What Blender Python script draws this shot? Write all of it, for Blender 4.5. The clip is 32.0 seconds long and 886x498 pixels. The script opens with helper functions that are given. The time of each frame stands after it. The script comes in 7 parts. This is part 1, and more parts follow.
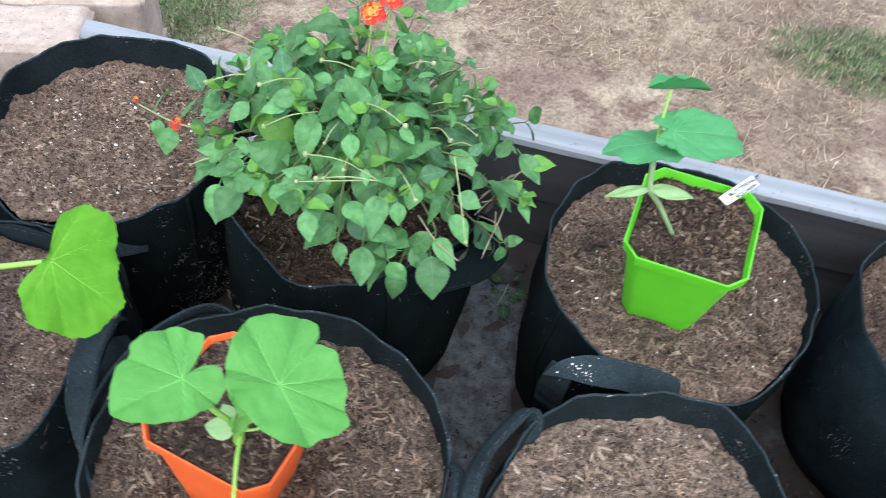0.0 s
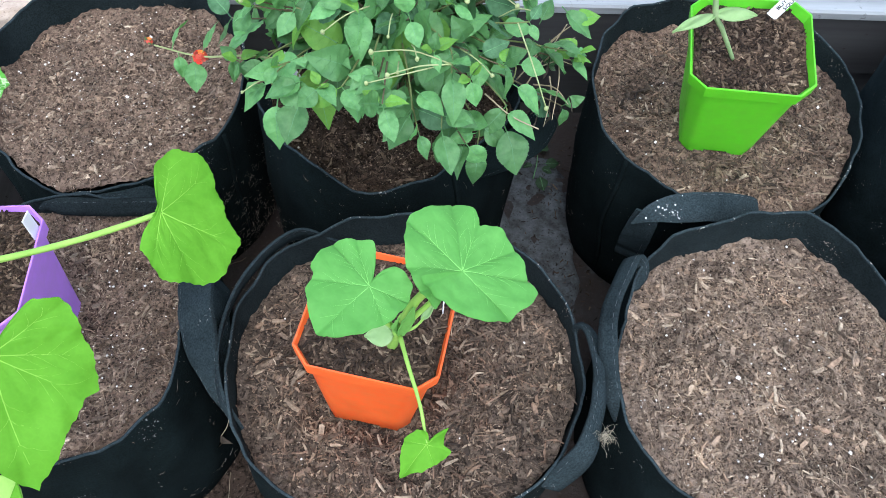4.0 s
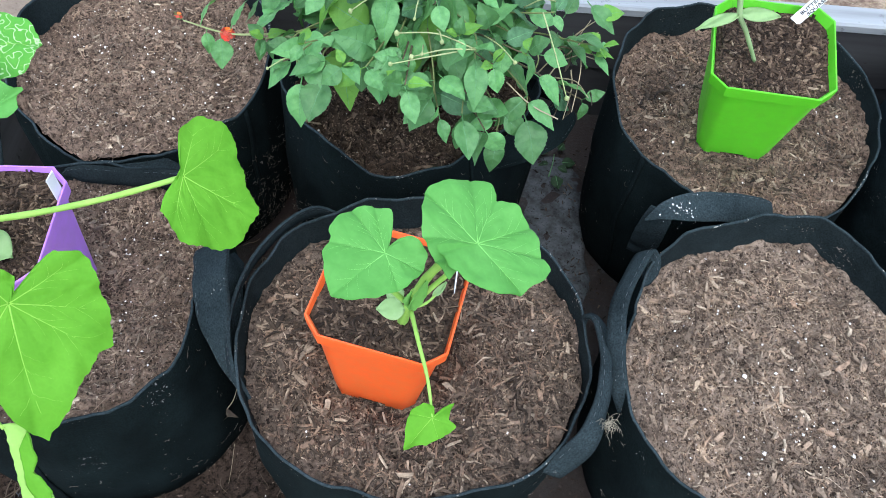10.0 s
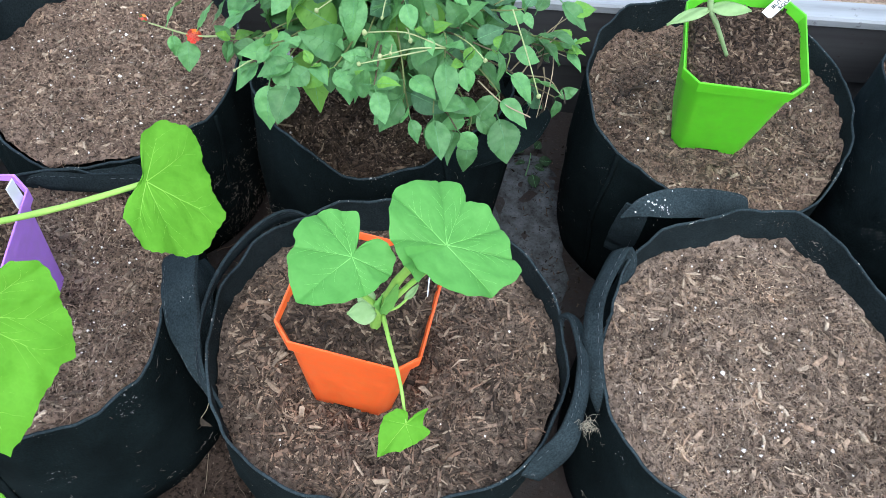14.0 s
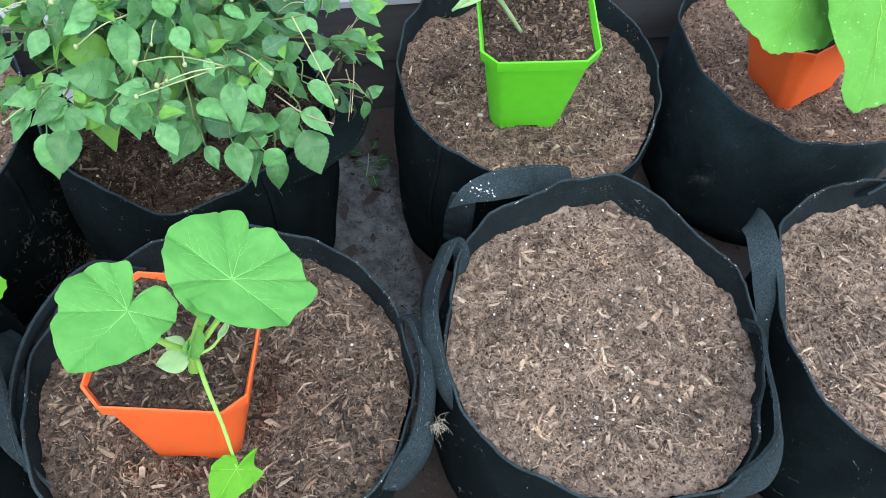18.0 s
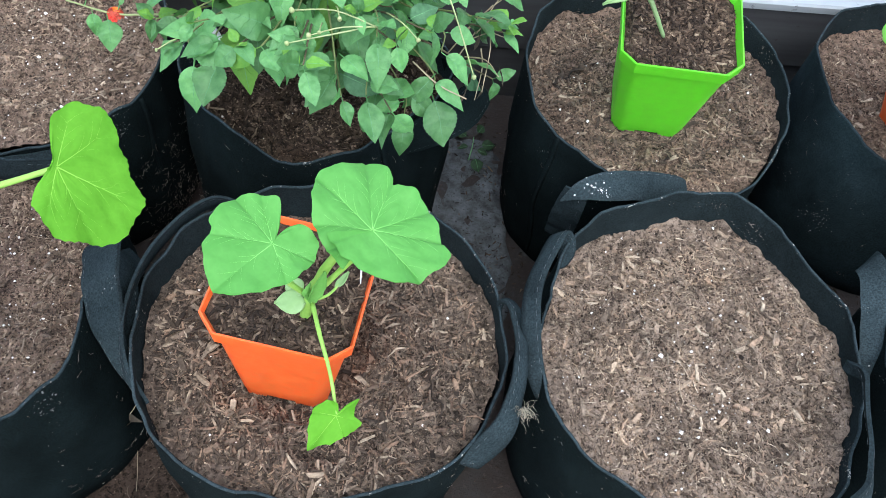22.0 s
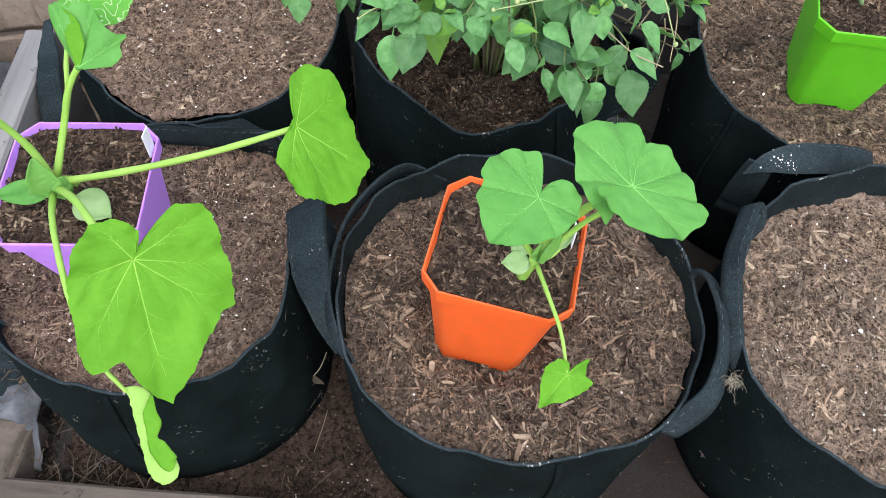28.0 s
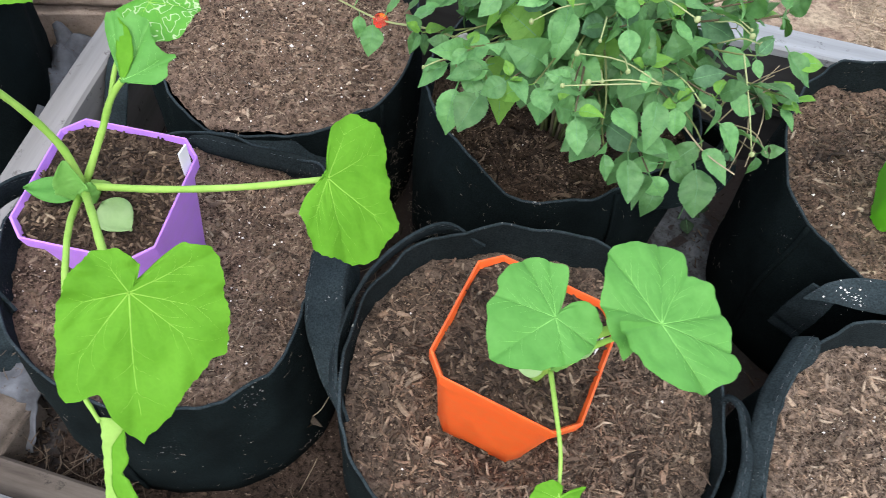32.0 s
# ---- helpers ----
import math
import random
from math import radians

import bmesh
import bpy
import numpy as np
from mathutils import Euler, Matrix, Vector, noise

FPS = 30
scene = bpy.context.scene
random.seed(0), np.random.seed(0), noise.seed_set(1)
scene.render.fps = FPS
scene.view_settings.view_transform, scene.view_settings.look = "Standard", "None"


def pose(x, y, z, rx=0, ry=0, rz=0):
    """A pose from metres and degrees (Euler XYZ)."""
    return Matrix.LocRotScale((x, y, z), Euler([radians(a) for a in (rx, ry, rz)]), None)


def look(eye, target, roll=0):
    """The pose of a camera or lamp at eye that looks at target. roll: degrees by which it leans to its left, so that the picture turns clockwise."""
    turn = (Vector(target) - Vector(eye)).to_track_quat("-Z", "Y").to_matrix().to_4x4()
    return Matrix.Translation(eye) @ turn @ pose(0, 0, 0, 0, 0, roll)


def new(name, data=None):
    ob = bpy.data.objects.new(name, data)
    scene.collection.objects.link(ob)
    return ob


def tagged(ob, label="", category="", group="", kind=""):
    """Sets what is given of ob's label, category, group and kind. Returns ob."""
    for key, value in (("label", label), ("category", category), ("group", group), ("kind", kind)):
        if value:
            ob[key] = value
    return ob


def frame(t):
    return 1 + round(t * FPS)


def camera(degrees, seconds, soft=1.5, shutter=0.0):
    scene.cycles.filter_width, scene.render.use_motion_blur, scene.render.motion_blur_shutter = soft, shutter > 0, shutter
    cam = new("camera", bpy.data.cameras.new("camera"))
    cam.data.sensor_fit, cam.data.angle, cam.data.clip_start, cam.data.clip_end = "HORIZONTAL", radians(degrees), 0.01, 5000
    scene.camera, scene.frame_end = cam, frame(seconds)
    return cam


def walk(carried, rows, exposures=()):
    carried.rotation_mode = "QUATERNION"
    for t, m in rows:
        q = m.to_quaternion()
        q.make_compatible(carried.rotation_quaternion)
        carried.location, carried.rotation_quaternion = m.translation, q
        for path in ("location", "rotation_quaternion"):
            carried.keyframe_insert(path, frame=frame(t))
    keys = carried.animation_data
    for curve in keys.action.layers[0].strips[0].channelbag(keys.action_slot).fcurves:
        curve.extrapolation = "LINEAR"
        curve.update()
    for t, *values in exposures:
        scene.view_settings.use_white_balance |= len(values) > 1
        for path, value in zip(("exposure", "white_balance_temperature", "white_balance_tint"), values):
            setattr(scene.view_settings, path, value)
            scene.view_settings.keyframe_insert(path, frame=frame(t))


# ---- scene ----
# ---------------------------------------------------------------- camera
cam = camera(60.77, 32.0, soft=0.5, shutter=0.5)
PATH = [
    (0, (0.1429, -0.3002, 0.8391), (0.1493, 0.3644, 0.0919), 8.86),
    (0.5, (0.1001, -0.2895, 0.8399), (0.0987, 0.3462, 0.0680), 4.88),
    (1, (0.0697, -0.3033, 0.8284), (0.0896, 0.2936, 0.0263), 3.17),
    (1.5, (0.0554, -0.3143, 0.8216), (0.0854, 0.2504, -0.0031), 2.74),
    (2, (0.0433, -0.3245, 0.8186), (0.0805, 0.2294, -0.0132), 1.99),
    (2.5, (0.0332, -0.3346, 0.8194), (0.0852, 0.2224, -0.0095), 0.99),
    (3, (0.0186, -0.3437, 0.8197), (0.0944, 0.2181, -0.0041), 0.79),
    (3.5, (0.0186, -0.3216, 0.8159), (0.1151, 0.2429, -0.0039), 1.94),
    (4, (0.0081, -0.3153, 0.8168), (0.0970, 0.2506, -0.0028), 2.57),
    (4.5, (0.0077, -0.3204, 0.8136), (0.0901, 0.2448, -0.0072), 2.94),
    (6.5, (0.0162, -0.3303, 0.8091), (0.0978, 0.2380, -0.0096), 3.82),
    (7, (0.0135, -0.3235, 0.8086), (0.0942, 0.2477, -0.0083), 3.22),
    (7.5, (0.0092, -0.3204, 0.8077), (0.0842, 0.2525, -0.0085), 2.91),
    (8, (0.0096, -0.3280, 0.8087), (0.0838, 0.2494, -0.0045), 2.68),
    (8.5, (0.0106, -0.3357, 0.8058), (0.0893, 0.2412, -0.0072), 2.94),
    (9, (0.0083, -0.3437, 0.8063), (0.0874, 0.2319, -0.0076), 3.34),
    (9.5, (0.0052, -0.3427, 0.8034), (0.0839, 0.2303, -0.0124), 4.04),
    (10, (0.0023, -0.3373, 0.8081), (0.0797, 0.2398, -0.0049), 4.55),
    (10.5, (0.0036, -0.3318, 0.8056), (0.0811, 0.2502, -0.0038), 4.90),
    (11, (0.0024, -0.3266, 0.8047), (0.0798, 0.2520, -0.0072), 5.44),
    (11.5, (-0.0020, -0.3256, 0.8000), (0.0755, 0.2472, -0.0161), 5.94),
    (12, (-0.0001, -0.3292, 0.7998), (0.0788, 0.2407, -0.0181), 5.79),
    (12.5, (0.0009, -0.3346, 0.8045), (0.0798, 0.2383, -0.0113), 5.49),
    (13, (0.0068, -0.3348, 0.8012), (0.0898, 0.2384, -0.0140), 4.93),
    (13.5, (0.0117, -0.3331, 0.8015), (0.1064, 0.2404, -0.0121), 4.81),
    (15.5, (0.0144, -0.3258, 0.8001), (0.1152, 0.2548, -0.0078), 5.25),
    (16, (0.0238, -0.3213, 0.7917), (0.1344, 0.2460, -0.0243), 5.19),
    (16.5, (0.0367, -0.3208, 0.7916), (0.1645, 0.2367, -0.0286), 4.76),
    (17, (0.0584, -0.3198, 0.7923), (0.2258, 0.2327, -0.0242), 4.96),
    (17.5, (0.0763, -0.3222, 0.7965), (0.2798, 0.2249, -0.0154), 5.07),
    (18, (0.0813, -0.3251, 0.7967), (0.3055, 0.2189, -0.0118), 5.31),
    (18.5, (0.0812, -0.3272, 0.7981), (0.3081, 0.2172, -0.0094), 5.63),
    (19, (0.0808, -0.3289, 0.7986), (0.3055, 0.2180, -0.0079), 5.84),
    (19.5, (0.0781, -0.3295, 0.7994), (0.3026, 0.2187, -0.0063), 6.17),
    (20, (0.0698, -0.3295, 0.7971), (0.2914, 0.2190, -0.0092), 6.88),
    (20.5, (0.0542, -0.3290, 0.7917), (0.2642, 0.2225, -0.0156), 7.95),
    (21, (0.0382, -0.3240, 0.7923), (0.2225, 0.2335, -0.0171), 8.46),
    (21.5, (0.0329, -0.3250, 0.7903), (0.1971, 0.2333, -0.0230), 8.95),
    (22, (0.0312, -0.3256, 0.7890), (0.1865, 0.2292, -0.0285), 9.22),
    (22.5, (0.0330, -0.3281, 0.7888), (0.1802, 0.2253, -0.0310), 8.76),
    (23, (0.0351, -0.3329, 0.7874), (0.1848, 0.2184, -0.0334), 8.98),
    (23.5, (0.0365, -0.3363, 0.7861), (0.1931, 0.2125, -0.0350), 9.11),
    (24, (0.0324, -0.3398, 0.7868), (0.1903, 0.2109, -0.0328), 9.13),
    (24.5, (0.0321, -0.3406, 0.7896), (0.1849, 0.2147, -0.0279), 8.34),
    (26.5, (0.0306, -0.2326, 0.7619), (0.0705, 0.2932, -0.0877), 6.76),
    (27, (-0.0209, -0.2629, 0.7557), (0.0064, 0.2538, -0.1000), 3.98),
    (27.5, (-0.0718, -0.3061, 0.7680), (-0.0150, 0.2300, -0.0743), 4.28),
    (28, (-0.0878, -0.3320, 0.7723), (-0.0074, 0.2224, -0.0561), 4.14),
    (28.5, (-0.0977, -0.3431, 0.7709), (-0.0090, 0.2163, -0.0532), 4.36),
    (29, (-0.1013, -0.3307, 0.7700), (-0.0247, 0.2301, -0.0544), 5.18),
    (29.5, (-0.0882, -0.3066, 0.7737), (-0.0308, 0.2556, -0.0513), 7.21),
    (30, (-0.0848, -0.2934, 0.7732), (-0.0529, 0.2646, -0.0561), 10.64),
    (30.5, (-0.0676, -0.2732, 0.7650), (-0.0731, 0.2795, -0.0684), 11.24),
    (31, (-0.0667, -0.2707, 0.7686), (-0.0935, 0.2840, -0.0631), 8.38),
    (31.5, (-0.0680, -0.2707, 0.7699), (-0.0875, 0.2896, -0.0581), 6.73),
    (32, (-0.0601, -0.2734, 0.7748), (-0.0614, 0.2902, -0.0513), 8.16),
]
walk(cam, [(t, look(eye, target, roll)) for t, eye, target, roll in PATH],
     [(0, 1.37, 5960, 10), (1.5, 1.37, 6080, 10.5), (5, 1.36, 5910, 8.2), (13, 1.36, 5890, 8), (16.5, 1.47, 5960, 8.5), (24, 1.49, 5980, 7), (27, 1.36, 6080, 9), (29, 1.27, 6850, 15), (32, 1.24, 6560, 12.5)])

# ---------------------------------------------------------------- light: open shade under a bright, hazy sky
world = bpy.data.worlds.new("sky")
scene.world = world
world.use_nodes = True
wn = world.node_tree.nodes
wl = world.node_tree.links
sky = wn.new("ShaderNodeTexSky")
sky.sky_type = 'NISHITA'
sky.sun_disc = False
sky.sun_elevation = radians(62)
sky.sun_rotation = radians(180)
sky.air_density = 1.0
sky.dust_density = 2.0
sky.ozone_density = 0.6
wn["Background"].inputs[1].default_value = 0.15
haze = wn.new("ShaderNodeHueSaturation")
haze.inputs["Saturation"].default_value = 0.7
wl.new(sky.outputs[0], haze.inputs["Color"])
wl.new(haze.outputs[0], wn["Background"].inputs[0])
sun_data = bpy.data.lights.new("sun", 'SUN')
sun_data.energy = 1.5
sun_data.angle = radians(110)
sun_data.color = (1.0, 0.985, 0.965)
sun = new("sun", sun_data)
SUN_EL, SUN_AZ = radians(62), radians(180)
sun.matrix_world = look((math.sin(SUN_AZ) * math.cos(SUN_EL) * 5, math.cos(SUN_AZ) * math.cos(SUN_EL) * 5, math.sin(SUN_EL) * 5), (0, 0, 0))


# ---------------------------------------------------------------- materials
def mat(name, base, rough=0.6, metal=0.0, spec=0.5):
    m = bpy.data.materials.new(name)
    m.use_nodes = True
    b = m.node_tree.nodes["Principled BSDF"]
    b.inputs["Base Color"].default_value = (*base, 1)
    b.inputs["Roughness"].default_value = rough
    b.inputs["Metallic"].default_value = metal
    b.inputs["Specular IOR Level"].default_value = spec
    return m, m.node_tree.nodes, m.node_tree.links, b


def coords(nodes):
    return nodes.new("ShaderNodeTexCoord").outputs["Object"]


def noise_tex(nodes, links, vec, scale, detail=4.0, rough=0.6):
    n = nodes.new("ShaderNodeTexNoise")
    n.inputs["Scale"].default_value = scale
    n.inputs["Detail"].default_value = detail
    n.inputs["Roughness"].default_value = rough
    links.new(vec, n.inputs["Vector"])
    return n.outputs["Fac"]


def ramp(nodes, links, fac, stops):
    r = nodes.new("ShaderNodeValToRGB")
    e = r.color_ramp.elements
    e[0].position, e[0].color = stops[0][0], (*stops[0][1], 1)
    e[1].position, e[1].color = stops[-1][0], (*stops[-1][1], 1)
    for p, c in stops[1:-1]:
        x = e.new(p)
        x.color = (*c, 1)
    links.new(fac, r.inputs["Fac"])
    return r.outputs["Color"]


def mixc(nodes, links, fac, a, b, kind='MIX'):
    m = nodes.new("ShaderNodeMix")
    m.data_type = 'RGBA'
    m.blend_type = kind
    if isinstance(fac, float):
        m.inputs[0].default_value = fac
    else:
        links.new(fac, m.inputs[0])
    for v, s in ((a, m.inputs[6]), (b, m.inputs[7])):
        if isinstance(v, tuple):
            s.default_value = (*v, 1)
        else:
            links.new(v, s)
    return m.outputs[2]


def bumped(nodes, links, b, height, strength, dist):
    n = nodes.new("ShaderNodeBump")
    n.inputs["Strength"].default_value = strength
    n.inputs["Distance"].default_value = dist
    links.new(height, n.inputs["Height"])
    links.new(n.outputs[0], b.inputs["Normal"])


def fabric_material(name, dark, lint, dust_amount):
    """Black felt of a grow bag: fine fibres, pale lint specks, dusty patches."""
    m, n, l, b = mat(name, dark, 0.95, 0, 0.05)
    v = coords(n)
    patch = noise_tex(n, l, v, 14, 5, 0.65)
    base = ramp(n, l, patch, [(0.3, dark), (0.72, tuple(c * 2.4 + 0.001 for c in dark))])
    nap = ramp(n, l, noise_tex(n, l, v, 620, 3, 0.6), [(0.35, (0.62, 0.62, 0.62)), (0.65, (1.3, 1.3, 1.3))])
    base = mixc(n, l, 1.0, base, nap, 'MULTIPLY')
    speck = noise_tex(n, l, v, 420, 2, 0.5)
    where = noise_tex(n, l, v, 22, 3, 0.6)
    both = n.new("ShaderNodeMath")
    both.operation = 'MULTIPLY'
    l.new(speck, both.inputs[0])
    l.new(where, both.inputs[1])
    specks = ramp(n, l, both.outputs[0], [(0.40 - dust_amount, (0, 0, 0)), (0.46 - dust_amount, (1, 1, 1))])
    l.new(mixc(n, l, specks, base, lint), b.inputs["Base Color"])
    fine = noise_tex(n, l, v, 900, 3, 0.7)
    bumped(n, l, b, fine, 0.5, 0.0006)
    return m


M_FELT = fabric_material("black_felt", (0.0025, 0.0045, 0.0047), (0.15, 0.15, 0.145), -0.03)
# dusty felt, lightened further: strong light on one bag is put into its colour
M_LIT_DUSTFELT = fabric_material("dusty_black_felt_lit_tone", (0.0082, 0.0134, 0.0148), (0.17, 0.17, 0.16), -0.02)
# paler than the outer felt for soil dust and, in part, painted skylight
M_LINING = fabric_material("dusty_felt_lit_tone", (0.0074, 0.0105, 0.0111), (0.19, 0.165, 0.14), 0.005)
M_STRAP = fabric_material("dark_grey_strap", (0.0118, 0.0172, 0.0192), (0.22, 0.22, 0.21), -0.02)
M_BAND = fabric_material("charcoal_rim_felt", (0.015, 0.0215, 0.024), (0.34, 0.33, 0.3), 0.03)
M_THREAD = mat("grey_thread", (0.06, 0.07, 0.075), 0.8)[0]


def scrap_material():
    """Smooth grey cloth, faded unevenly and smudged with dirt."""
    m, n, l, b = mat("faded_grey_cloth", (0.13, 0.14, 0.155), 0.8, 0, 0.25)
    v = coords(n)
    col = ramp(n, l, noise_tex(n, l, v, 30, 5, 0.6), [(0.36, (0.04, 0.043, 0.047)), (0.5, (0.075, 0.081, 0.09)), (0.68, (0.12, 0.13, 0.146))])
    smudge = ramp(n, l, noise_tex(n, l, v, 150, 3, 0.6), [(0.6, (0, 0, 0)), (0.7, (1, 1, 1))])
    l.new(mixc(n, l, smudge, col, (0.06, 0.045, 0.035)), b.inputs["Base Color"])
    bumped(n, l, b, noise_tex(n, l, v, 700, 2), 0.15, 0.0004)
    return m


M_SCRAP = scrap_material()


def soil_material(name, a, bcol, c):
    m, n, l, b = mat(name, a, 1.0, 0, 0.15)
    v = coords(n)
    big = noise_tex(n, l, v, 26, 8, 0.78)
    small = noise_tex(n, l, v, 190, 6, 0.8)
    base = ramp(n, l, big, [(0.36, a), (0.62, bcol)])
    # low spots of the relief turn near black: shade between crumbs painted in
    grit = ramp(n, l, small, [(0.4, (0.16, 0.16, 0.16)), (0.53, (1, 1, 1))])
    col = mixc(n, l, 1.0, base, grit, 'MULTIPLY')
    fleck = noise_tex(n, l, v, 300, 2, 0.5)
    col = mixc(n, l, ramp(n, l, fleck, [(0.66, (0, 0, 0)), (0.72, (1, 1, 1))]), col, c)
    l.new(col, b.inputs["Base Color"])
    bumped(n, l, b, small, 1.0, 0.004)
    return m


M_SOIL = soil_material("potting_soil", (0.125, 0.092, 0.07), (0.37, 0.283, 0.216), (0.5, 0.41, 0.32))
M_MIDSOIL = soil_material("brown_potting_soil", (0.06, 0.045, 0.034), (0.21, 0.162, 0.123), (0.37, 0.29, 0.22))
M_WARMSOIL = soil_material("warm_brown_potting_soil", (0.092, 0.062, 0.045), (0.3, 0.212, 0.155), (0.46, 0.37, 0.28))
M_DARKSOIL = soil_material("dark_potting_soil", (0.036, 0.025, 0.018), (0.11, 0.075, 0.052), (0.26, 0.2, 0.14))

M_SPILT = soil_material("trodden_soil", (0.03, 0.021, 0.016), (0.085, 0.06, 0.045), (0.2, 0.16, 0.12))


def chips_material(name, stops):
    m, n, l, b = mat(name, stops[0][1], 0.9, 0, 0.2)
    g = n.new("ShaderNodeNewGeometry")
    col = ramp(n, l, g.outputs["Random Per Island"], stops)
    v = coords(n)
    fib = noise_tex(n, l, v, 400, 3, 0.6)
    shade = ramp(n, l, fib, [(0.3, (0.5, 0.5, 0.5)), (0.7, (1, 1, 1))])
    col = mixc(n, l, 1.0, col, shade, 'MULTIPLY')
    # random dark and pale patches at two scales, partly painted shade of the heaps
    patchy = ramp(n, l, noise_tex(n, l, v, 19, 5, 0.68), [(0.33, (0.5, 0.485, 0.475)), (0.47, (0.92, 0.905, 0.89)), (0.62, (1.17, 1.13, 1.07))])
    col = mixc(n, l, 1.0, col, patchy, 'MULTIPLY')
    clump = ramp(n, l, noise_tex(n, l, v, 75, 3, 0.6), [(0.36, (0.7, 0.69, 0.68)), (0.55, (1.07, 1.055, 1.03))])
    l.new(mixc(n, l, 1.0, col, clump, 'MULTIPLY'), b.inputs["Base Color"])
    bumped(n, l, b, fib, 0.6, 0.0006)
    return m


M_CHIPS = chips_material("wood_chips", [(0.0, (0.08, 0.059, 0.046)), (0.22, (0.2, 0.152, 0.115)), (0.55, (0.305, 0.24, 0.184)), (0.7, (0.35, 0.25, 0.18)), (0.93, (0.42, 0.345, 0.262)), (1.0, (0.62, 0.53, 0.41))])
M_CHIPS_DARK = chips_material("dark_wood_chips", [(0.0, (0.036, 0.028, 0.022)), (0.3, (0.118, 0.09, 0.068)), (0.6, (0.218, 0.168, 0.128)), (0.74, (0.26, 0.178, 0.126)), (0.95, (0.325, 0.266, 0.2)), (1.0, (0.48, 0.405, 0.31))])
M_CHIPS_DARKEST = chips_material("darkest_wood_chips", [(0.0, (0.02, 0.014, 0.01)), (0.35, (0.06, 0.042, 0.03)), (0.7, (0.125, 0.088, 0.062)), (0.95, (0.2, 0.15, 0.108)), (1.0, (0.36, 0.29, 0.21))])
M_CRUMBS = chips_material("soil_crumbs", [(0.0, (0.025, 0.018, 0.013)), (0.35, (0.095, 0.067, 0.05)), (0.8, (0.26, 0.19, 0.142)), (1.0, (0.45, 0.36, 0.27))])
M_LITTER = chips_material("dark_dirt_crumbs", [(0.0, (0.012, 0.009, 0.007)), (0.5, (0.04, 0.028, 0.02)), (0.88, (0.085, 0.06, 0.044)), (1.0, (0.2, 0.155, 0.115))])
M_LINT = chips_material("pale_lint", [(0.0, (0.07, 0.06, 0.05)), (0.6, (0.19, 0.175, 0.15)), (1.0, (0.5, 0.47, 0.42))])
M_PERLITE = mat("perlite", (0.78, 0.76, 0.72), 0.9)[0]


def plastic(name, base):
    m, n, l, b = mat(name, base, 0.42, 0, 0.5)
    v = coords(n)
    d = noise_tex(n, l, v, 60, 6, 0.7)
    col = ramp(n, l, d, [(0.35, tuple(c * 0.86 for c in base)), (0.65, base)])
    l.new(col, b.inputs["Base Color"])
    r = ramp(n, l, d, [(0.3, (0.34, 0.34, 0.34)), (0.7, (0.52, 0.52, 0.52))])
    l.new(r, b.inputs["Roughness"])
    bumped(n, l, b, noise_tex(n, l, v, 300, 2), 0.08, 0.0005)
    b.inputs["Subsurface Weight"].default_value = 0.35
    b.inputs["Subsurface Radius"].default_value = (0.02, 0.02, 0.02)
    return m


M_ORANGE = plastic("orange_plastic", (0.75, 0.115, 0.018))
M_GREEN = plastic("lime_green_plastic", (0.115, 0.51, 0.014))
M_PURPLE = plastic("purple_plastic", (0.5, 0.235, 0.8))
M_LABEL = mat("white_label_plastic", (0.8, 0.82, 0.85), 0.4)[0]
M_INK = mat("black_ink", (0.02, 0.02, 0.025), 0.6)[0]


def wood_material(name, light, dark, speck, axis_scale):
    m, n, l, b = mat(name, light, 0.85, 0, 0.25)
    mp = n.new("ShaderNodeMapping")
    mp.inputs["Scale"].default_value = axis_scale
    l.new(coords(n), mp.inputs["Vector"])
    g = noise_tex(n, l, mp.outputs[0], 30, 6, 0.65)
    col = ramp(n, l, g, [(0.3, dark), (0.68, light)])
    d = noise_tex(n, l, coords(n), 55, 6, 0.75)
    col = mixc(n, l, ramp(n, l, d, [(0.6, (0, 0, 0)), (0.7, (1, 1, 1))]), col, speck)
    l.new(col, b.inputs["Base Color"])
    bumped(n, l, b, g, 0.6, 0.0025)
    return m


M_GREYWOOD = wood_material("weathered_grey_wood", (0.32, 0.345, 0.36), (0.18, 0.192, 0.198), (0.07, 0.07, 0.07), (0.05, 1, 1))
# shade on the far boards' inner face is put into this dark colour
M_SHADED_WOOD = wood_material("shaded_old_board", (0.058, 0.06, 0.062), (0.034, 0.034, 0.036), (0.035, 0.03, 0.027), (0.05, 1, 1))
M_TANWOOD = wood_material("rotten_brown_wood", (0.17, 0.15, 0.125), (0.045, 0.035, 0.028), (0.025, 0.021, 0.017), (0.12, 1, 1))
M_SIDEWOOD = wood_material("grey_side_wood", (0.28, 0.278, 0.272), (0.165, 0.162, 0.156), (0.06, 0.05, 0.045), (0.05, 1, 1))


def stone_material(name, a, c):
    m, n, l, b = mat(name, a, 0.95, 0, 0.2)
    v = coords(n)
    g = noise_tex(n, l, v, 45, 8, 0.75)
    col = ramp(n, l, g, [(0.35, c), (0.65, a)])
    p = noise_tex(n, l, v, 260, 3)
    col = mixc(n, l, ramp(n, l, p, [(0.6, (0, 0, 0)), (0.7, (1, 1, 1))]), col, tuple(x * 0.6 for x in c))
    l.new(col, b.inputs["Base Color"])
    bumped(n, l, b, g, 0.7, 0.004)
    return m


M_SHEET = stone_material("dirty_plastic_sheet", (0.105, 0.118, 0.126), (0.028, 0.029, 0.029))
M_DIRTBLOCK = stone_material("dirty_brown_concrete", (0.14, 0.118, 0.098), (0.075, 0.062, 0.05))
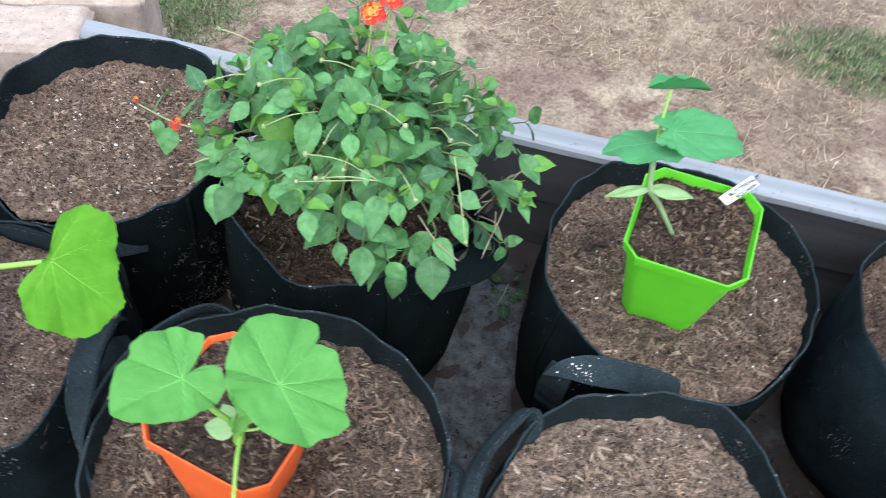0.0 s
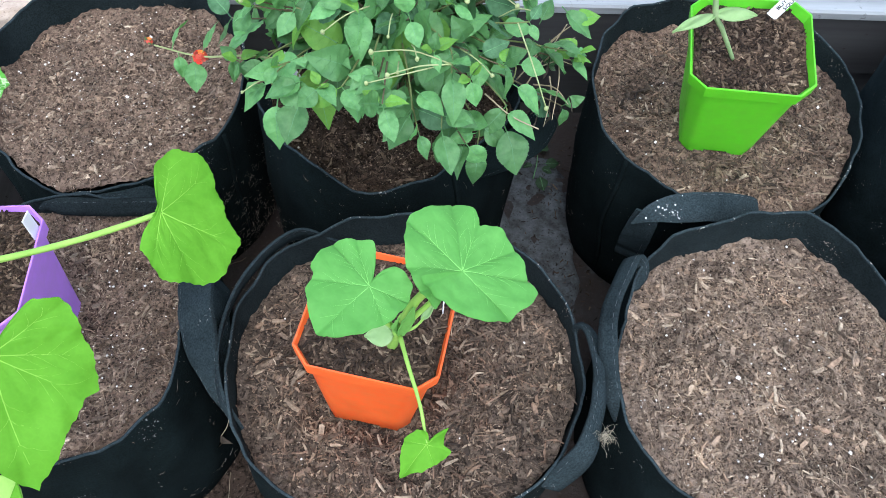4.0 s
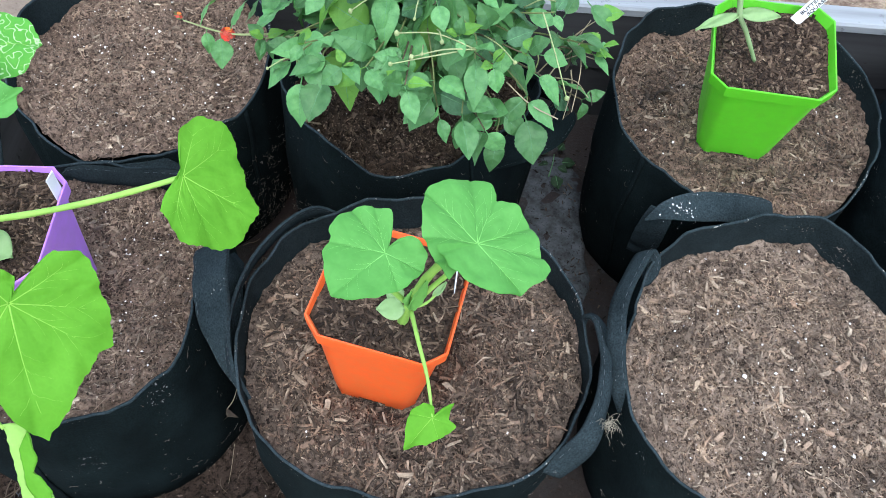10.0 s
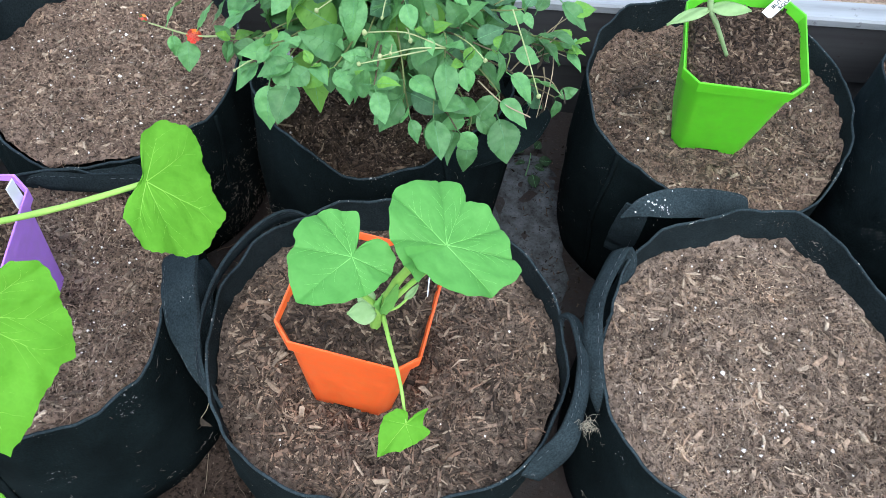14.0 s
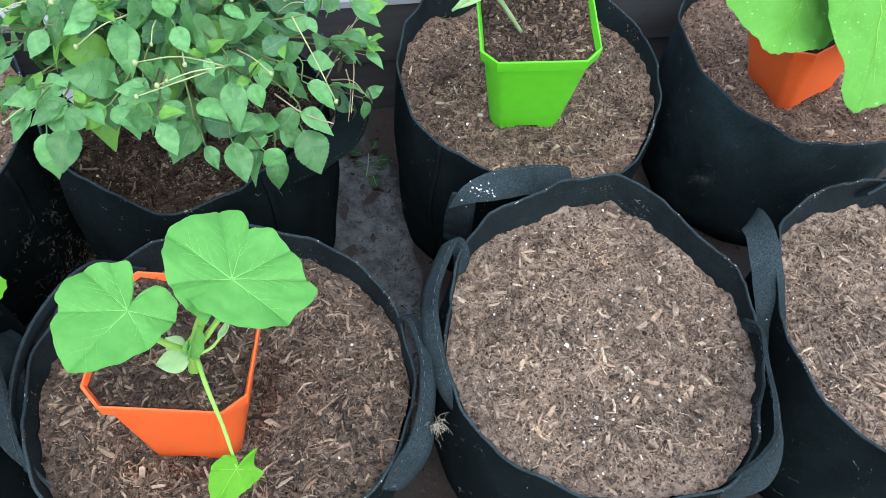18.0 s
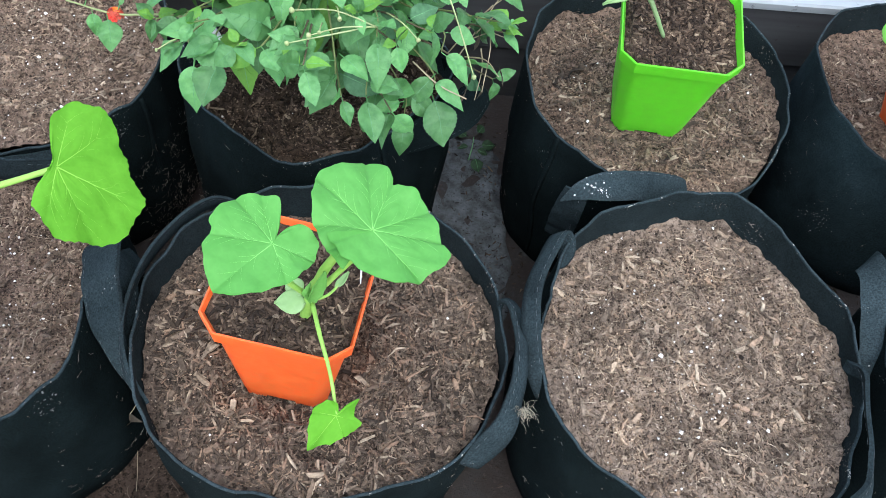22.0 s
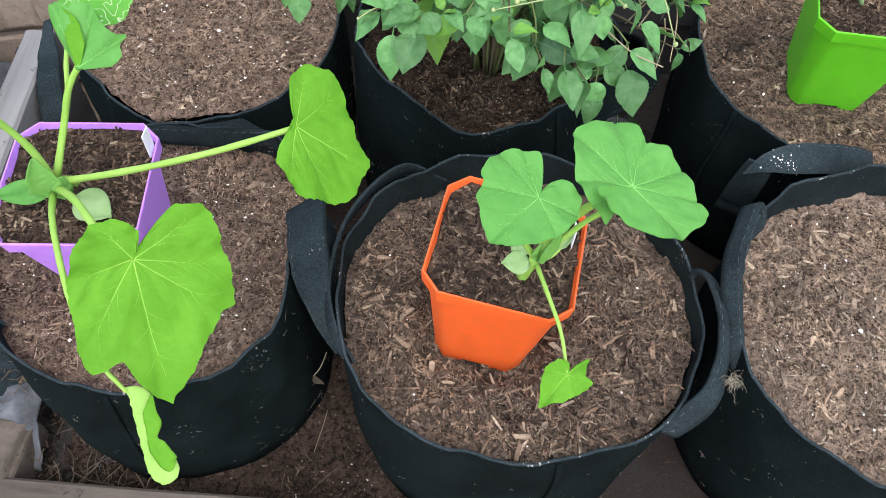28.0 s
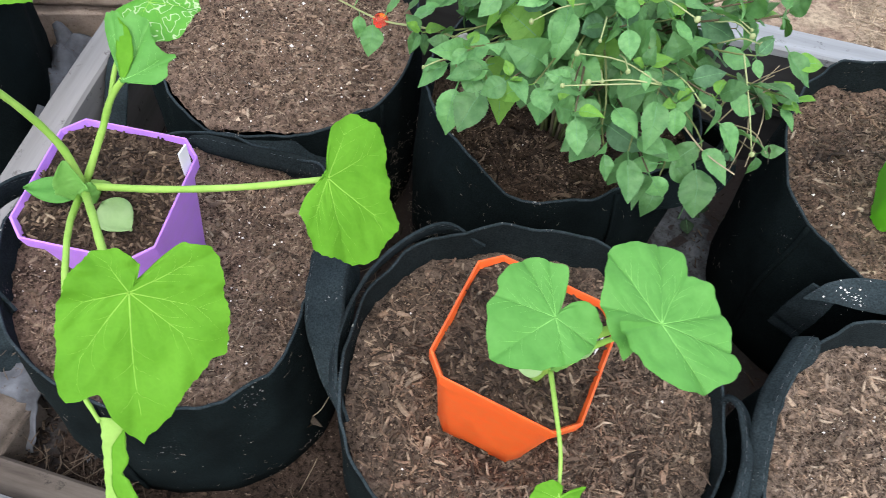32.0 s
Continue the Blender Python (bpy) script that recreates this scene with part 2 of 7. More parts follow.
M_PAVER = stone_material("tan_concrete", (0.48, 0.395, 0.325), (0.34, 0.27, 0.215))


# ---------------------------------------------------------------- builders
def part(name, bm, material, parent=None, label="", smooth=True):
    me = bpy.data.meshes.new(name)
    if smooth:
        for f in bm.faces:
            f.smooth = True
    bm.to_mesh(me)
    bm.free()
    me.materials.append(material)
    ob = new(name, me)
    if parent is not None:
        ob.parent = parent
    if label:
        tagged(ob, label)
    return ob


def mesh_part(name, verts, faces, material, parent=None, label="", smooth=False):
    me = bpy.data.meshes.new(name)
    me.from_pydata(verts, [], faces)
    if smooth:
        me.polygons.foreach_set("use_smooth", [True] * len(me.polygons))
    me.materials.append(material)
    me.update()
    ob = new(name, me)
    if parent is not None:
        ob.parent = parent
    if label:
        tagged(ob, label)
    return ob


def box(bm, cx, cy, cz, sx, sy, sz, bevel=0.0):
    g = bmesh.ops.create_cube(bm, size=1.0, matrix=Matrix.Translation((cx, cy, cz)) @ Matrix.Diagonal((sx, sy, sz, 1)))
    if bevel:
        vs = set(g["verts"])
        es = [e for e in bm.edges if e.verts[0] in vs and e.verts[1] in vs]
        bmesh.ops.bevel(bm, geom=es, offset=bevel, segments=2, affect='EDGES')


def cyc(ctrl, a):
    """Smooth periodic interpolation of (degrees, value, ...) rows at a degrees."""
    a %= 360.0
    rows = sorted((r[0] % 360.0, *r[1:]) for r in ctrl)
    n = len(rows)
    i = max((k for k in range(n) if rows[k][0] <= a), default=n - 1)
    p, q = rows[i], rows[(i + 1) % n]
    span = (q[0] - p[0]) % 360.0 or 360.0
    f = ((a - p[0]) % 360.0) / span
    f = 0.15 * f * f * (3 - 2 * f) + 0.85 * f
    return [u + (w - u) * f for u, w in zip(p[1:], q[1:])]


def tube(bm, pts, radii, sides=6, caps=True):
    rings = []
    n = len(pts)
    pts = [Vector(p) for p in pts]
    up = Vector((0.31, 0.17, 0.93))
    for i, p in enumerate(pts):
        d = (pts[min(i + 1, n - 1)] - pts[max(i - 1, 0)]).normalized()
        x = d.cross(up)
        if x.length < 1e-3:
            x = d.cross(Vector((1, 0, 0)))
        x.normalize()
        y = d.cross(x)
        r = radii[i] if hasattr(radii, "__len__") else radii
        rings.append([bm.verts.new(p + (x * math.cos(2 * math.pi * k / sides) + y * math.sin(2 * math.pi * k / sides)) * r) for k in range(sides)])
    for a, b in zip(rings, rings[1:]):
        for k in range(sides):
            bm.faces.new((a[k], a[(k + 1) % sides], b[(k + 1) % sides], b[k]))
    if caps:
        bm.faces.new(rings[0][::-1])
        bm.faces.new(rings[-1])


def curve_points(ctrl, n):
    """Catmull-Rom through the control points."""
    c = [Vector(p) for p in ctrl]
    c = [c[0] * 2 - c[1]] + c + [c[-1] * 2 - c[-2]]
    out = []
    segs = len(c) - 3
    for i in range(n + 1):
        u = i / n * segs
        k = min(int(u), segs - 1)
        f = u - k
        p0, p1, p2, p3 = c[k:k + 4]
        out.append(0.5 * ((2 * p1) + (p2 - p0) * f + (2 * p0 - 5 * p1 + 4 * p2 - p3) * f * f + (3 * p1 - p0 - 3 * p2 + p3) * f ** 3))
    return out


def ribbon(bm, pts, across, width, thick, seg=20, taper=None):
    """A fabric strap along control points; across: its width direction at each control point."""
    P = curve_points(pts, seg)
    A = curve_points(across, seg)
    rows = []
    for i, p in enumerate(P):
        d = (P[min(i + 1, seg)] - P[max(i - 1, 0)]).normalized()
        a = (A[i] - d * A[i].dot(d)).normalized()
        n = d.cross(a) * (thick / 2)
        w = a * (width / 2) * (1 + 0.07 * noise.noise(Vector((i * 12.0 / seg, width * 90, p.x * 9))))
        if taper:
            u = i / seg * (len(taper) - 1)
            k0 = min(int(u), len(taper) - 2)
            w *= taper[k0] + (taper[k0 + 1] - taper[k0]) * (u - k0)
        p = p + n * 1.4 * noise.noise(Vector((i * 7.0 / seg, width * 50, p.y * 9)))
        rows.append([bm.verts.new(p + w * s + n * k) for s, k in ((-1, -1), (-0.3, -1.2), (0.3, -1.2), (1, -1), (1, 1), (0.3, 1.2), (-0.3, 1.2), (-1, 1))])
    for a, b in zip(rows, rows[1:]):
        for k in range(8):
            bm.faces.new((a[k], a[(k + 1) % 8], b[(k + 1) % 8], b[k]))
    bm.faces.new(rows[0][::-1])
    bm.faces.new(rows[-1])


class Bag:
    """A felt grow bag. rim: rows of (degrees, radius, height) of its wavy upper edge."""

    def __init__(self, x, y, rim, soil, seed, base_r=0.142, label="black felt grow bag full of potting soil", felt=None):
        self.x, self.y, self.rim, self.soil_z, self.seed = x, y, rim, soil, seed
        self.thing = tagged(new("grow_bag"), label, "grow bag", "grow bags in the raised bed")
        self.thing.location = (x, y, 0)
        self.base_r = base_r
        SEG = 160
        bm = bmesh.new()
        rng = random.Random(seed)
        ph = [rng.uniform(0, 6.28) for _ in range(6)]

        def rad(a, f):
            r, z = cyc(rim, a)
            t = radians(a)
            wob = 0.0028 * math.sin(5 * t + ph[0]) + 0.002 * math.sin(9 * t + ph[1] + 6 * f) + 0.0012 * math.sin(17 * t + ph[2] - 9 * f)
            bulge = 0.006 * math.sin(math.pi * f)
            cx, sy = math.cos(t), math.sin(t)
            kink = 0.0042 * noise.noise(Vector((cx * 4.2, sy * 4.2, seed + 0.5 * f))) + 0.0009 * noise.noise(Vector((cx * 11, sy * 11, seed + 4 + f)))
            lift = 0.0035 * noise.noise(Vector((cx * 5, sy * 5, seed + 9.0)))
            return base_r + (r - base_r) * f ** 1.4 + wob * (0.4 + 0.6 * (1 - abs(2 * f - 1))) + bulge + kink * f, z + lift

        self.rad = rad
        T = 0.0018

        def ring(fn):
            return [bm.verts.new(fn(360.0 * k / SEG)) for k in range(SEG)]

        def at(a, r, z):
            return Vector((math.cos(radians(a)) * r, math.sin(radians(a)) * r, z))

        rows = [ring(lambda a: at(a, base_r * 0.93, 0.0))]
        for f in (0.03, 0.14, 0.3, 0.45, 0.6, 0.72, 0.82, 0.9, 0.96):
            def fn(a, f=f):
                r, z = rad(a, f)
                return at(a, r, z * f)
            rows.append(ring(fn))

        def tiny(a):
            return 0.0016 * noise.noise(Vector((math.cos(radians(a)) * 14, math.sin(radians(a)) * 14, seed)))

        rows.append(ring(lambda a: at(a, rad(a, 1)[0], rad(a, 1)[1] - 0.001 + tiny(a))))
        rows.append(ring(lambda a: at(a, rad(a, 1)[0] - T * 0.5, rad(a, 1)[1] + 0.0006 + tiny(a))))
        rows.append(ring(lambda a: at(a, rad(a, 1)[0] - T, rad(a, 1)[1] - 0.001 + tiny(a))))
        for p, q in zip(rows[:13], rows[1:13]):
            for k in range(SEG):
                bm.faces.new((p[k], p[(k + 1) % SEG], q[(k + 1) % SEG], q[k]))
        bm.faces.new(rows[0][::-1])
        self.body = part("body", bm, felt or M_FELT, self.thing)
        # the inside of the wall, rubbed and dusty with soil, its skylight painted in
        bm = bmesh.new()
        rows = []
        for drop in (0.0008, 0.006, 0.014, 0.026, 0.045, 0.075):
            def fn(a, drop=drop):
                r, z = rad(a, 1)
                r2 = rad(a, max(0.0, 1 - drop / 0.24))[0]
                return at(a, min(r, r2) - T - 0.002 * drop / 0.03, z - drop + tiny(a))
            rows.append(ring(fn))
        for p, q in zip(rows, rows[1:]):
            for k in range(SEG):
                bm.faces.new((p[k], p[(k + 1) % SEG], q[(k + 1) % SEG], q[k]))
        part("inner_wall", bm, M_LINING, self.thing, "dusty inner side of the felt wall, light put into its colour")
        # cut upper edge, paler where the felt is frayed
        bm = bmesh.new()
        rows = []
        for drop, out in ((0.0012, 0.0), (0.001, 0.0003), (0.0, 0.0004), (-0.0009, 0.0), (-0.0009, -T), (0.0, -T - 0.0004), (0.001, -T - 0.0003), (0.0012, -T)):
            rows.append([bm.verts.new(at(360.0 * k / SEG, rad(360.0 * k / SEG, 1)[0] + out, rad(360.0 * k / SEG, 1)[1] - drop + tiny(360.0 * k / SEG))) for k in range(SEG)])
        for p, q in zip(rows, rows[1:]):
            for k in range(SEG):
                bm.faces.new((p[k], p[(k + 1) % SEG], q[(k + 1) % SEG], q[k]))
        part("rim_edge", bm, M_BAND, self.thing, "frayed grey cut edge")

    def spot(self, a, dr, z):
        """A place on the wall, in the bag's own frame: angle, outwards, height."""
        r = self.rad(a, max(0.0, min(1.0, z / cyc(self.rim, a)[1])))[0] + dr
        return Vector((math.cos(radians(a)) * r, math.sin(radians(a)) * r, z))

    def strap(self, rows, width=0.034, thick=0.0026, upright=0.6, label="folded dark grey carrying strap", taper=None, felt=M_STRAP):
        """rows: (degrees, outwards, height); upright 1: the strap's face lies along the wall."""
        pts = [self.spot(r[0], r[1] if 0 < k < len(rows) - 1 else -0.006, r[2]) for k, r in enumerate(rows)]
        across = []
        for r in rows:
            k = r[3] if len(r) > 3 else upright
            a = radians(r[0])
            across.append(Vector((-math.cos(a) * (1 - k), -math.sin(a) * (1 - k), k)))
        bm = bmesh.new()
        ribbon(bm, pts, across, width, thick, 36, taper)
        ob = part("strap", bm, felt, self.thing, label, smooth=False)
        P, A2 = curve_points(pts, 60), curve_points(across, 60)
        bm = bmesh.new()
        for i in range(4, 56, 2):
            d = (P[i + 1] - P[i - 1]).normalized()
            a = (A2[i] - d * A2[i].dot(d)).normalized()
            nrm = d.cross(a)
            half = (P[i + 1] - P[i]) * 0.6
            for sgn in (0.8, -0.8):
                for f in (1, -1):
                    tp = 1.0
                    if taper:
                        u = i / 60 * (len(taper) - 1)
                        k0 = min(int(u), len(taper) - 2)
                        tp = taper[k0] + (taper[k0 + 1] - taper[k0]) * (u - k0)
                    c = P[i] + a * (width / 2 * sgn * tp) + nrm * (f * thick * 0.58)
                    tube(bm, [c - half, c + half], 0.00013, 4)
        tagged(part("stitching", bm, M_THREAD, ob, "pale stitching thread"), kind="stuff")
        return ob

    def band(self, pts, across, width, taper=None, thick=0.0034, label="folded dark grey carrying strap", line=0.62, roll=0.0, felt=M_STRAP):
        """A carrying strap through points of the plan, with its stitching; roll rounds its face."""
        o = Vector((self.x, self.y, 0))
        P0 = [Vector(p) - o for p in pts]
        bm = bmesh.new()
        ribbon(bm, P0, [Vector(a) for a in across], width, thick, 48, taper)
        if roll:
            bmesh.ops.smooth_vert(bm, verts=bm.verts, factor=roll, use_axis_x=True, use_axis_y=True, use_axis_z=True)
        ob = part("strap", bm, felt, self.thing, label, smooth=True)
        if not roll:
            ob.data.set_sharp_from_angle(angle=radians(50))
        P, A2 = curve_points(P0, 72), curve_points([Vector(a) for a in across], 72)
        bm = bmesh.new()
        for i in range(5, 66, 3):
            d = (P[i + 1] - P[i - 1]).normalized()
            a = (A2[i] - d * A2[i].dot(d)).normalized()
            nrm = d.cross(a)
            u = i / 72 * (len(taper) - 1) if taper else 0
            k0 = min(int(u), len(taper) - 2) if taper else 0
            tp = taper[k0] + (taper[k0 + 1] - taper[k0]) * (u - k0) if taper else 1.0
            half = (P[i + 1] - P[i]) * 0.75
            for f in (1, -1):
                c = P[i] + a * (width / 2 * line * tp) + nrm * (f * thick * 0.62)
                tube(bm, [c - half, c + half], 0.0002, 4)
        tagged(part("stitching", bm, M_THREAD, ob, "pale stitching thread"), kind="stuff")
        return ob

    def seam(self, a, z0=0.015):
        """The sewn side seam: a flat ridge down the wall."""
        zs = [z0 + (cyc(self.rim, a)[1] - 0.004 - z0) * k / 9 for k in range(10)]
        pts = [self.spot(a + 0.6 * math.sin(k), 0.0012, z) for k, z in enumerate(zs)]
        t = radians(a)
        bm = bmesh.new()
        ribbon(bm, pts, [Vector((-math.sin(t), math.cos(t), 0.05))] * 10, 0.0055, 0.0022, 24)
        part("seam", bm, M_FELT, self.thing, "sewn vertical seam")

    def wisps(self, count, mid, spread, zmax):
        """Fine dry roots clinging to the wall."""
        r = random.Random(self.seed + 70)
        bm = bmesh.new()
        for _ in range(count):
            a, z = mid + r.gauss(0, spread), 0.015 + zmax * r.random() ** 1.5
            pts = []
            for k in range(4):
                pts.append(self.spot(a, 0.002 + 0.003 * r.random(), z))
                a += r.gauss(0, 0.85)
                z = max(0.012, z + r.gauss(0, 0.0024))
            tube(bm, curve_points(pts, 9), r.uniform(0.0001, 0.00022), 3)
        o = part("root_litter", bm, M_LINT, self.thing, "fine pale dry roots clinging to the felt")
        tagged(o, kind="stuff")

    def lint(self, count, spread=360.0, mid=0.0):
        """Bits of straw and root stuck to the felt."""
        r = random.Random(self.seed + 90)
        verts, faces = [], []
        for k in range(count):
            a = mid + r.uniform(-spread / 2, spread / 2)
            top = cyc(self.rim, a)[1]
            if k % 4:
                z = top + r.uniform(-0.007, 0.001) if k % 3 == 0 else 0.02 + (top - 0.025) * r.random()
                q = self.spot(a, 0.0006, z)
                pebble(verts, faces, q.x, q.y, q.z, 0.00018 + 0.0004 * r.random() ** 3, r)
                continue
            z = 0.02 + (top - 0.03) * r.random()
            L = 0.003 + 0.009 * r.random() ** 2
            turn, curl = r.uniform(0, 6.28), r.gauss(0, 1.2)
            p = self.spot(a, 0.001, z)
            for _ in range(5):
                turn += curl * 0.3 + r.gauss(0, 0.25)
                a += math.degrees(math.cos(turn) * L / 5 / 0.14)
                z = min(top - 0.002, max(0.01, z + math.sin(turn) * L / 5))
                q = self.spot(a, 0.001 + 0.0006 * r.random(), z)
                m = look(p.lerp(q, 0.5), q) @ Matrix.Rotation(radians(90), 4, 'Y')
                chip(verts, faces, m, (q - p).length * 1.15, 0.00026, 0.0002, r)
                p = q
        o = mesh_part("lint", verts, faces, M_LINT, self.thing, "pale bits of straw stuck to the felt")
        tagged(o, kind="stuff")

    def fill(self, chips=1700, perlite=110, tone=M_SOIL, chipm=M_CHIPS, size=1.0, mound=0.004, lumps=0.009, pit=None, seat=None, label="brown potting soil with bark chips", white=(), grit=0.5):
        rng = random.Random(self.seed + 50)
        RN, SN = 84, 230
        wall = [self.rad(360.0 * k / 360, min(1.0, self.soil_z / cyc(self.rim, float(k))[1]))[0] - 0.0048 for k in range(360)]

        def inner(a):
            return wall[int(a) % 360]

        def height(x, y):
            d = math.hypot(x, y) / 0.145
            h = mound * (1 - d * d)
            h += lumps * noise.noise(Vector((x * 14, y * 14, self.seed * 3.1))) + lumps * 0.75 * noise.noise(Vector((x * 48, y * 48, self.seed * 1.7)))
            h += 0.0042 * noise.noise(Vector((x * 120, y * 120, self.seed))) + 0.0028 * noise.noise(Vector((x * 330, y * 330, self.seed)))
            if pit:
                e = math.hypot(x - pit[0], y - pit[1]) / pit[2]
                h -= pit[3] * math.exp(-e * e)
            h += self.soil_z
            if seat:
                # the soil is pressed level under the feet of a pot
                ax, o = seat.to_3x3().col[2], seat.translation
                dx, dy = x + self.x - o.x, y + self.y - o.y
                foot = o.z - (ax.x * dx + ax.y * dy) / ax.z
                d = max(abs(seat.to_3x3().col[0].dot((dx, dy, 0))), abs(seat.to_3x3().col[1].dot((dx, dy, 0)))) - 0.04
                w = min(1.0, max(0.0, 1 - d / 0.028))
                h += (foot + 0.0006 + 0.35 * (h - self.soil_z) * (1 - w) - h) * w * w * (3 - 2 * w)
            return h

        def anywhere(reach):
            a = rng.uniform(0, 360)
            r = inner(a) * math.sqrt(rng.random()) * reach
            return math.cos(radians(a)) * r, math.sin(radians(a)) * r

        self.height = height
        verts, faces = [(0, 0, height(0, 0))], []
        for i in range(1, RN + 1):
            for k in range(SN):
                a = 360.0 * k / SN
                r = inner(a) * (i / RN) ** 0.8
                x, y = math.cos(radians(a)) * r, math.sin(radians(a)) * r
                verts.append((x, y, height(x, y) + (0.003 * (i / RN) ** 8)))
        for k in range(SN):
            faces.append((0, 1 + k, 1 + (k + 1) % SN))
        for i in range(RN - 1):
            p, q = 1 + i * SN, 1 + (i + 1) * SN
            for k in range(SN):
                faces.append((p + k, q + k, q + (k + 1) % SN, p + (k + 1) % SN))
        s = mesh_part("potting_soil", verts, faces, tone, smooth=True)
        s.location = (self.x, self.y, 0)
        tagged(s, label, "soil", kind="stuff")
        # matted fine fibre, then splinters, then a few broad flakes of bark
        verts, faces = [], []
        for _ in range(int(chips * 2.4)):
            x, y = anywhere(0.99)
            L = size * (0.0010 + 0.0042 * rng.random() ** 1.9)
            W = min(0.0013, L * rng.uniform(0.09, 0.32))
            splinter(verts, faces, (x, y, height(x, y) + 0.0002 + 0.0012 * rng.random() ** 2), L, W, W * rng.uniform(0.5, 0.9), 0.42, rng)
        for _ in range(int(chips * grit)):
            x, y = anywhere(0.985)
            if noise.noise(Vector((x * 20, y * 20, self.seed * 2.3))) < rng.uniform(-0.7, 0.35):
                continue
            L = size * (0.004 + 0.0095 * rng.random() ** 2.0)
            W = min(0.0027, L * rng.uniform(0.11, 0.32))
            splinter(verts, faces, (x, y, height(x, y) + W * 0.2 + 0.0008 * rng.random()), L, W, W * rng.uniform(0.3, 0.6), 0.26, rng)
        for _ in range(int(chips * 0.07)):
            x, y = anywhere(0.96)
            L = size * (0.005 + 0.0125 * rng.random() ** 1.6)
            W = min(0.0056, L * rng.uniform(0.2, 0.48))
            H = rng.uniform(0.0010, 0.0022)
            m = Matrix.Translation((x, y, height(x, y) + H * 0.4)) @ Euler((rng.gauss(0, 0.3), rng.gauss(0, 0.24), rng.uniform(0, 6.28))).to_matrix().to_4x4()
            slab(verts, faces, m, L, W, H, rng)
        for _ in range(int(chips * 0.3)):
            x, y = anywhere(0.98)
            L = 0.006 + 0.014 * rng.random() ** 2
            splinter(verts, faces, (x, y, height(x, y) + 0.0012), L, rng.uniform(0.0003, 0.0007), 0.0004, 0.16, rng)
        c = mesh_part("bark_chips", verts, faces, chipm)
        c.location = (self.x, self.y, 0)
        tagged(c, "brown shredded bark chips scattered on soil", "bark chips", kind="stuff")
        verts, faces = [], []
        for _ in range(int(chips * 2.2)):
            x, y = anywhere(0.985)
            R = 0.0005 + 0.0011 * rng.random() ** 2 + (0.0016 * rng.random() if rng.random() > 0.97 else 0)
            pebble(verts, faces, x, y, height(x, y) + R * 0.35, R, rng)
        c = mesh_part("soil_crumbs", verts, faces, M_CRUMBS)
        c.location = (self.x, self.y, 0)
        tagged(c, "fine brown crumbs of potting soil", "soil crumbs", kind="stuff")
        verts, faces = [], []
        for k in range(perlite + 26 * len(white)):
            x, y = anywhere(0.97)
            if k >= perlite:
                u, v, spread = white[(k - perlite) // 26]
                x, y = u + rng.gauss(0, spread), v + rng.gauss(0, spread)
            R = 0.0004 + 0.0012 * rng.random() ** 1.8 + (0.0008 if rng.random() > 0.95 else 0)
            pebble(verts, faces, x, y, height(x, y) + R * 0.5, R, rng)
        p = mesh_part("perlite_grains", verts, faces, M_PERLITE)
        p.location = (self.x, self.y, 0)
        tagged(p, "small white perlite grains on soil", "perlite", kind="stuff")


def splinter(verts, faces, at, L, W, H, tilt, rng):
    """A shred of bark or fibre: three ridged sections, bent in the middle, with ragged ends."""
    o = len(verts)
    yaw, el, roll = rng.uniform(0, 6.2832), rng.gauss(0, tilt), rng.gauss(0, 0.5)
    ca, sa, ce, se = math.cos(yaw), math.sin(yaw), math.cos(el), math.sin(el)
    cr, sr = math.cos(roll), math.sin(roll)
    dx, dy, dz = ca * ce, sa * ce, se
    ax, ay, az = -sa * cr + ca * se * sr, ca * cr + sa * se * sr, -ce * sr
    nx, ny, nz = dy * az - dz * ay, dz * ax - dx * az, dx * ay - dy * ax
    bend, lift = rng.uniform(-0.14, 0.14) * L, rng.uniform(-0.05, 0.1) * L
    for u, w in ((-0.5, rng.uniform(0.1, 0.9)), (rng.uniform(-0.2, 0.2), 1.0), (0.5, rng.uniform(0.1, 0.9))):
        k = 1 - 4 * u * u
        b0, n0 = bend * k + rng.uniform(-0.2, 0.2) * W, lift * k
        for p, q in ((-0.5, -0.4), (0.5, -0.4), (0.3, 0.5), (-0.3, 0.5)):
            v, z = b0 + p * w * W, n0 + q * H
            x = u * L
            verts.append((at[0] + dx * x + ax * v + nx * z, at[1] + dy * x + ay * v + ny * z, at[2] + dz * x + az * v + nz * z))
    for i in (o, o + 4):
        for k in range(4):
            k2 = (k + 1) % 4
            faces.append((i + k, i + k2, i + 4 + k2, i + 4 + k))
    faces.append((o + 3, o + 2, o + 1, o))
    faces.append((o + 8, o + 9, o + 10, o + 11))


def chip(verts, faces, m, L, W, H, rng):
    """A splinter of bark: a box with skewed, tapered ends."""
    o = len(verts)
    k1, k2 = rng.uniform(0.12, 1), rng.uniform(0.12, 1)
    s1, s2 = rng.uniform(-0.3, 0.3) * W, rng.uniform(-0.3, 0.3) * W
    for x, w, s in ((-L / 2, W * k1, s1), (L / 2, W * k2, s2)):
        for y, z in ((-w / 2 + s, -H / 2), (w / 2 + s, -H / 2), (w / 2 + s, H / 2), (-w / 2 + s, H / 2)):
            verts.append((m @ Vector((x, y, z)))[:])
    for f in ((0, 3, 2, 1), (4, 5, 6, 7), (0, 1, 5, 4), (1, 2, 6, 5), (2, 3, 7, 6), (3, 0, 4, 7)):
        faces.append(tuple(o + i for i in f))


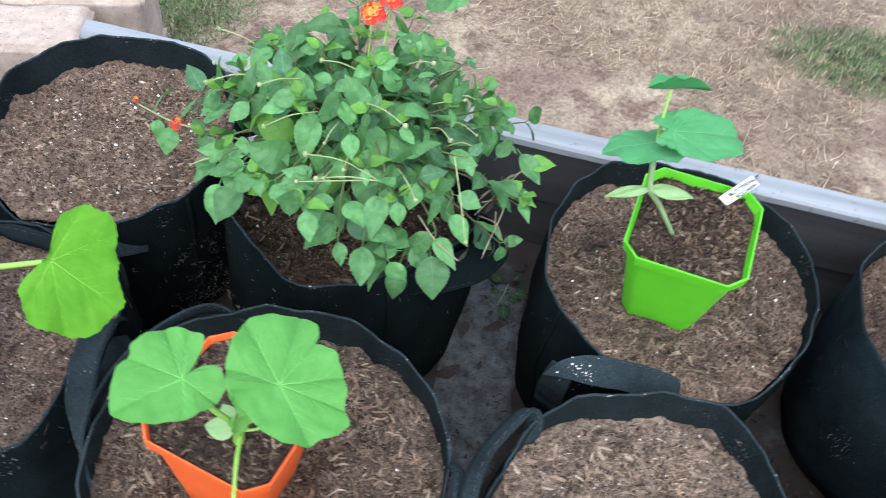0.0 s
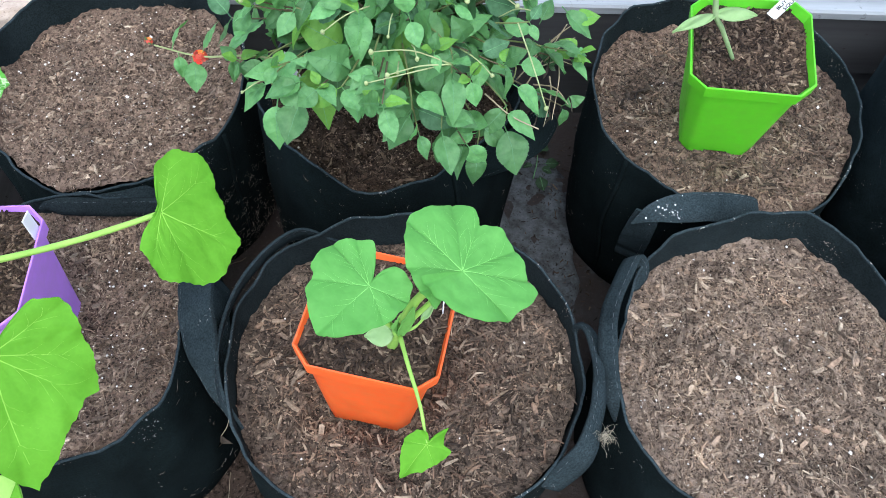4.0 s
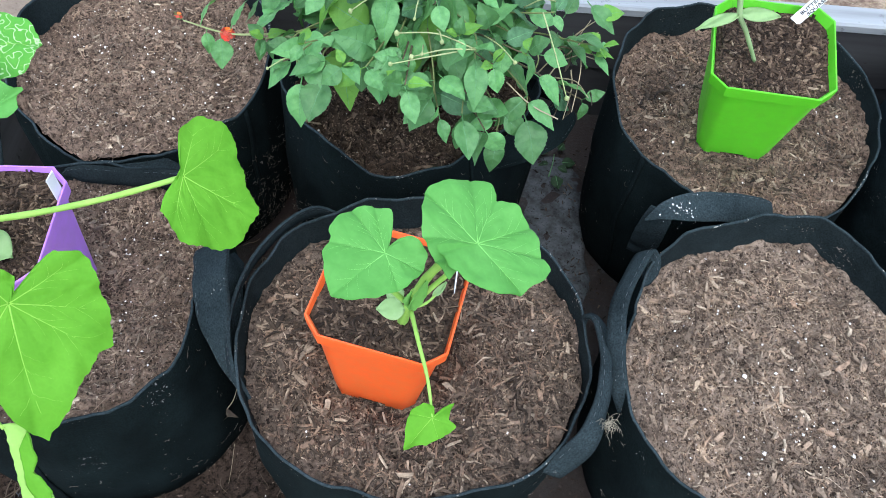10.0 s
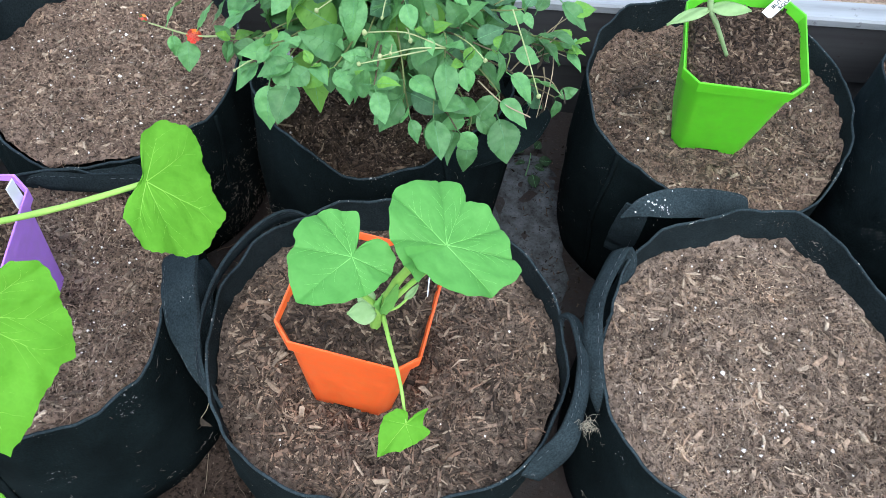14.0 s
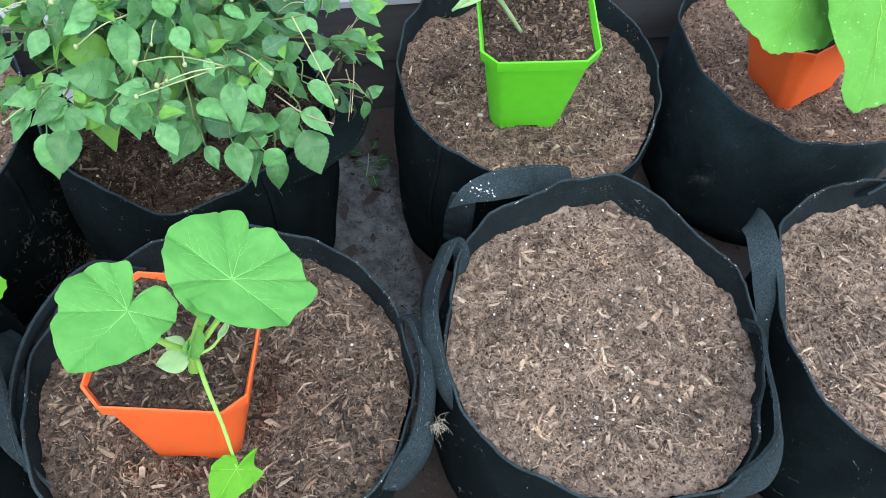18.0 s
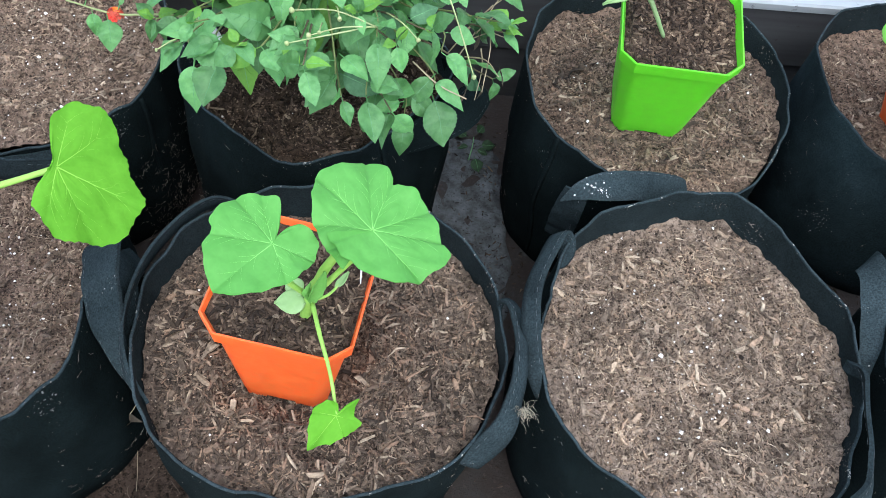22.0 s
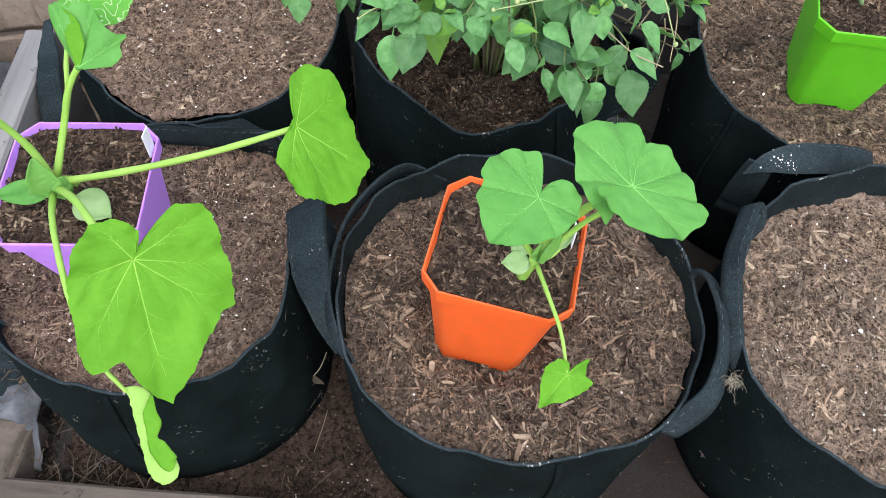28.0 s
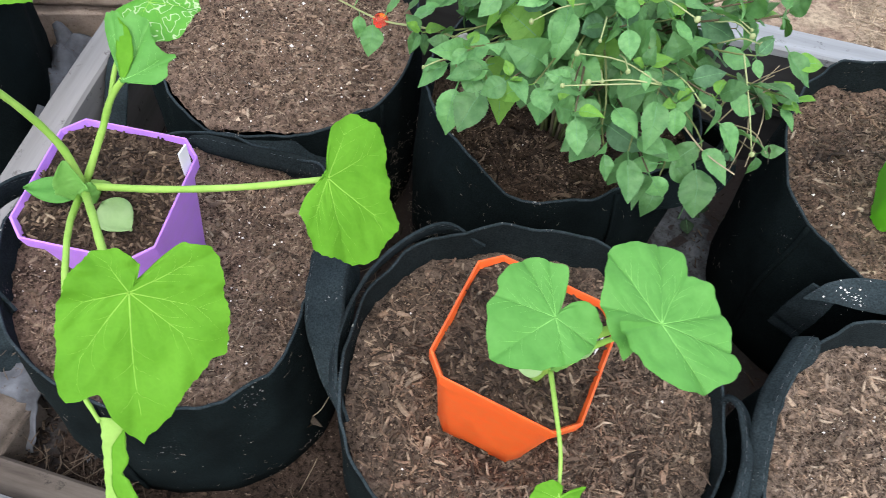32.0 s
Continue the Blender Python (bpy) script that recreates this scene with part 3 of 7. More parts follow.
def slab(verts, faces, m, L, W, H, rng):
    """A broken flake of bark: an uneven six- to eight-sided outline with thickness."""
    o = len(verts)
    n = rng.choice((6, 7, 8))
    a0 = rng.uniform(0, 6.28)
    lo, hi = [], []
    for k in range(n):
        a = a0 + k * 2 * math.pi / n + rng.uniform(-0.25, 0.25)
        q = rng.uniform(0.75, 1.15)
        x = L / 2 * max(-0.9, min(0.9, 1.25 * math.cos(a))) * q
        y = W / 2 * max(-0.85, min(0.85, 1.3 * math.sin(a))) * q
        lo.append((m @ Vector((x, y, -H / 2)))[:])
        hi.append((m @ Vector((x * 0.94, y * 0.9, H / 2 + rng.uniform(-0.3, 0.3) * H)))[:])
    verts.extend(lo + hi)
    faces.append(tuple(o + n + k for k in range(n)))
    for k in range(n):
        faces.append((o + k, o + (k + 1) % n, o + n + (k + 1) % n, o + n + k))


def pebble(verts, faces, x, y, z, R, rng):
    o = len(verts)
    for dx, dy, dz in ((1, 0, 0), (0, 1, 0), (-1, 0, 0), (0, -1, 0), (0, 0, 1), (0, 0, -1)):
        k = R * rng.uniform(0.7, 1.25)
        verts.append((x + dx * k, y + dy * k, z + dz * k))
    for a, b in ((0, 1), (1, 2), (2, 3), (3, 0)):
        faces.append((o + a, o + b, o + 4))
        faces.append((o + b, o + a, o + 5))


def nursery_pot(material, label, m, top=0.1133, bottom=0.0763, height=0.130, chamfer=0.26, soil_drop=0.0085, seed=1):
    """A square plastic pot with cut corners, tapered, with a lip and feet."""
    thing = tagged(new("nursery_pot"), label, "plant pot", "coloured nursery pots")
    thing.matrix_world = m

    def octagon(w, z, c=chamfer):
        h, k = w / 2, w / 2 * (1 - c)
        k = h - c * h
        return [Vector(p) for p in ((h, -k, z), (h, k, z), (k, h, z), (-k, h, z), (-h, k, z), (-h, -k, z), (-k, -h, z), (k, -h, z))]

    def softened(w, z, r, steps=4):
        """The octagon with its eight corners rounded off over the length r."""
        oc = octagon(w, z)
        out = []
        for i, p in enumerate(oc):
            a = p + (oc[i - 1] - p).normalized() * r
            b = p + (oc[(i + 1) % 8] - p).normalized() * r
            for j in range(steps + 1):
                u = j / steps
                out.append(a.lerp(p, u).lerp(p.lerp(b, u), u))
        return out

    def loft(bm, loops, close_first=False, close_last=False):
        rows = [[bm.verts.new(v) for v in lp] for lp in loops]
        for a, b in zip(rows, rows[1:]):
            n = len(a)
            for k in range(n):
                bm.faces.new((a[k], a[(k + 1) % n], b[(k + 1) % n], b[k]))
        if close_first:
            bm.faces.new(rows[0][::-1])
        if close_last:
            bm.faces.new(rows[-1])
        return rows

    def width(z):
        return bottom + (top - 0.005 - bottom) * z / height

    T = 0.0022
    bm = bmesh.new()
    R = 0.0055
    loft(bm, [softened(width(0.006) - 2 * T, 0.008, R), softened(width(0.006), 0.006, R), softened(width(height * 0.5), height * 0.5, R), softened(width(height - 0.013), height - 0.013, R), softened(width(height - 0.013) - 2 * T, height - 0.013, R), softened(width(0.01) - 2 * T, 0.01, R)], True, True)
    body = part("body", bm, material, thing, smooth=True)
    body.data.set_sharp_from_angle(angle=radians(35))
    bm = bmesh.new()
    wi = width(height - 0.0132) - 2 * T
    loft(bm, [octagon(wi, height - 0.0132), octagon(top - 0.003, height - 0.0142), octagon(top - 0.0018, height - 0.0135), octagon(top + 0.0006, height - 0.0008), octagon(top, height), octagon(top - 0.0026, height), octagon(wi, height - 0.0132)])
    part("rim", bm, material, thing, smooth=False)
    # feet: the lower edge is cut away in the middle of every side
    b = width(0.003)
    for k in range(4):
        bm = bmesh.new()
        h = b / 2
        c = h - chamfer * h
        pts = [(h, c * 0.45), (h, c), (c, h), (c * 0.45, h)]
        lo = [bm.verts.new((x * 0.985, y * 0.985, 0)) for x, y in pts]
        hi = [bm.verts.new((x, y, 0.0075)) for x, y in pts]
        li = [bm.verts.new((x * 0.9, y * 0.9, 0)) for x, y in pts]
        hh = [bm.verts.new((x * 0.9, y * 0.9, 0.0075)) for x, y in pts]
        for i in range(3):
            bm.faces.new((lo[i], lo[i + 1], hi[i + 1], hi[i]))
            bm.faces.new((li[i + 1], li[i], hh[i], hh[i + 1]))
            bm.faces.new((lo[i + 1], lo[i], li[i], li[i + 1]))
        bm.faces.new((lo[0], hi[0], hh[0], li[0]))
        bm.faces.new((lo[3], li[3], hh[3], hi[3]))
        bm.transform(Matrix.Rotation(k * math.pi / 2, 4, 'Z'))
        part("foot", bm, material, thing, smooth=False)
    # soil in the pot
    rng = random.Random(seed)
    z0 = height - soil_drop
    w = width(z0) - 2 * T - 0.0006
    if z0 > height - 0.0132:
        w = wi + (top - 0.0026 - wi) * (z0 - height + 0.0132) / 0.0132 + 0.0002

    def hgt(x, y):
        return z0 + 0.003 * noise.noise(Vector((x * 40, y * 40, seed))) + 0.0018 * noise.noise(Vector((x * 110, y * 110, seed)))

    def inside(x, y, e=0.0):
        h = w / 2 - e
        return abs(x) < h and abs(y) < h and abs(x) + abs(y) < 2 * h - chamfer * h

    verts, faces = [(0, 0, hgt(0, 0))], []
    oc = octagon(w, 0)
    ringn = 40
    edge = []
    for k in range(ringn):
        u = k / ringn * 8
        i = int(u)
        edge.append(oc[i].lerp(oc[(i + 1) % 8], u - i))
    for i in range(1, 11):
        for e in edge:
            x, y = e.x * i / 10, e.y * i / 10
            verts.append((x, y, hgt(x, y)))
    for k in range(ringn):
        faces.append((0, 1 + k, 1 + (k + 1) % ringn))
    for i in range(9):
        p, q = 1 + i * ringn, 1 + (i + 1) * ringn
        for k in range(ringn):
            faces.append((p + k, q + k, q + (k + 1) % ringn, p + (k + 1) % ringn))
    s = mesh_part("potting_soil", verts, faces, M_DARKSOIL, smooth=True)
    s.matrix_world = m
    tagged(s, "dark potting soil inside a nursery pot", "soil", kind="stuff")
    verts, faces = [], []
    n = 0
    while n < 2100:
        x, y = rng.uniform(-w / 2, w / 2), rng.uniform(-w / 2, w / 2)
        if not inside(x, y, 0.002):
            continue
        n += 1
        L = 0.0018 + 0.0105 * rng.random() ** 2.2
        W = min(0.0034, L * rng.uniform(0.2, 0.6))
        H = min(0.0014, W * 0.4)
        mm = Matrix.Translation((x, y, hgt(x, y) + H * 0.4)) @ Euler((rng.gauss(0, 0.35), rng.gauss(0, 0.35), rng.uniform(0, 6.28))).to_matrix().to_4x4()
        if n % 5 == 0:
            slab(verts, faces, mm, L, W, H, rng)
        else:
            splinter(verts, faces, (x, y, hgt(x, y) + H * 0.4), L, W * 0.8, H, 0.4, rng)
    c = mesh_part("bark_chips", verts, faces, M_CHIPS_DARKEST)
    c.matrix_world = m
    tagged(c, "brown bark chips on the soil of a nursery pot", "bark chips", kind="stuff")
    return thing


# ---------------------------------------------------------------- leaf builders
def leaf_material(name, top, dark, rough=0.5, trans=0.35, mines=0.0, hue_var=0.25, dots=False, tone_scale=35.0, spec=0.22):
    m, n, l, b = mat(name, top, rough, 0, spec)
    v = coords(n)
    big = noise_tex(n, l, v, tone_scale, 4, 0.6)
    col = ramp(n, l, big, [(0.3, dark), (0.7, top)])
    rnd = n.new("ShaderNodeObjectInfo").outputs["Random"]
    tone = ramp(n, l, rnd, [(0.0, (1 - hue_var, 1 - hue_var, 1 - hue_var)), (1.0, (1, 1, 1))])
    col = mixc(n, l, 1.0, col, tone, 'MULTIPLY')
    # the fine net of small veins between the ribs
    net = n.new("ShaderNodeTexVoronoi")
    net.feature = 'DISTANCE_TO_EDGE'
    net.inputs["Scale"].default_value = tone_scale * 6
    l.new(v, net.inputs["Vector"])
    lines = ramp(n, l, net.outputs["Distance"], [(0.0, (1.03, 1.03, 1.03)), (0.2, (0.99, 0.99, 0.99))])
    col = mixc(n, l, 1.0, col, lines, 'MULTIPLY')
    if mines:
        w = noise_tex(n, l, v, 120, 1.2, 0.5)
        trail = ramp(n, l, w, [(0.475, (0, 0, 0)), (0.488, (1, 1, 1)), (0.512, (1, 1, 1)), (0.525, (0, 0, 0))])
        where = ramp(n, l, noise_tex(n, l, v, 26, 2), [(0.5 - mines * 0.2, (0, 0, 0)), (0.56 - mines * 0.2, (1, 1, 1))])
        both = mixc(n, l, 1.0, trail, where, 'MULTIPLY')
        col = mixc(n, l, both, col, (0.42, 0.58, 0.32))
    if dots:
        d = noise_tex(n, l, v, 260, 1.0, 0.5)
        col = mixc(n, l, ramp(n, l, d, [(0.71, (0, 0, 0)), (0.78, (1, 1, 1))]), col, (0.36, 0.56, 0.2))
    l.new(col, b.inputs["Base Color"])
    bumped(n, l, b, net.outputs["Distance"], 0.12, 0.0012)
    tr = n.new("ShaderNodeBsdfTranslucent")
    l.new(mixc(n, l, 1.0, col, (1.0, 1.0, 0.45), 'MULTIPLY'), tr.inputs["Color"])
    mx = n.new("ShaderNodeMixShader")
    mx.inputs[0].default_value = trans
    l.new(b.outputs[0], mx.inputs[1])
    l.new(tr.outputs[0], mx.inputs[2])
    l.new(mx.outputs[0], n["Material Output"].inputs[0])
    return m


M_SQUASH = leaf_material("squash_leaf", (0.124, 0.362, 0.077), (0.092, 0.298, 0.055), 0.5, 0.3, 0.0, 0.06)
M_SEEDLING = leaf_material("blue_green_seedling_leaf", (0.1, 0.34, 0.13), (0.07, 0.28, 0.095), 0.5, 0.28, 0.0, 0.06)
M_SQUASH_Y = leaf_material("bright_squash_leaf", (0.142, 0.385, 0.03), (0.105, 0.315, 0.02), 0.6, 0.33, 0.0, 0.06, spec=0.12)
M_SQUASH_PALE = leaf_material("pale_leaf_underside", (0.36, 0.58, 0.15), (0.27, 0.5, 0.1), 0.65, 0.3, 0.0, 0.05, spec=0.12)
M_SQUASH_MINED = leaf_material("mined_squash_leaf", (0.12, 0.40, 0.05), (0.09, 0.32, 0.04), 0.55, 0.3, 1.0, 0.05)
M_SQUASH_DOT = leaf_material("mottled_squash_leaf", (0.145, 0.385, 0.065), (0.11, 0.32, 0.045), 0.6, 0.33, 0.0, 0.05, True, spec=0.14)
M_COTYL = leaf_material("pale_cotyledon", (0.36, 0.52, 0.25), (0.25, 0.42, 0.16), 0.6, 0.25, 0.0, 0.1)
M_VEIN = leaf_material("pale_vein", (0.27, 0.53, 0.075), (0.22, 0.46, 0.055), 0.6, 0.2, 0.0, 0.05)
M_VEIN_SOFT = leaf_material("soft_green_vein", (0.25, 0.57, 0.15), (0.21, 0.52, 0.12), 0.55, 0.2, 0.0, 0.05)
M_VEIN_DIM = leaf_material("dim_green_vein", (0.145, 0.4, 0.16), (0.115, 0.35, 0.12), 0.55, 0.2, 0.0, 0.05)
M_STEM = leaf_material("juicy_green_stem", (0.33, 0.55, 0.115), (0.24, 0.46, 0.075), 0.5, 0.15, 0.0, 0.05)
M_STEM_PALE = leaf_material("pale_grey_green_stem", (0.34, 0.47, 0.23), (0.24, 0.37, 0.16), 0.6, 0.15, 0.0, 0.1)
M_LANT = leaf_material("lantana_leaf", (0.207, 0.475, 0.165), (0.09, 0.265, 0.085), 0.42, 0.28, 0.0, 0.58, tone_scale=2.6, spec=0.3)
M_LANT_RIB = leaf_material("lantana_leaf_rib", (0.175, 0.385, 0.178), (0.12, 0.3, 0.125), 0.6, 0.2, 0.0, 0.4)
M_LANT_STEM = leaf_material("yellow_green_stem", (0.2, 0.25, 0.09), (0.12, 0.15, 0.055), 0.6, 0.1, 0.0, 0.3)
M_LANT_YOUNG = leaf_material("young_lantana_leaf", (0.2, 0.42, 0.07), (0.12, 0.31, 0.05), 0.5, 0.3, 0.0, 0.3, tone_scale=2.2)
M_LANT_WORN = leaf_material("worn_lantana_leaf", (0.12, 0.26, 0.13), (0.05, 0.13, 0.06), 0.6, 0.2, 0.0, 0.3, tone_scale=3.0)
M_YOUNG = leaf_material("downy_young_leaf", (0.2, 0.45, 0.11), (0.14, 0.38, 0.07), 0.6, 0.3, 0.0, 0.05)
M_PEDUNCLE = leaf_material("pale_yellow_stalk", (0.4, 0.45, 0.22), (0.29, 0.36, 0.15), 0.6, 0.1, 0.0, 0.2)
M_WOODY = mat("woody_brown_stem", (0.1, 0.085, 0.045), 0.9)[0]
M_DRYLEAF = leaf_material("dry_brown_leaf", (0.105, 0.085, 0.065), (0.05, 0.04, 0.03), 0.9, 0.1, 0.0, 0.4)
M_RED = mat("red_petal", (0.75, 0.03, 0.015), 0.55)[0]
M_SPENT = mat("spent_red_petal", (0.42, 0.05, 0.025), 0.6)[0]
M_ORANGE_PETAL = mat("orange_petal", (0.9, 0.22, 0.02), 0.55)[0]


def tangent_frame(tip, normal):
    y = Vector(tip).normalized()
    n = Vector(normal)
    n = (n - y * n.dot(y)).normalized()
    x = y.cross(n)
    return Matrix((x, y, n)).transposed()


def outline(rim, a, angular):
    """Length of a leaf at a degrees: a smooth curve through the rows, drawn towards straight edges between them."""
    rows = sorted((r[0] % 360.0, r[1]) for r in rim)
    n = len(rows)
    a %= 360.0
    i = max((k for k in range(n) if rows[k][0] <= a), default=n - 1)
    p0, p1, p2, p3 = (rows[(i + k) % n] for k in (-1, 0, 1, 2))
    span = (p2[0] - p1[0]) % 360.0 or 360.0
    f = ((a - p1[0]) % 360.0) / span
    m1 = (p2[1] - p0[1]) / max(20.0, (p2[0] - p0[0]) % 360.0) * span
    m2 = (p3[1] - p1[1]) / max(20.0, (p3[0] - p1[0]) % 360.0) * span
    smooth = (2 * f ** 3 - 3 * f * f + 1) * p1[1] + (f ** 3 - 2 * f * f + f) * m1 + (3 * f * f - 2 * f ** 3) * p2[1] + (f ** 3 - f * f) * m2
    t1, t2 = radians(p1[0]), radians(p1[0] + span)
    t = t1 + (t2 - t1) * f
    x1, y1, x2, y2 = p1[1] * math.sin(t1), p1[1] * math.cos(t1), p2[1] * math.sin(t2), p2[1] * math.cos(t2)
    den = math.sin(t) * (y2 - y1) - math.cos(t) * (x2 - x1)
    flat = (x1 * (y2 - y1) - y1 * (x2 - x1)) / den if abs(den) > 1e-9 and span < 100 else smooth
    return max(0.002, smooth + (flat - smooth) * angular)


def broad_leaf(plant, at, tip, normal, rim, veins, material, droop=0.12, quilt=0.05, fold=0.0, teeth=0.022, rib=0.00043, angular=0.6, label="", rings=16, seg=220, sinus=None, crease=0.5):
    """A lobed squash leaf. rim: rows of (degrees from the tip, length); veins: degrees of the main ribs.
    sinus: (degrees, overlap, lift) of a closed cleft where one side lies over the other."""
    F = tangent_frame(tip, normal)
    R = max(r for _, r in rim)
    vs = sorted(v % 360 for v in veins)
    cut, lap, lift = sinus or (0.0, 0.0, 0.0)

    def edge(a):
        saw = (a * 0.137 + 0.3 * math.sin(a * 0.11)) % 1.0
        return outline(rim, a, angular) * (1 + teeth * (abs(saw - 0.35) - 0.3) + 0.010 * math.sin(a * 0.31) + 0.010 * math.sin(a * 0.173 + 1))

    def surf(a, f):
        r = edge(a) * f
        i = max((k for k in range(len(vs)) if vs[k] <= a % 360), default=len(vs) - 1)
        p, q = vs[i], vs[(i + 1) % len(vs)]
        span = (q - p) % 360 or 360
        u = ((a - p) % 360) / span
        wide = min(1.0, span / 45)
        h = 1.7 * quilt * r * max(0.0, math.sin(math.pi * u)) ** crease * (0.35 + 0.65 * f) * wide - droop * R * (r / R) ** 2
        # ridges between the side veins
        h += 0.011 * R * wide * math.sin(math.pi * u) * math.sin(f * 15 + abs(u - 0.5) * 9) * f
        x, y = r * math.sin(radians(a)), r * math.cos(radians(a))
        h += 0.06 * R * f * noise.noise(Vector((x * 34, y * 34, R * 999))) + 0.013 * R * noise.noise(Vector((x * 110, y * 110, R * 777)))
        h += 0.028 * R * f ** 4 * math.sin(radians(a) * 5 + R * 500) + 0.014 * R * f ** 6 * math.sin(radians(a) * 13 + R * 300)
        h += fold * abs(x)
        if lift:
            e = (a - cut) / (360.0 + lap)
            h += lift * f * ((max(0.0, e - 0.86) / 0.14) ** 2 - (max(0.0, 0.14 - e) / 0.14) ** 2)
        return F @ Vector((x, y, h))

    open_ = 1 if lift else 0
    cols = seg + open_
    verts, faces = [F @ Vector((0, 0, 0))], []
    for i in range(1, rings + 1):
        for k in range(cols):
            verts.append(surf(cut + (360.0 + lap) * k / seg, i / rings))
    for k in range(seg):
        faces.append((0, 1 + (k + 1) % cols, 1 + k))
    for i in range(rings - 1):
        p, q = 1 + i * cols, 1 + (i + 1) * cols
        for k in range(seg):
            faces.append((p + k, p + (k + 1) % cols, q + (k + 1) % cols, q + k))
    n = F @ Vector((0, 0, 1))
    ob = mesh_part("leaf", [v[:] for v in verts], faces, material, plant, label, True)
    ob.location = Vector(at) + n * 0.0022
    md = ob.modifiers.new("thickness", 'SOLIDIFY')
    md.thickness = 0.0005
    md.offset = -1
    md.use_rim = False
    bm = bmesh.new()
    for i, a0 in enumerate(veins):
        a = cut + (a0 - cut) % 360.0
        bow = 5.0 * math.sin(a * 1.3 + R * 200)
        reach = 0.78 + 0.14 * abs(math.sin(a * 0.7 + R * 90))
        w = rib * (R / 0.05) ** 0.5 * (1.0 if i == 0 else 0.75)
        pts = [surf(a + bow * f * f, f) - n * (w * 0.1 + 0.00015 * f) for f in [0.01 + reach * j / 12 for j in range(13)]]
        tube(bm, pts, [w * (1 - 0.86 * j / 12) for j in range(13)], 6)
        # side veins that leave the main rib at an angle
        for f0, da in ((0.22, 17), (0.3, -17), (0.42, 15), (0.5, -15), (0.62, 11), (0.68, -11)):
            if R < 0.03 or f0 > reach - 0.1:
                continue
            jig = 0.04 * math.sin(a + f0 * 40)
            br = [surf(a + bow * f * f + da * (max(0.0, f - f0 - jig) / 0.3) ** 0.85, f) + n * 0.00006 for f in [f0 + jig + 0.27 * j / 6 for j in range(7)]]
            tube(bm, br, [w * 0.24 * (1 - 0.8 * j / 6) for j in range(7)], 5)
    v = part("vein_network", bm, M_VEIN_SOFT if material is M_SQUASH else M_VEIN_DIM if material is M_SEEDLING else M_VEIN, ob, "pale raised leaf veins")
    return ob


def stalk(plant, ctrl, r0, r1, name="petiole", material=None, n=14):
    bm = bmesh.new()
    pts = curve_points(ctrl, n)
    k = 1.0 if material else 0.84
    tube(bm, pts, [k * (r0 + (r1 - r0) * i / n) * (1 + 0.05 * math.sin(i * 1.9)) for i in range(n + 1)], 8)
    return part(name, bm, material or M_STEM, plant)


def oval_leaf(plant, at, tip, normal, length, width, material, curl=0.15, name="cotyledon", fold=0.1, label="", teeth=0.0):
    F = tangent_frame(tip, normal)
    NL, NW = 14, 4
    verts, faces = [], []
    for i in range(NL + 1):
        u = i / NL
        w = width / 2 * math.sin(math.pi * min(1, u ** 0.8)) ** 0.75 if 0 < u < 1 else 0.0004
        w *= 1 + teeth * (i % 2)
        for j in range(-NW, NW + 1):
            x = w * j / NW
            verts.append((F @ Vector((x, u * length, fold * abs(x) - curl * length * u * u + 0.03 * length * math.sin(5 * u + j))))[:])
    W = 2 * NW + 1
    for i in range(NL):
        for j in range(W - 1):
            faces.append((i * W + j, i * W + j + 1, (i + 1) * W + j + 1, (i + 1) * W + j))
    ob = mesh_part(name, verts, faces, material, plant, label, True)
    ob.location = at
    md = ob.modifiers.new("thickness", 'SOLIDIFY')
    md.thickness = 0.0008
    return ob


def twisted_leaf(plant, pts, across, widths, cup, material, label):
    """A limp strip of leaf along control points, cupped across, with a ragged edge."""
    N, M = 26, 8
    P, A2 = curve_points(pts, N), curve_points(across, N)
    verts, faces = [], []
    for i, p in enumerate(P):
        d = (P[min(i + 1, N)] - P[max(i - 1, 0)]).normalized()
        a = (A2[i] - d * A2[i].dot(d)).normalized()
        nn = a.cross(d)
        u = i / N * (len(widths) - 1)
        k = min(int(u), len(widths) - 2)
        w = widths[k] + (widths[k + 1] - widths[k]) * (u - k)
        for j in range(M + 1):
            f = j / M * 2 - 1
            e = w * (1 + 0.12 * noise.noise(Vector((i * 0.7, f * 3, w * 70)))) / 2
            verts.append((p + a * e * f + nn * (cup * e * (f * f - 0.4) + 0.0012 * noise.noise(Vector((i * 0.4, f * 2, 3.0)))))[:])
    for i in range(N):
        for j in range(M):
            q = i * (M + 1) + j
            faces.append((q, q + 1, q + M + 2, q + M + 1))
    ob = mesh_part("leaf", verts, faces, material, plant, label, True)
    md = ob.modifiers.new("thickness", 'SOLIDIFY')
    md.thickness = 0.0005
    return ob


def plant_thing(name, label, category, group=""):
    return tagged(new(name), label, category, group)


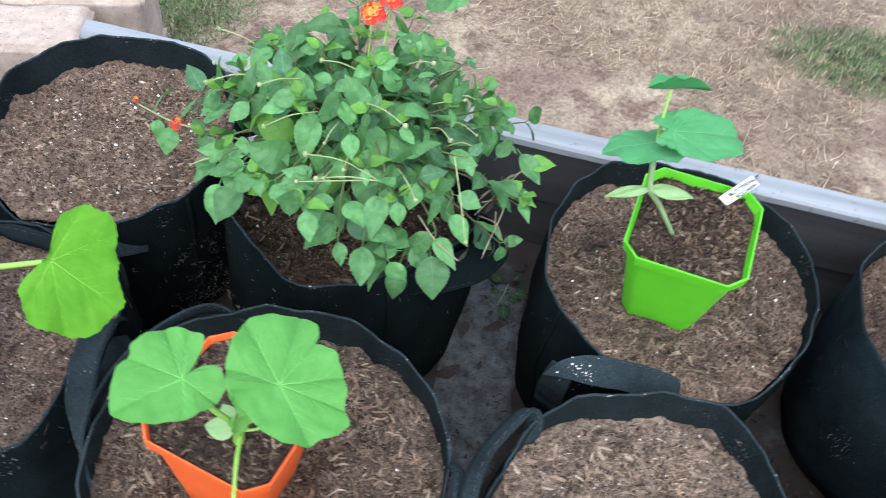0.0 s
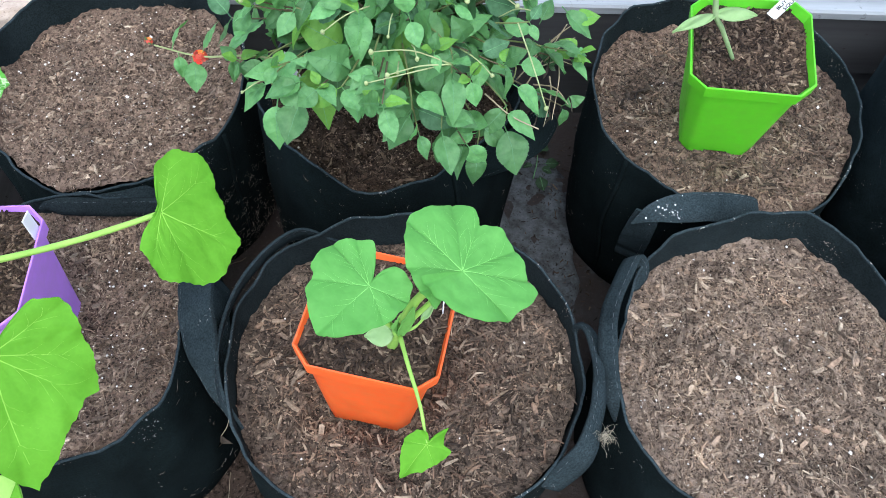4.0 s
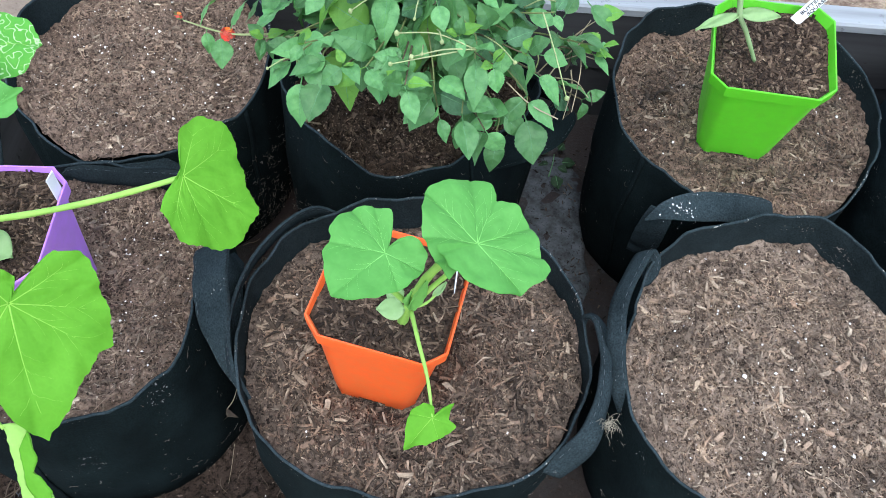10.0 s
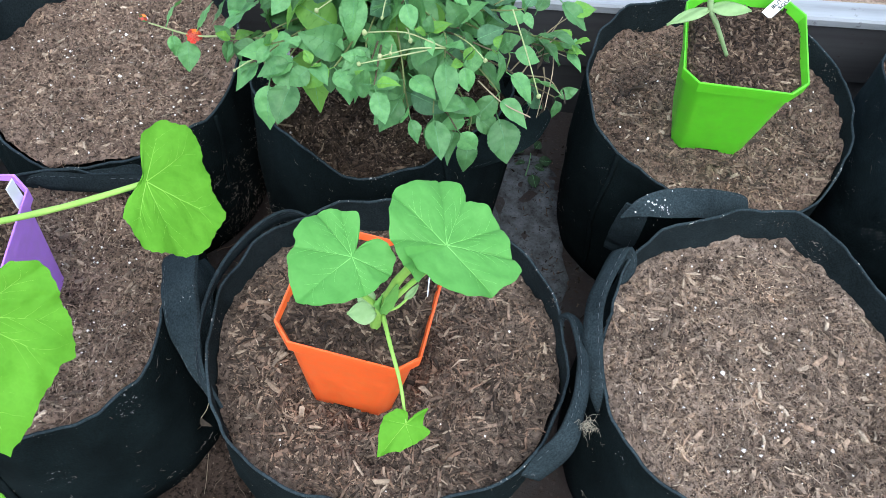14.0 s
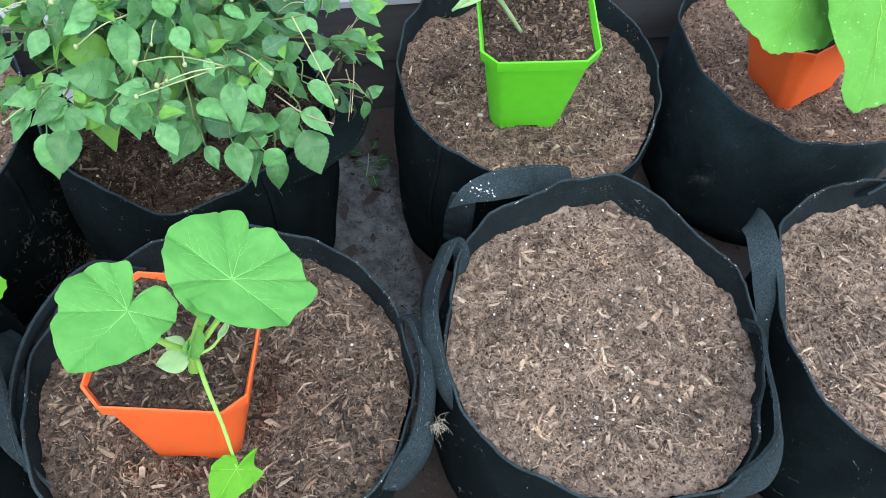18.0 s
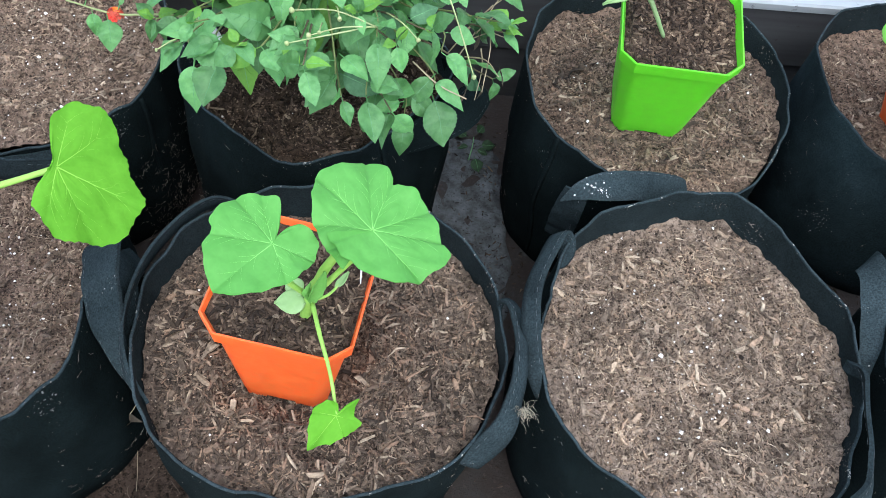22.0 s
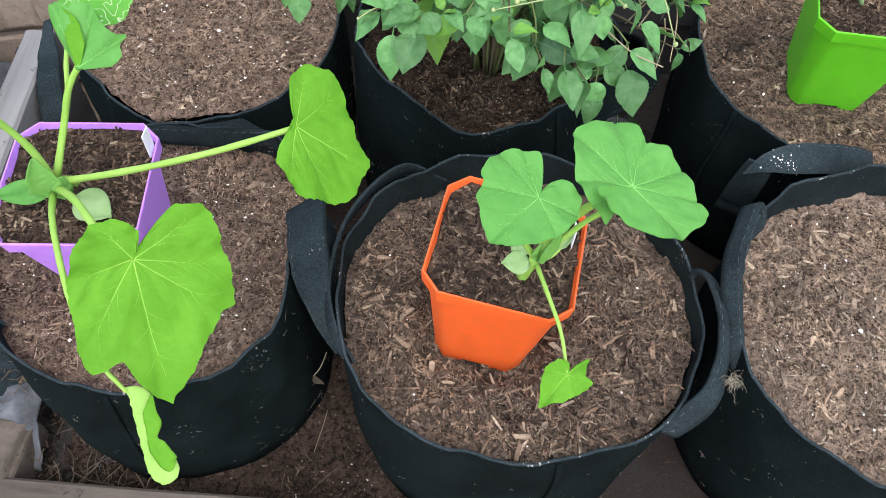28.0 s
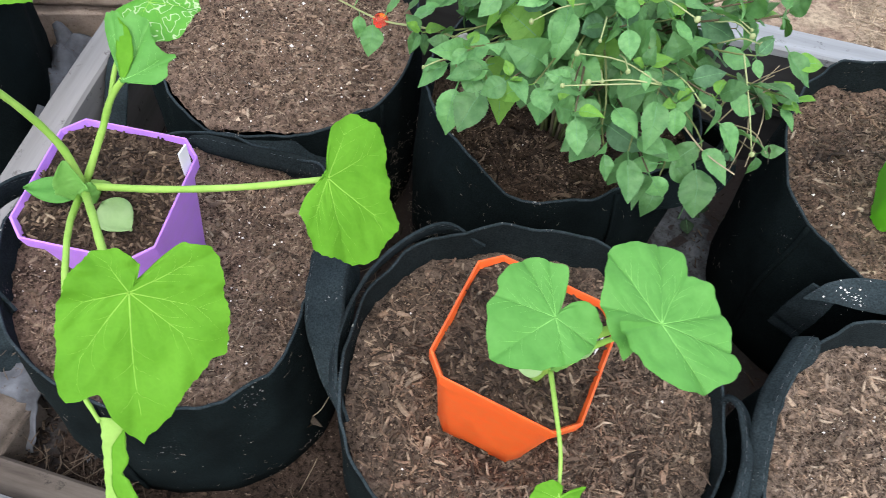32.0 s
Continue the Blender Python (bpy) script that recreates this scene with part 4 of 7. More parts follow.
def plant_label(m, size, bars, label, words=()):
    """A white plastic plant label; words: rows of hand lettering that run along the blade."""
    w, hgt = size
    t = tagged(new("plant_label"), label, "plant label", "plant labels")
    t.matrix_world = m
    bm = bmesh.new()
    box(bm, 0, 0, 0, w, 0.001, hgt, 0.0003)
    part("blade", bm, M_LABEL, t, smooth=False)
    for x, z, bw, bh in bars:
        bm = bmesh.new()
        box(bm, x, -0.0007, z, bw, 0.0004, bh)
        part("writing_bar", bm, M_INK, t, "black ink mark", smooth=False)
    for text, x, z, high in words:
        cu = bpy.data.curves.new("lettering", 'FONT')
        cu.body = text
        cu.size = high
        cu.extrude = 0.00012
        cu.offset = 0.00012
        cu.materials.append(M_INK)
        ob = new("lettering", cu)
        ob.parent = t
        ob.matrix_local = Matrix.Translation((x, -0.0007, z)) @ Matrix.Rotation(radians(90), 4, 'X') @ Matrix.Rotation(radians(90), 4, 'Z')
        tagged(ob, "black hand lettering")
    return t


# ---------------------------------------------------------------- ground and raised bed
def ground_material():
    m, n, l, b = mat("dry_ground", (0.3, 0.22, 0.16), 1.0, 0, 0.1)
    v = coords(n)
    big = noise_tex(n, l, v, 2.6, 6, 0.65)
    mid = noise_tex(n, l, v, 14, 6, 0.7)
    fine = noise_tex(n, l, v, 120, 5, 0.75)
    col = ramp(n, l, big, [(0.35, (0.215, 0.155, 0.115)), (0.5, (0.34, 0.26, 0.19)), (0.6, (0.46, 0.375, 0.265))])
    col = mixc(n, l, ramp(n, l, mid, [(0.48, (0, 0, 0)), (0.6, (1, 1, 1))]), col, (0.215, 0.15, 0.112))
    grit = ramp(n, l, fine, [(0.35, (0.5, 0.5, 0.5)), (0.6, (1, 1, 1))])
    l.new(mixc(n, l, 1.0, col, grit, 'MULTIPLY'), b.inputs["Base Color"])
    bumped(n, l, b, fine, 0.8, 0.006)
    return m


M_GROUND = ground_material()
M_STRAW = chips_material("dry_straw", [(0.0, (0.26, 0.195, 0.135)), (0.5, (0.42, 0.335, 0.235)), (1.0, (0.66, 0.56, 0.42))])
M_GRASS = chips_material("green_grass", [(0.0, (0.085, 0.15, 0.06)), (0.65, (0.17, 0.25, 0.11)), (1.0, (0.42, 0.41, 0.27))])
M_STICK = mat("pale_dry_stick", (0.3, 0.25, 0.16), 0.9)[0]


def gh(x, y):
    return -0.012 + 0.012 * noise.noise(Vector((x * 2.2, y * 2.2, 4.0))) + 0.005 * noise.noise(Vector((x * 9, y * 9, 1.0)))


xs = [-80, -20, -6, -3] + [-1.6 + 0.045 * i for i in range(90)] + [3.5, 6, 20, 80]
ys = [-80, -20, -6, -2] + [-0.9 + 0.045 * i for i in range(90)] + [5, 8, 20, 80]
verts = [(x, y, gh(x, y) if abs(x) < 5 and abs(y) < 5 else -0.012) for y in ys for x in xs]
W = len(xs)
faces = [(j * W + i, j * W + i + 1, (j + 1) * W + i + 1, (j + 1) * W + i) for j in range(len(ys) - 1) for i in range(W - 1)]
ground = mesh_part("ground", verts, faces, M_GROUND, smooth=True)
tagged(ground, "dry trampled earth with patches of straw and grass", "ground", kind="structure")


def blades(name, count, place, length, material, label, category, lie, rng):
    verts, faces = [], []
    for _ in range(count):
        x, y = place(rng)
        L = rng.uniform(*length)
        a = rng.uniform(0, 6.28)
        w = rng.uniform(0.0004, 0.0012)
        el = rng.uniform(*lie)
        z = gh(x, y)
        d = Vector((math.cos(a) * math.cos(el), math.sin(a) * math.cos(el), math.sin(el)))
        s = Vector((-math.sin(a), math.cos(a), 0.15)) * w
        bend = Vector((rng.gauss(0, 0.2), rng.gauss(0, 0.2), -0.25 * math.sin(el))) * L
        o = len(verts)
        p0 = Vector((x, y, z + 0.001))
        for f, k in ((0, 1), (0.5, 0.9), (1.0, 0.15)):
            c = p0 + d * L * f + bend * f * f
            c.z = max(c.z, z + 0.001 + 0.004 * f)
            verts.append((c - s * k)[:])
            verts.append((c + s * k)[:])
        faces.append((o, o + 1, o + 3, o + 2))
        faces.append((o + 2, o + 3, o + 5, o + 4))
    ob = mesh_part(name, verts, faces, material)
    return tagged(ob, label, category, kind="stuff")


rng = random.Random(11)


def outside(r):
    while True:
        x, y = r.uniform(-1.2, 2.0), r.uniform(0.3, 2.1)
        if (y > 0.53 - 0.125 * x or x < -0.55) and noise.noise(Vector((x * 2.3, y * 2.3, 0.3))) + 0.35 * noise.noise(Vector((x * 9, y * 9, 1.3))) > r.uniform(0.0, 0.28):
            return x, y


def green_patch(r):
    while True:
        x, y = r.uniform(-1.2, 2.0), r.uniform(0.5, 2.1)
        e = min(math.hypot((x - 0.98) / 0.2, (y - 1.16) / 0.13), math.hypot((x + 0.45) / 0.16, (y - 1.0) / 0.16))
        if y > 0.55 - 0.125 * x and e < r.uniform(0.2, 1.15):
            return x, y


def dry_patch(r):
    while True:
        x, y = r.uniform(-1.2, 2.0), r.uniform(0.5, 2.1)
        if y > 0.55 - 0.125 * x and noise.noise(Vector((x * 2.2, y * 2.2, 7.3))) > r.uniform(-0.05, 0.5):
            return x, y


blades("straw_litter", 24000, outside, (0.006, 0.05), M_STRAW, "pale dry straw and clippings lying on earth", "straw", (0.0, 0.25), rng)
blades("green_grass", 8000, green_patch, (0.01, 0.035), M_GRASS, "short green grass in patches", "grass", (0.2, 1.2), rng)
blades("dry_grass", 7000, dry_patch, (0.01, 0.03), M_STRAW, "dry yellow grass stubble on earth", "grass", (0.15, 1.1), rng)

YAW = math.degrees(math.atan2(-0.135, 1.08))
bed = tagged(new("raised_bed"), "raised garden bed frame of weathered grey boards", "garden bed")


def board(length, thick, height, m, material, label=""):
    bm = bmesh.new()
    n = 24
    rows = []
    for i in range(n + 1):
        x = -length / 2 + length * i / n
        w = 0.0012 * noise.noise(Vector((x * 6, length, 3)))
        rows.append([bm.verts.new((x, y + w, z + 0.5 * w)) for y, z in ((-thick / 2, -height / 2), (thick / 2, -height / 2), (thick / 2, height / 2 - 0.003), (thick / 2 - 0.003, height / 2), (-thick / 2 + 0.003, height / 2), (-thick / 2, height / 2 - 0.003))])
    for a, b in zip(rows, rows[1:]):
        for k in range(6):
            bm.faces.new((a[k], b[k], b[(k + 1) % 6], a[(k + 1) % 6]))
    bm.faces.new(rows[0])
    bm.faces.new(rows[-1][::-1])
    ob = part("board", bm, material, bed, label, smooth=False)
    ob.matrix_world = m
    return ob


# dark boards carry the face's shade in colour; an added strip paints the lit top
board(1.86, 0.038, 0.094, pose(0.515, 0.4685, 0.143, 0, 0, YAW), M_SHADED_WOOD, "upper board, its shade put into dark grey")
board(1.86, 0.042, 0.012, pose(0.515, 0.4685, 0.194, 0, 0, YAW), M_GREYWOOD, "added pale strip for the weathered, lit board top")
board(1.86, 0.036, 0.096, pose(0.515, 0.4705, 0.048, 0, 0, YAW), M_SHADED_WOOD, "lower board, its shade put into dark grey")
board(0.33, 0.034, 0.17, pose(-0.477, 0.232, 0.09, 0, 0, 87), M_SIDEWOOD, "weathered grey side board")
board(0.6, 0.036, 0.17, pose(1.41, 0.06, 0.09, 0, 0, 84), M_SIDEWOOD, "weathered grey end board")
board(1.9, 0.045, 0.07, pose(0.44, -0.2765, 0.03, 0, 0, -8.9), M_GREYWOOD, "pale weathered front board")
board(0.5, 0.034, 0.05, pose(-0.25, -0.1275, 0.018, 0, 0, -8.9), M_TANWOOD, "rotten brown inner board caked with dirt")

# cloth floor of the bed, wrinkled and strewn with dirt
M_FLOOR, fn, fl, fb = mat("dirty_ground_cloth", (0.1, 0.1, 0.11), 0.75, 0, 0.4)
fv = coords(fn)
f_dirt = noise_tex(fn, fl, fv, 13, 7, 0.72)
f_fine = noise_tex(fn, fl, fv, 220, 4, 0.75)
f_col = ramp(fn, fl, f_dirt, [(0.34, (0.05, 0.055, 0.06)), (0.42, (0.021, 0.018, 0.016)), (0.55, (0.017, 0.011, 0.0085))])
f_col = mixc(fn, fl, ramp(fn, fl, f_fine, [(0.56, (0, 0, 0)), (0.66, (1, 1, 1))]), f_col, (0.04, 0.03, 0.024))
fl.new(f_col, fb.inputs["Base Color"])
bumped(fn, fl, fb, f_fine, 0.6, 0.003)
verts, faces = [], []
NX, NY = 90, 50
for j in range(NY + 1):
    for i in range(NX + 1):
        x = -0.46 + 1.86 * i / NX
        y = -0.24 + 0.76 * j / NY - 0.125 * (x - 0.0)
        verts.append((x, y, 0.0035 + 0.003 * abs(noise.noise(Vector((x * 11, y * 11, 2)))) + 0.0015 * noise.noise(Vector((x * 50, y * 50, 2)))))
for j in range(NY):
    for i in range(NX):
        a = j * (NX + 1) + i
        faces.append((a, a + 1, a + NX + 2, a + NX + 1))
cloth = mesh_part("ground_cloth", verts, faces, M_FLOOR, smooth=True)
tagged(cloth, "dirty dark grey ground cloth under the grow bags", "ground cloth", kind="structure")

# ---------------------------------------------------------------- grow bags
C = Bag(0.026, -0.014, [(0, .154, .222), (15, .156, .225), (45, .148, .236), (90, .141, .242), (135, .153, .236), (157, .155, .23), (198, .157, .222), (225, .149, .216), (250, .144, .214), (280, .142, .214), (311, .156, .216), (342, .155, .218)], 0.2, 3,
        label="black felt grow bag holding an orange pot")
D = Bag(0.351, -0.058, [(0, .142, .23), (23, .14, .235), (43, .150, .244), (62, .160, .248), (90, .145, .246), (115, .148, .242), (140, .142, .232), (155, .137, .224), (180, .149, .22), (240, .152, .214), (290, .16, .214), (325, .142, .222)], 0.204, 4,
        label="black felt grow bag full of bare soil")
E = Bag(0.657, -0.137, [(0, .15, .23), (72, .155, .24), (100, .152, .242), (127, .158, .24), (180, .15, .222), (205, .158, .216), (270, .15, .214)], 0.2, 5,
        label="black felt grow bag full of bare soil")
A = Bag(-0.287, 0.06, [(0, .140, .228), (45, .150, .232), (70, .136, .224), (100, .138, .22), (180, .146, .225), (221, .143, .216), (250, .135, .21), (294, .142, .21), (316, .142, .218), (345, .124, .228)], 0.197, 6,
        label="black felt grow bag holding a purple pot")
B = Bag(-0.262, 0.365, [(0, .142, .232), (45, .15, .245), (90, .144, .25), (117, .15, .25), (143, .148, .245), (180, .143, .24), (225, .148, .215), (252, .158, .208), (290, .148, .212), (325, .148, .22)], 0.207, 7,
        label="black felt grow bag full of bare soil")
LB = Bag(0.036, 0.305, [(0, .145, .225), (90, .145, .235), (150, .142, .235), (186, .14, .238), (221, .13, .238), (256, .136, .213), (272, .132, .224), (290, .124, .226), (315, .126, .23), (337, .14, .235)], 0.184, 8,
         label="black felt grow bag with a lantana bush")
G = Bag(0.408, 0.262, [(0, .152, .24), (37, .155, .248), (90, .15, .25), (117, .156, .25), (160, .150, .245), (188, .150, .236), (225, .152, .226), (252, .152, .22), (285, .164, .22), (320, .148, .226), (339, .147, .232)], 0.214, 9,
        label="black felt grow bag holding a lime green pot")
FB = Bag(0.757, 0.226, [(0, .15, .235), (90, .15, .24), (140, .158, .24), (167, .156, .238), (188, .156, .234), (211, .156, .226), (229, .163, .22), (259, .156, .218), (310, .155, .22)], 0.2, 10,
         label="dusty black felt grow bag with light in its colour, holding an orange pot", felt=M_LIT_DUSTFELT)


def pot_pose(x, y, z, yaw, tx, ty):
    return Matrix.Translation((x, y, z)) @ Matrix.Rotation(radians(ty), 4, 'Y') @ Matrix.Rotation(radians(tx), 4, 'X') @ Matrix.Rotation(radians(yaw), 4, 'Z')


POT_O = pot_pose(-0.0011, -0.0183, 0.1748, -18.3, -0.4, 3.6)
POT_G = pot_pose(0.3885, 0.2307, 0.2235, -16.0, 8.8, -5.3)
POT_P = pot_pose(-0.3172, 0.0704, 0.1775, -4.8, 5.1, -1.9)
POT_F = pot_pose(0.7265, 0.2016, 0.206, 5.5, 6.2, -16.8)
FP = POT_F.translation
C.fill(5200, 70, M_MIDSOIL, M_CHIPS_DARK, 1.4, grit=0.75, pit=(-0.03, -0.01, 0.085, 0.012), seat=POT_O)
D.fill(6400, 240, M_SOIL, M_CHIPS, 1.1, lumps=0.008, grit=0.3, white=((-0.125, -0.02, 0.008), (-0.01, -0.05, 0.02), (0.0, -0.02, 0.03)))
E.fill(4200, 90, M_SOIL, M_CHIPS, 1.25, grit=0.6)
A.fill(4600, 240, M_WARMSOIL, M_CHIPS, 0.95, lumps=0.008, grit=0.3, pit=(-0.03, 0.01, 0.08, 0.017), seat=POT_P)
B.fill(4200, 270, M_WARMSOIL, M_CHIPS, 0.85, lumps=0.011, grit=0.25)
# darker soil and chips here than in the other bags
LB.fill(2300, 15, M_DARKSOIL, M_CHIPS_DARKEST, 1.5, lumps=0.02, label="dark loose soil under a bush")
G.fill(4400, 90, M_WARMSOIL, M_CHIPS_DARK, 1.3, grit=0.65, seat=POT_G)
FB.fill(3000, 60, M_WARMSOIL, M_CHIPS, 1.15, seat=POT_F)
C.band([(0.1815, 0.0, 0.208), (0.1835, -0.004, 0.227), (0.190, -0.02, 0.236), (0.1855, -0.062, 0.240), (0.173, -0.098, 0.238), (0.158, -0.12, 0.222), (0.134, -0.133, 0.19)],
       [(0.2, -0.6, 0.8), (-0.5, -0.5, 0.7), (-0.75, -0.1, 0.65), (-0.75, 0.2, 0.65), (-0.55, 0.4, 0.75), (-0.3, 0.35, 0.9), (-0.2, 0.3, 0.95)], 0.0165, [0.7, 0.85, 1, 1, 1.15, 1.9, 1.6], roll=0.5)
C.strap([(112, .001, .215), (126, .010, .236), (148, .009, .234), (170, .009, .228), (186, .006, .216), (197, .001, .2)], 0.022, upright=0.8, taper=[0.6, 1, 1, 1, 0.9, 0.5])
D.band([(0.2515, 0.039, 0.208), (0.2535, 0.049, 0.232), (0.2435, 0.051, 0.246), (0.222, 0.022, 0.256), (0.2025, -0.012, 0.255), (0.197, -0.043, 0.243), (0.199, -0.068, 0.222), (0.209, -0.083, 0.196)],
       [(0.3, 0.5, 0.8), (0.3, 0.2, 0.9), (0.5, -0.4, 0.75), (0.6, -0.45, 0.65), (0.75, -0.15, 0.65), (0.75, 0.1, 0.65), (0.6, 0.2, 0.8), (0.4, 0.2, 0.9)], 0.0185, [0.8, 0.9, 1, 1, 1.0, 1.0, 0.95, 0.8], roll=0.5)
D.band([(0.478, -0.09, 0.22), (0.477, -0.107, 0.234), (0.4645, -0.137, 0.236), (0.4495, -0.178, 0.234), (0.436, -0.203, 0.226), (0.416, -0.214, 0.212), (0.396, -0.217, 0.185)],
       [(0.2, -0.3, 0.9), (-0.4, -0.2, 0.9), (-0.5, -0.1, 0.85), (-0.5, 0.1, 0.85), (-0.35, 0.35, 0.85), (-0.25, 0.4, 0.88), (-0.1, 0.3, 0.95)], 0.016, [0.6, 0.9, 1, 1.1, 1.8, 2.3, 1.4])
E.band([(0.556, 0.012, 0.214), (0.541, 0.004, 0.232), (0.5355, -0.016, 0.236), (0.5245, -0.05, 0.228), (0.514, -0.082, 0.214), (0.513, -0.106, 0.19), (0.52, -0.125, 0.16)],
       [(0.5, 0.6, 0.6), (0.75, 0.45, 0.5), (0.85, 0.2, 0.5), (0.85, 0.2, 0.5), (0.8, 0.2, 0.6), (0.7, 0.2, 0.7), (0.6, 0.2, 0.8)], 0.028, [0.7, 0.95, 1, 1, 0.95, 0.8, 0.6], felt=M_BAND)
E.strap([(84, .002, .222), (66, .014, .232), (48, .014, .226), (34, .001, .2)], 0.036)
G.band([(0.262, 0.107, 0.222), (0.28, 0.108, 0.235), (0.302, 0.1085, 0.239), (0.335, 0.108, 0.2385), (0.366, 0.107, 0.234), (0.392, 0.108, 0.222), (0.405, 0.112, 0.2)],
       [(0.1, 0.8, 0.6), (0.0, 0.8, 0.6), (0.0, 0.8, 0.6), (-0.05, 0.8, 0.6), (-0.1, 0.75, 0.65), (-0.3, 0.6, 0.7), (-0.3, 0.4, 0.8)], 0.029, [0.05, 0.62, 1.0, 1.0, 1.0, 0.9, 0.7], thick=0.0022, line=0.84)
G.band([(0.279, 0.113, 0.228), (0.277, 0.1135, 0.2), (0.278, 0.118, 0.165), (0.281, 0.123, 0.14)], [(0.85, -0.5, 0), (0.8, -0.55, 0), (0.8, -0.55, 0), (0.8, -0.55, 0)], 0.03, [0.8, 1, 1, 1], thick=0.0026, label="sewn-on end of a carrying strap")
A.band([(-0.131, -0.034, 0.172), (-0.141, -0.016, 0.206), (-0.148, 0.012, 0.233), (-0.151, 0.045, 0.247), (-0.152, 0.074, 0.243), (-0.158, 0.1, 0.212)],
       [(0.8, 0.25, 0.4), (0.8, -0.1, 0.5), (0.8, -0.2, 0.5), (0.8, -0.1, 0.5), (0.8, 0, 0.5), (0.8, 0.2, 0.4)], 0.038, [0.08, 0.5, 1, 1, 1, 0.7], line=-0.85)
A.band([(-0.137, -0.012, 0.16), (-0.136, 0.006, 0.196), (-0.1345, 0.03, 0.222), (-0.1345, 0.056, 0.232), (-0.137, 0.082, 0.21)],
       [(0.35, -0.1, -0.9), (0.35, -0.1, -0.9), (0.4, 0, -0.9), (0.4, 0, -0.9), (0.4, 0.1, -0.9)], 0.024, [0.2, 0.8, 1, 1, 0.6], label="outer half of a folded carrying strap")
A.band([(-0.316, 0.186, 0.218), (-0.3085, 0.186, 0.2225), (-0.2945, 0.1835, 0.2225), (-0.2635, 0.1795, 0.2225), (-0.2305, 0.1765, 0.2225), (-0.203, 0.174, 0.2225), (-0.181, 0.165, 0.2205), (-0.17, 0.15, 0.198)],
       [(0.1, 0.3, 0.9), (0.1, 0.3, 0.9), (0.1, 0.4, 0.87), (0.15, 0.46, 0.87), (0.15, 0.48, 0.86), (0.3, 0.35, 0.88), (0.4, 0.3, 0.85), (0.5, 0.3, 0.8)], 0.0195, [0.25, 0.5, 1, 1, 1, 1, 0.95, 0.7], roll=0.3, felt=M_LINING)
LB.strap([(-52, .0, .198, 0.9), (-40, .016, .217, 0.7), (-24, .03, .226, 0.55), (-9, .028, .224, 0.6), (6, .001, .208, 0.9)], 0.042, taper=[0.6, 1, 1, 0.9, 0.5], felt=M_FELT)
A.strap([(148, -.002, .21), (158, .01, .22), (172, .021, .225), (187, .018, .22), (199, .008, .212), (208, -.001, .195)], 0.032, upright=0.8, taper=[0.6, 0.9, 1, 1, 0.9, 0.6])
B.strap([(-120, .001, .17), (-100, .008, .19), (-78, .009, .192), (-58, .001, .175)], 0.034)

for bag, count in ((C, 360), (D, 330), (E, 280), (A, 420), (B, 380), (LB, 420), (G, 360), (FB, 300)):
    bag.lint(count)
LB.seam(-62)
A.seam(-100)
B.seam(-38)
G.seam(-150)
C.seam(-85)
for bag, count, mid, spread, top in ((B, 230, -32, 13, 0.13), (LB, 210, 222, 15, 0.11), (A, 16, -45, 14, 0.08), (D, 14, -150, 14, 0.14), (E, 12, 215, 16, 0.17), (C, 12, 285, 25, 0.1)):
    bag.wisps(count, mid, spread, top)
# white powder on a strap
verts, faces = [], []
rp = random.Random(8)
for _ in range(48):
    w = rp.gauss(0, 0.45)
    q = Vector((0.297 + rp.gauss(0, 0.009) - G.x, 0.1055 + w * 0.012 - G.y, 0.2385 + w * 0.009))
    pebble(verts, faces, q.x, q.y, q.z, 0.0003 + 0.0012 * rp.random() ** 3, rp)
for _ in range(50):
    q = FB.spot(-150 + rp.gauss(0, 4), 0.0012, 0.105 + rp.gauss(0, 0.012))
    pebble(verts, faces, q.x + FB.x - G.x, q.y + FB.y - G.y, q.z, rp.uniform(0.0002, 0.00055), rp)
po = mesh_part("perlite_grains", verts, faces, M_PERLITE)
po.location = (G.x, G.y, 0)
tagged(po, "white perlite dust spilt on bag felt", "perlite", kind="stuff")

# ---------------------------------------------------------------- pots
nursery_pot(M_ORANGE, "orange plastic nursery pot with a squash seedling", POT_O, soil_drop=0.005, seed=1)
nursery_pot(M_GREEN, "lime green plastic nursery pot with a seedling", POT_G, seed=2)
nursery_pot(M_PURPLE, "purple plastic nursery pot with a squash plant", POT_P, soil_drop=0.0045, seed=3)
nursery_pot(M_ORANGE, "orange plastic nursery pot under large leaves", POT_F, seed=4)

# ---------------------------------------------------------------- squash seedling in the orange pot
sq = plant_thing("squash_seedling", "young squash seedling with two round green leaves", "seedling", "squash plants")
HUB = Vector((0.0188, -0.047, 0.327))
stalk(sq, [(0.012, -0.04, 0.284), (0.0155, -0.044, 0.305), HUB, (0.024, -0.0475, 0.347)], 0.0052, 0.0046, "stem")
broad_leaf(sq, (0.0024, -0.0728, 0.4314), (-0.664, -0.747, 0.022), (0.204, -0.153, 0.967),
           [(0, .042), (15, .0422), (28, .0394), (45, .0375), (60, .0345), (66, .0364), (83, .0361), (109, .0347), (129, .0315), (146, .0285), (156, .015), (164, .0055), (172, .0095), (178, .0145), (189, .0198), (211, .0236), (231, .0259), (248, .0254), (280, .0248), (318, .0279), (342, .0356)],
           (6, 56, 103, 127, 300, 252), M_SQUASH, 0.10, 0.1, teeth=0.01, angular=0.1, label="round mid-green leaf with a deep notch")
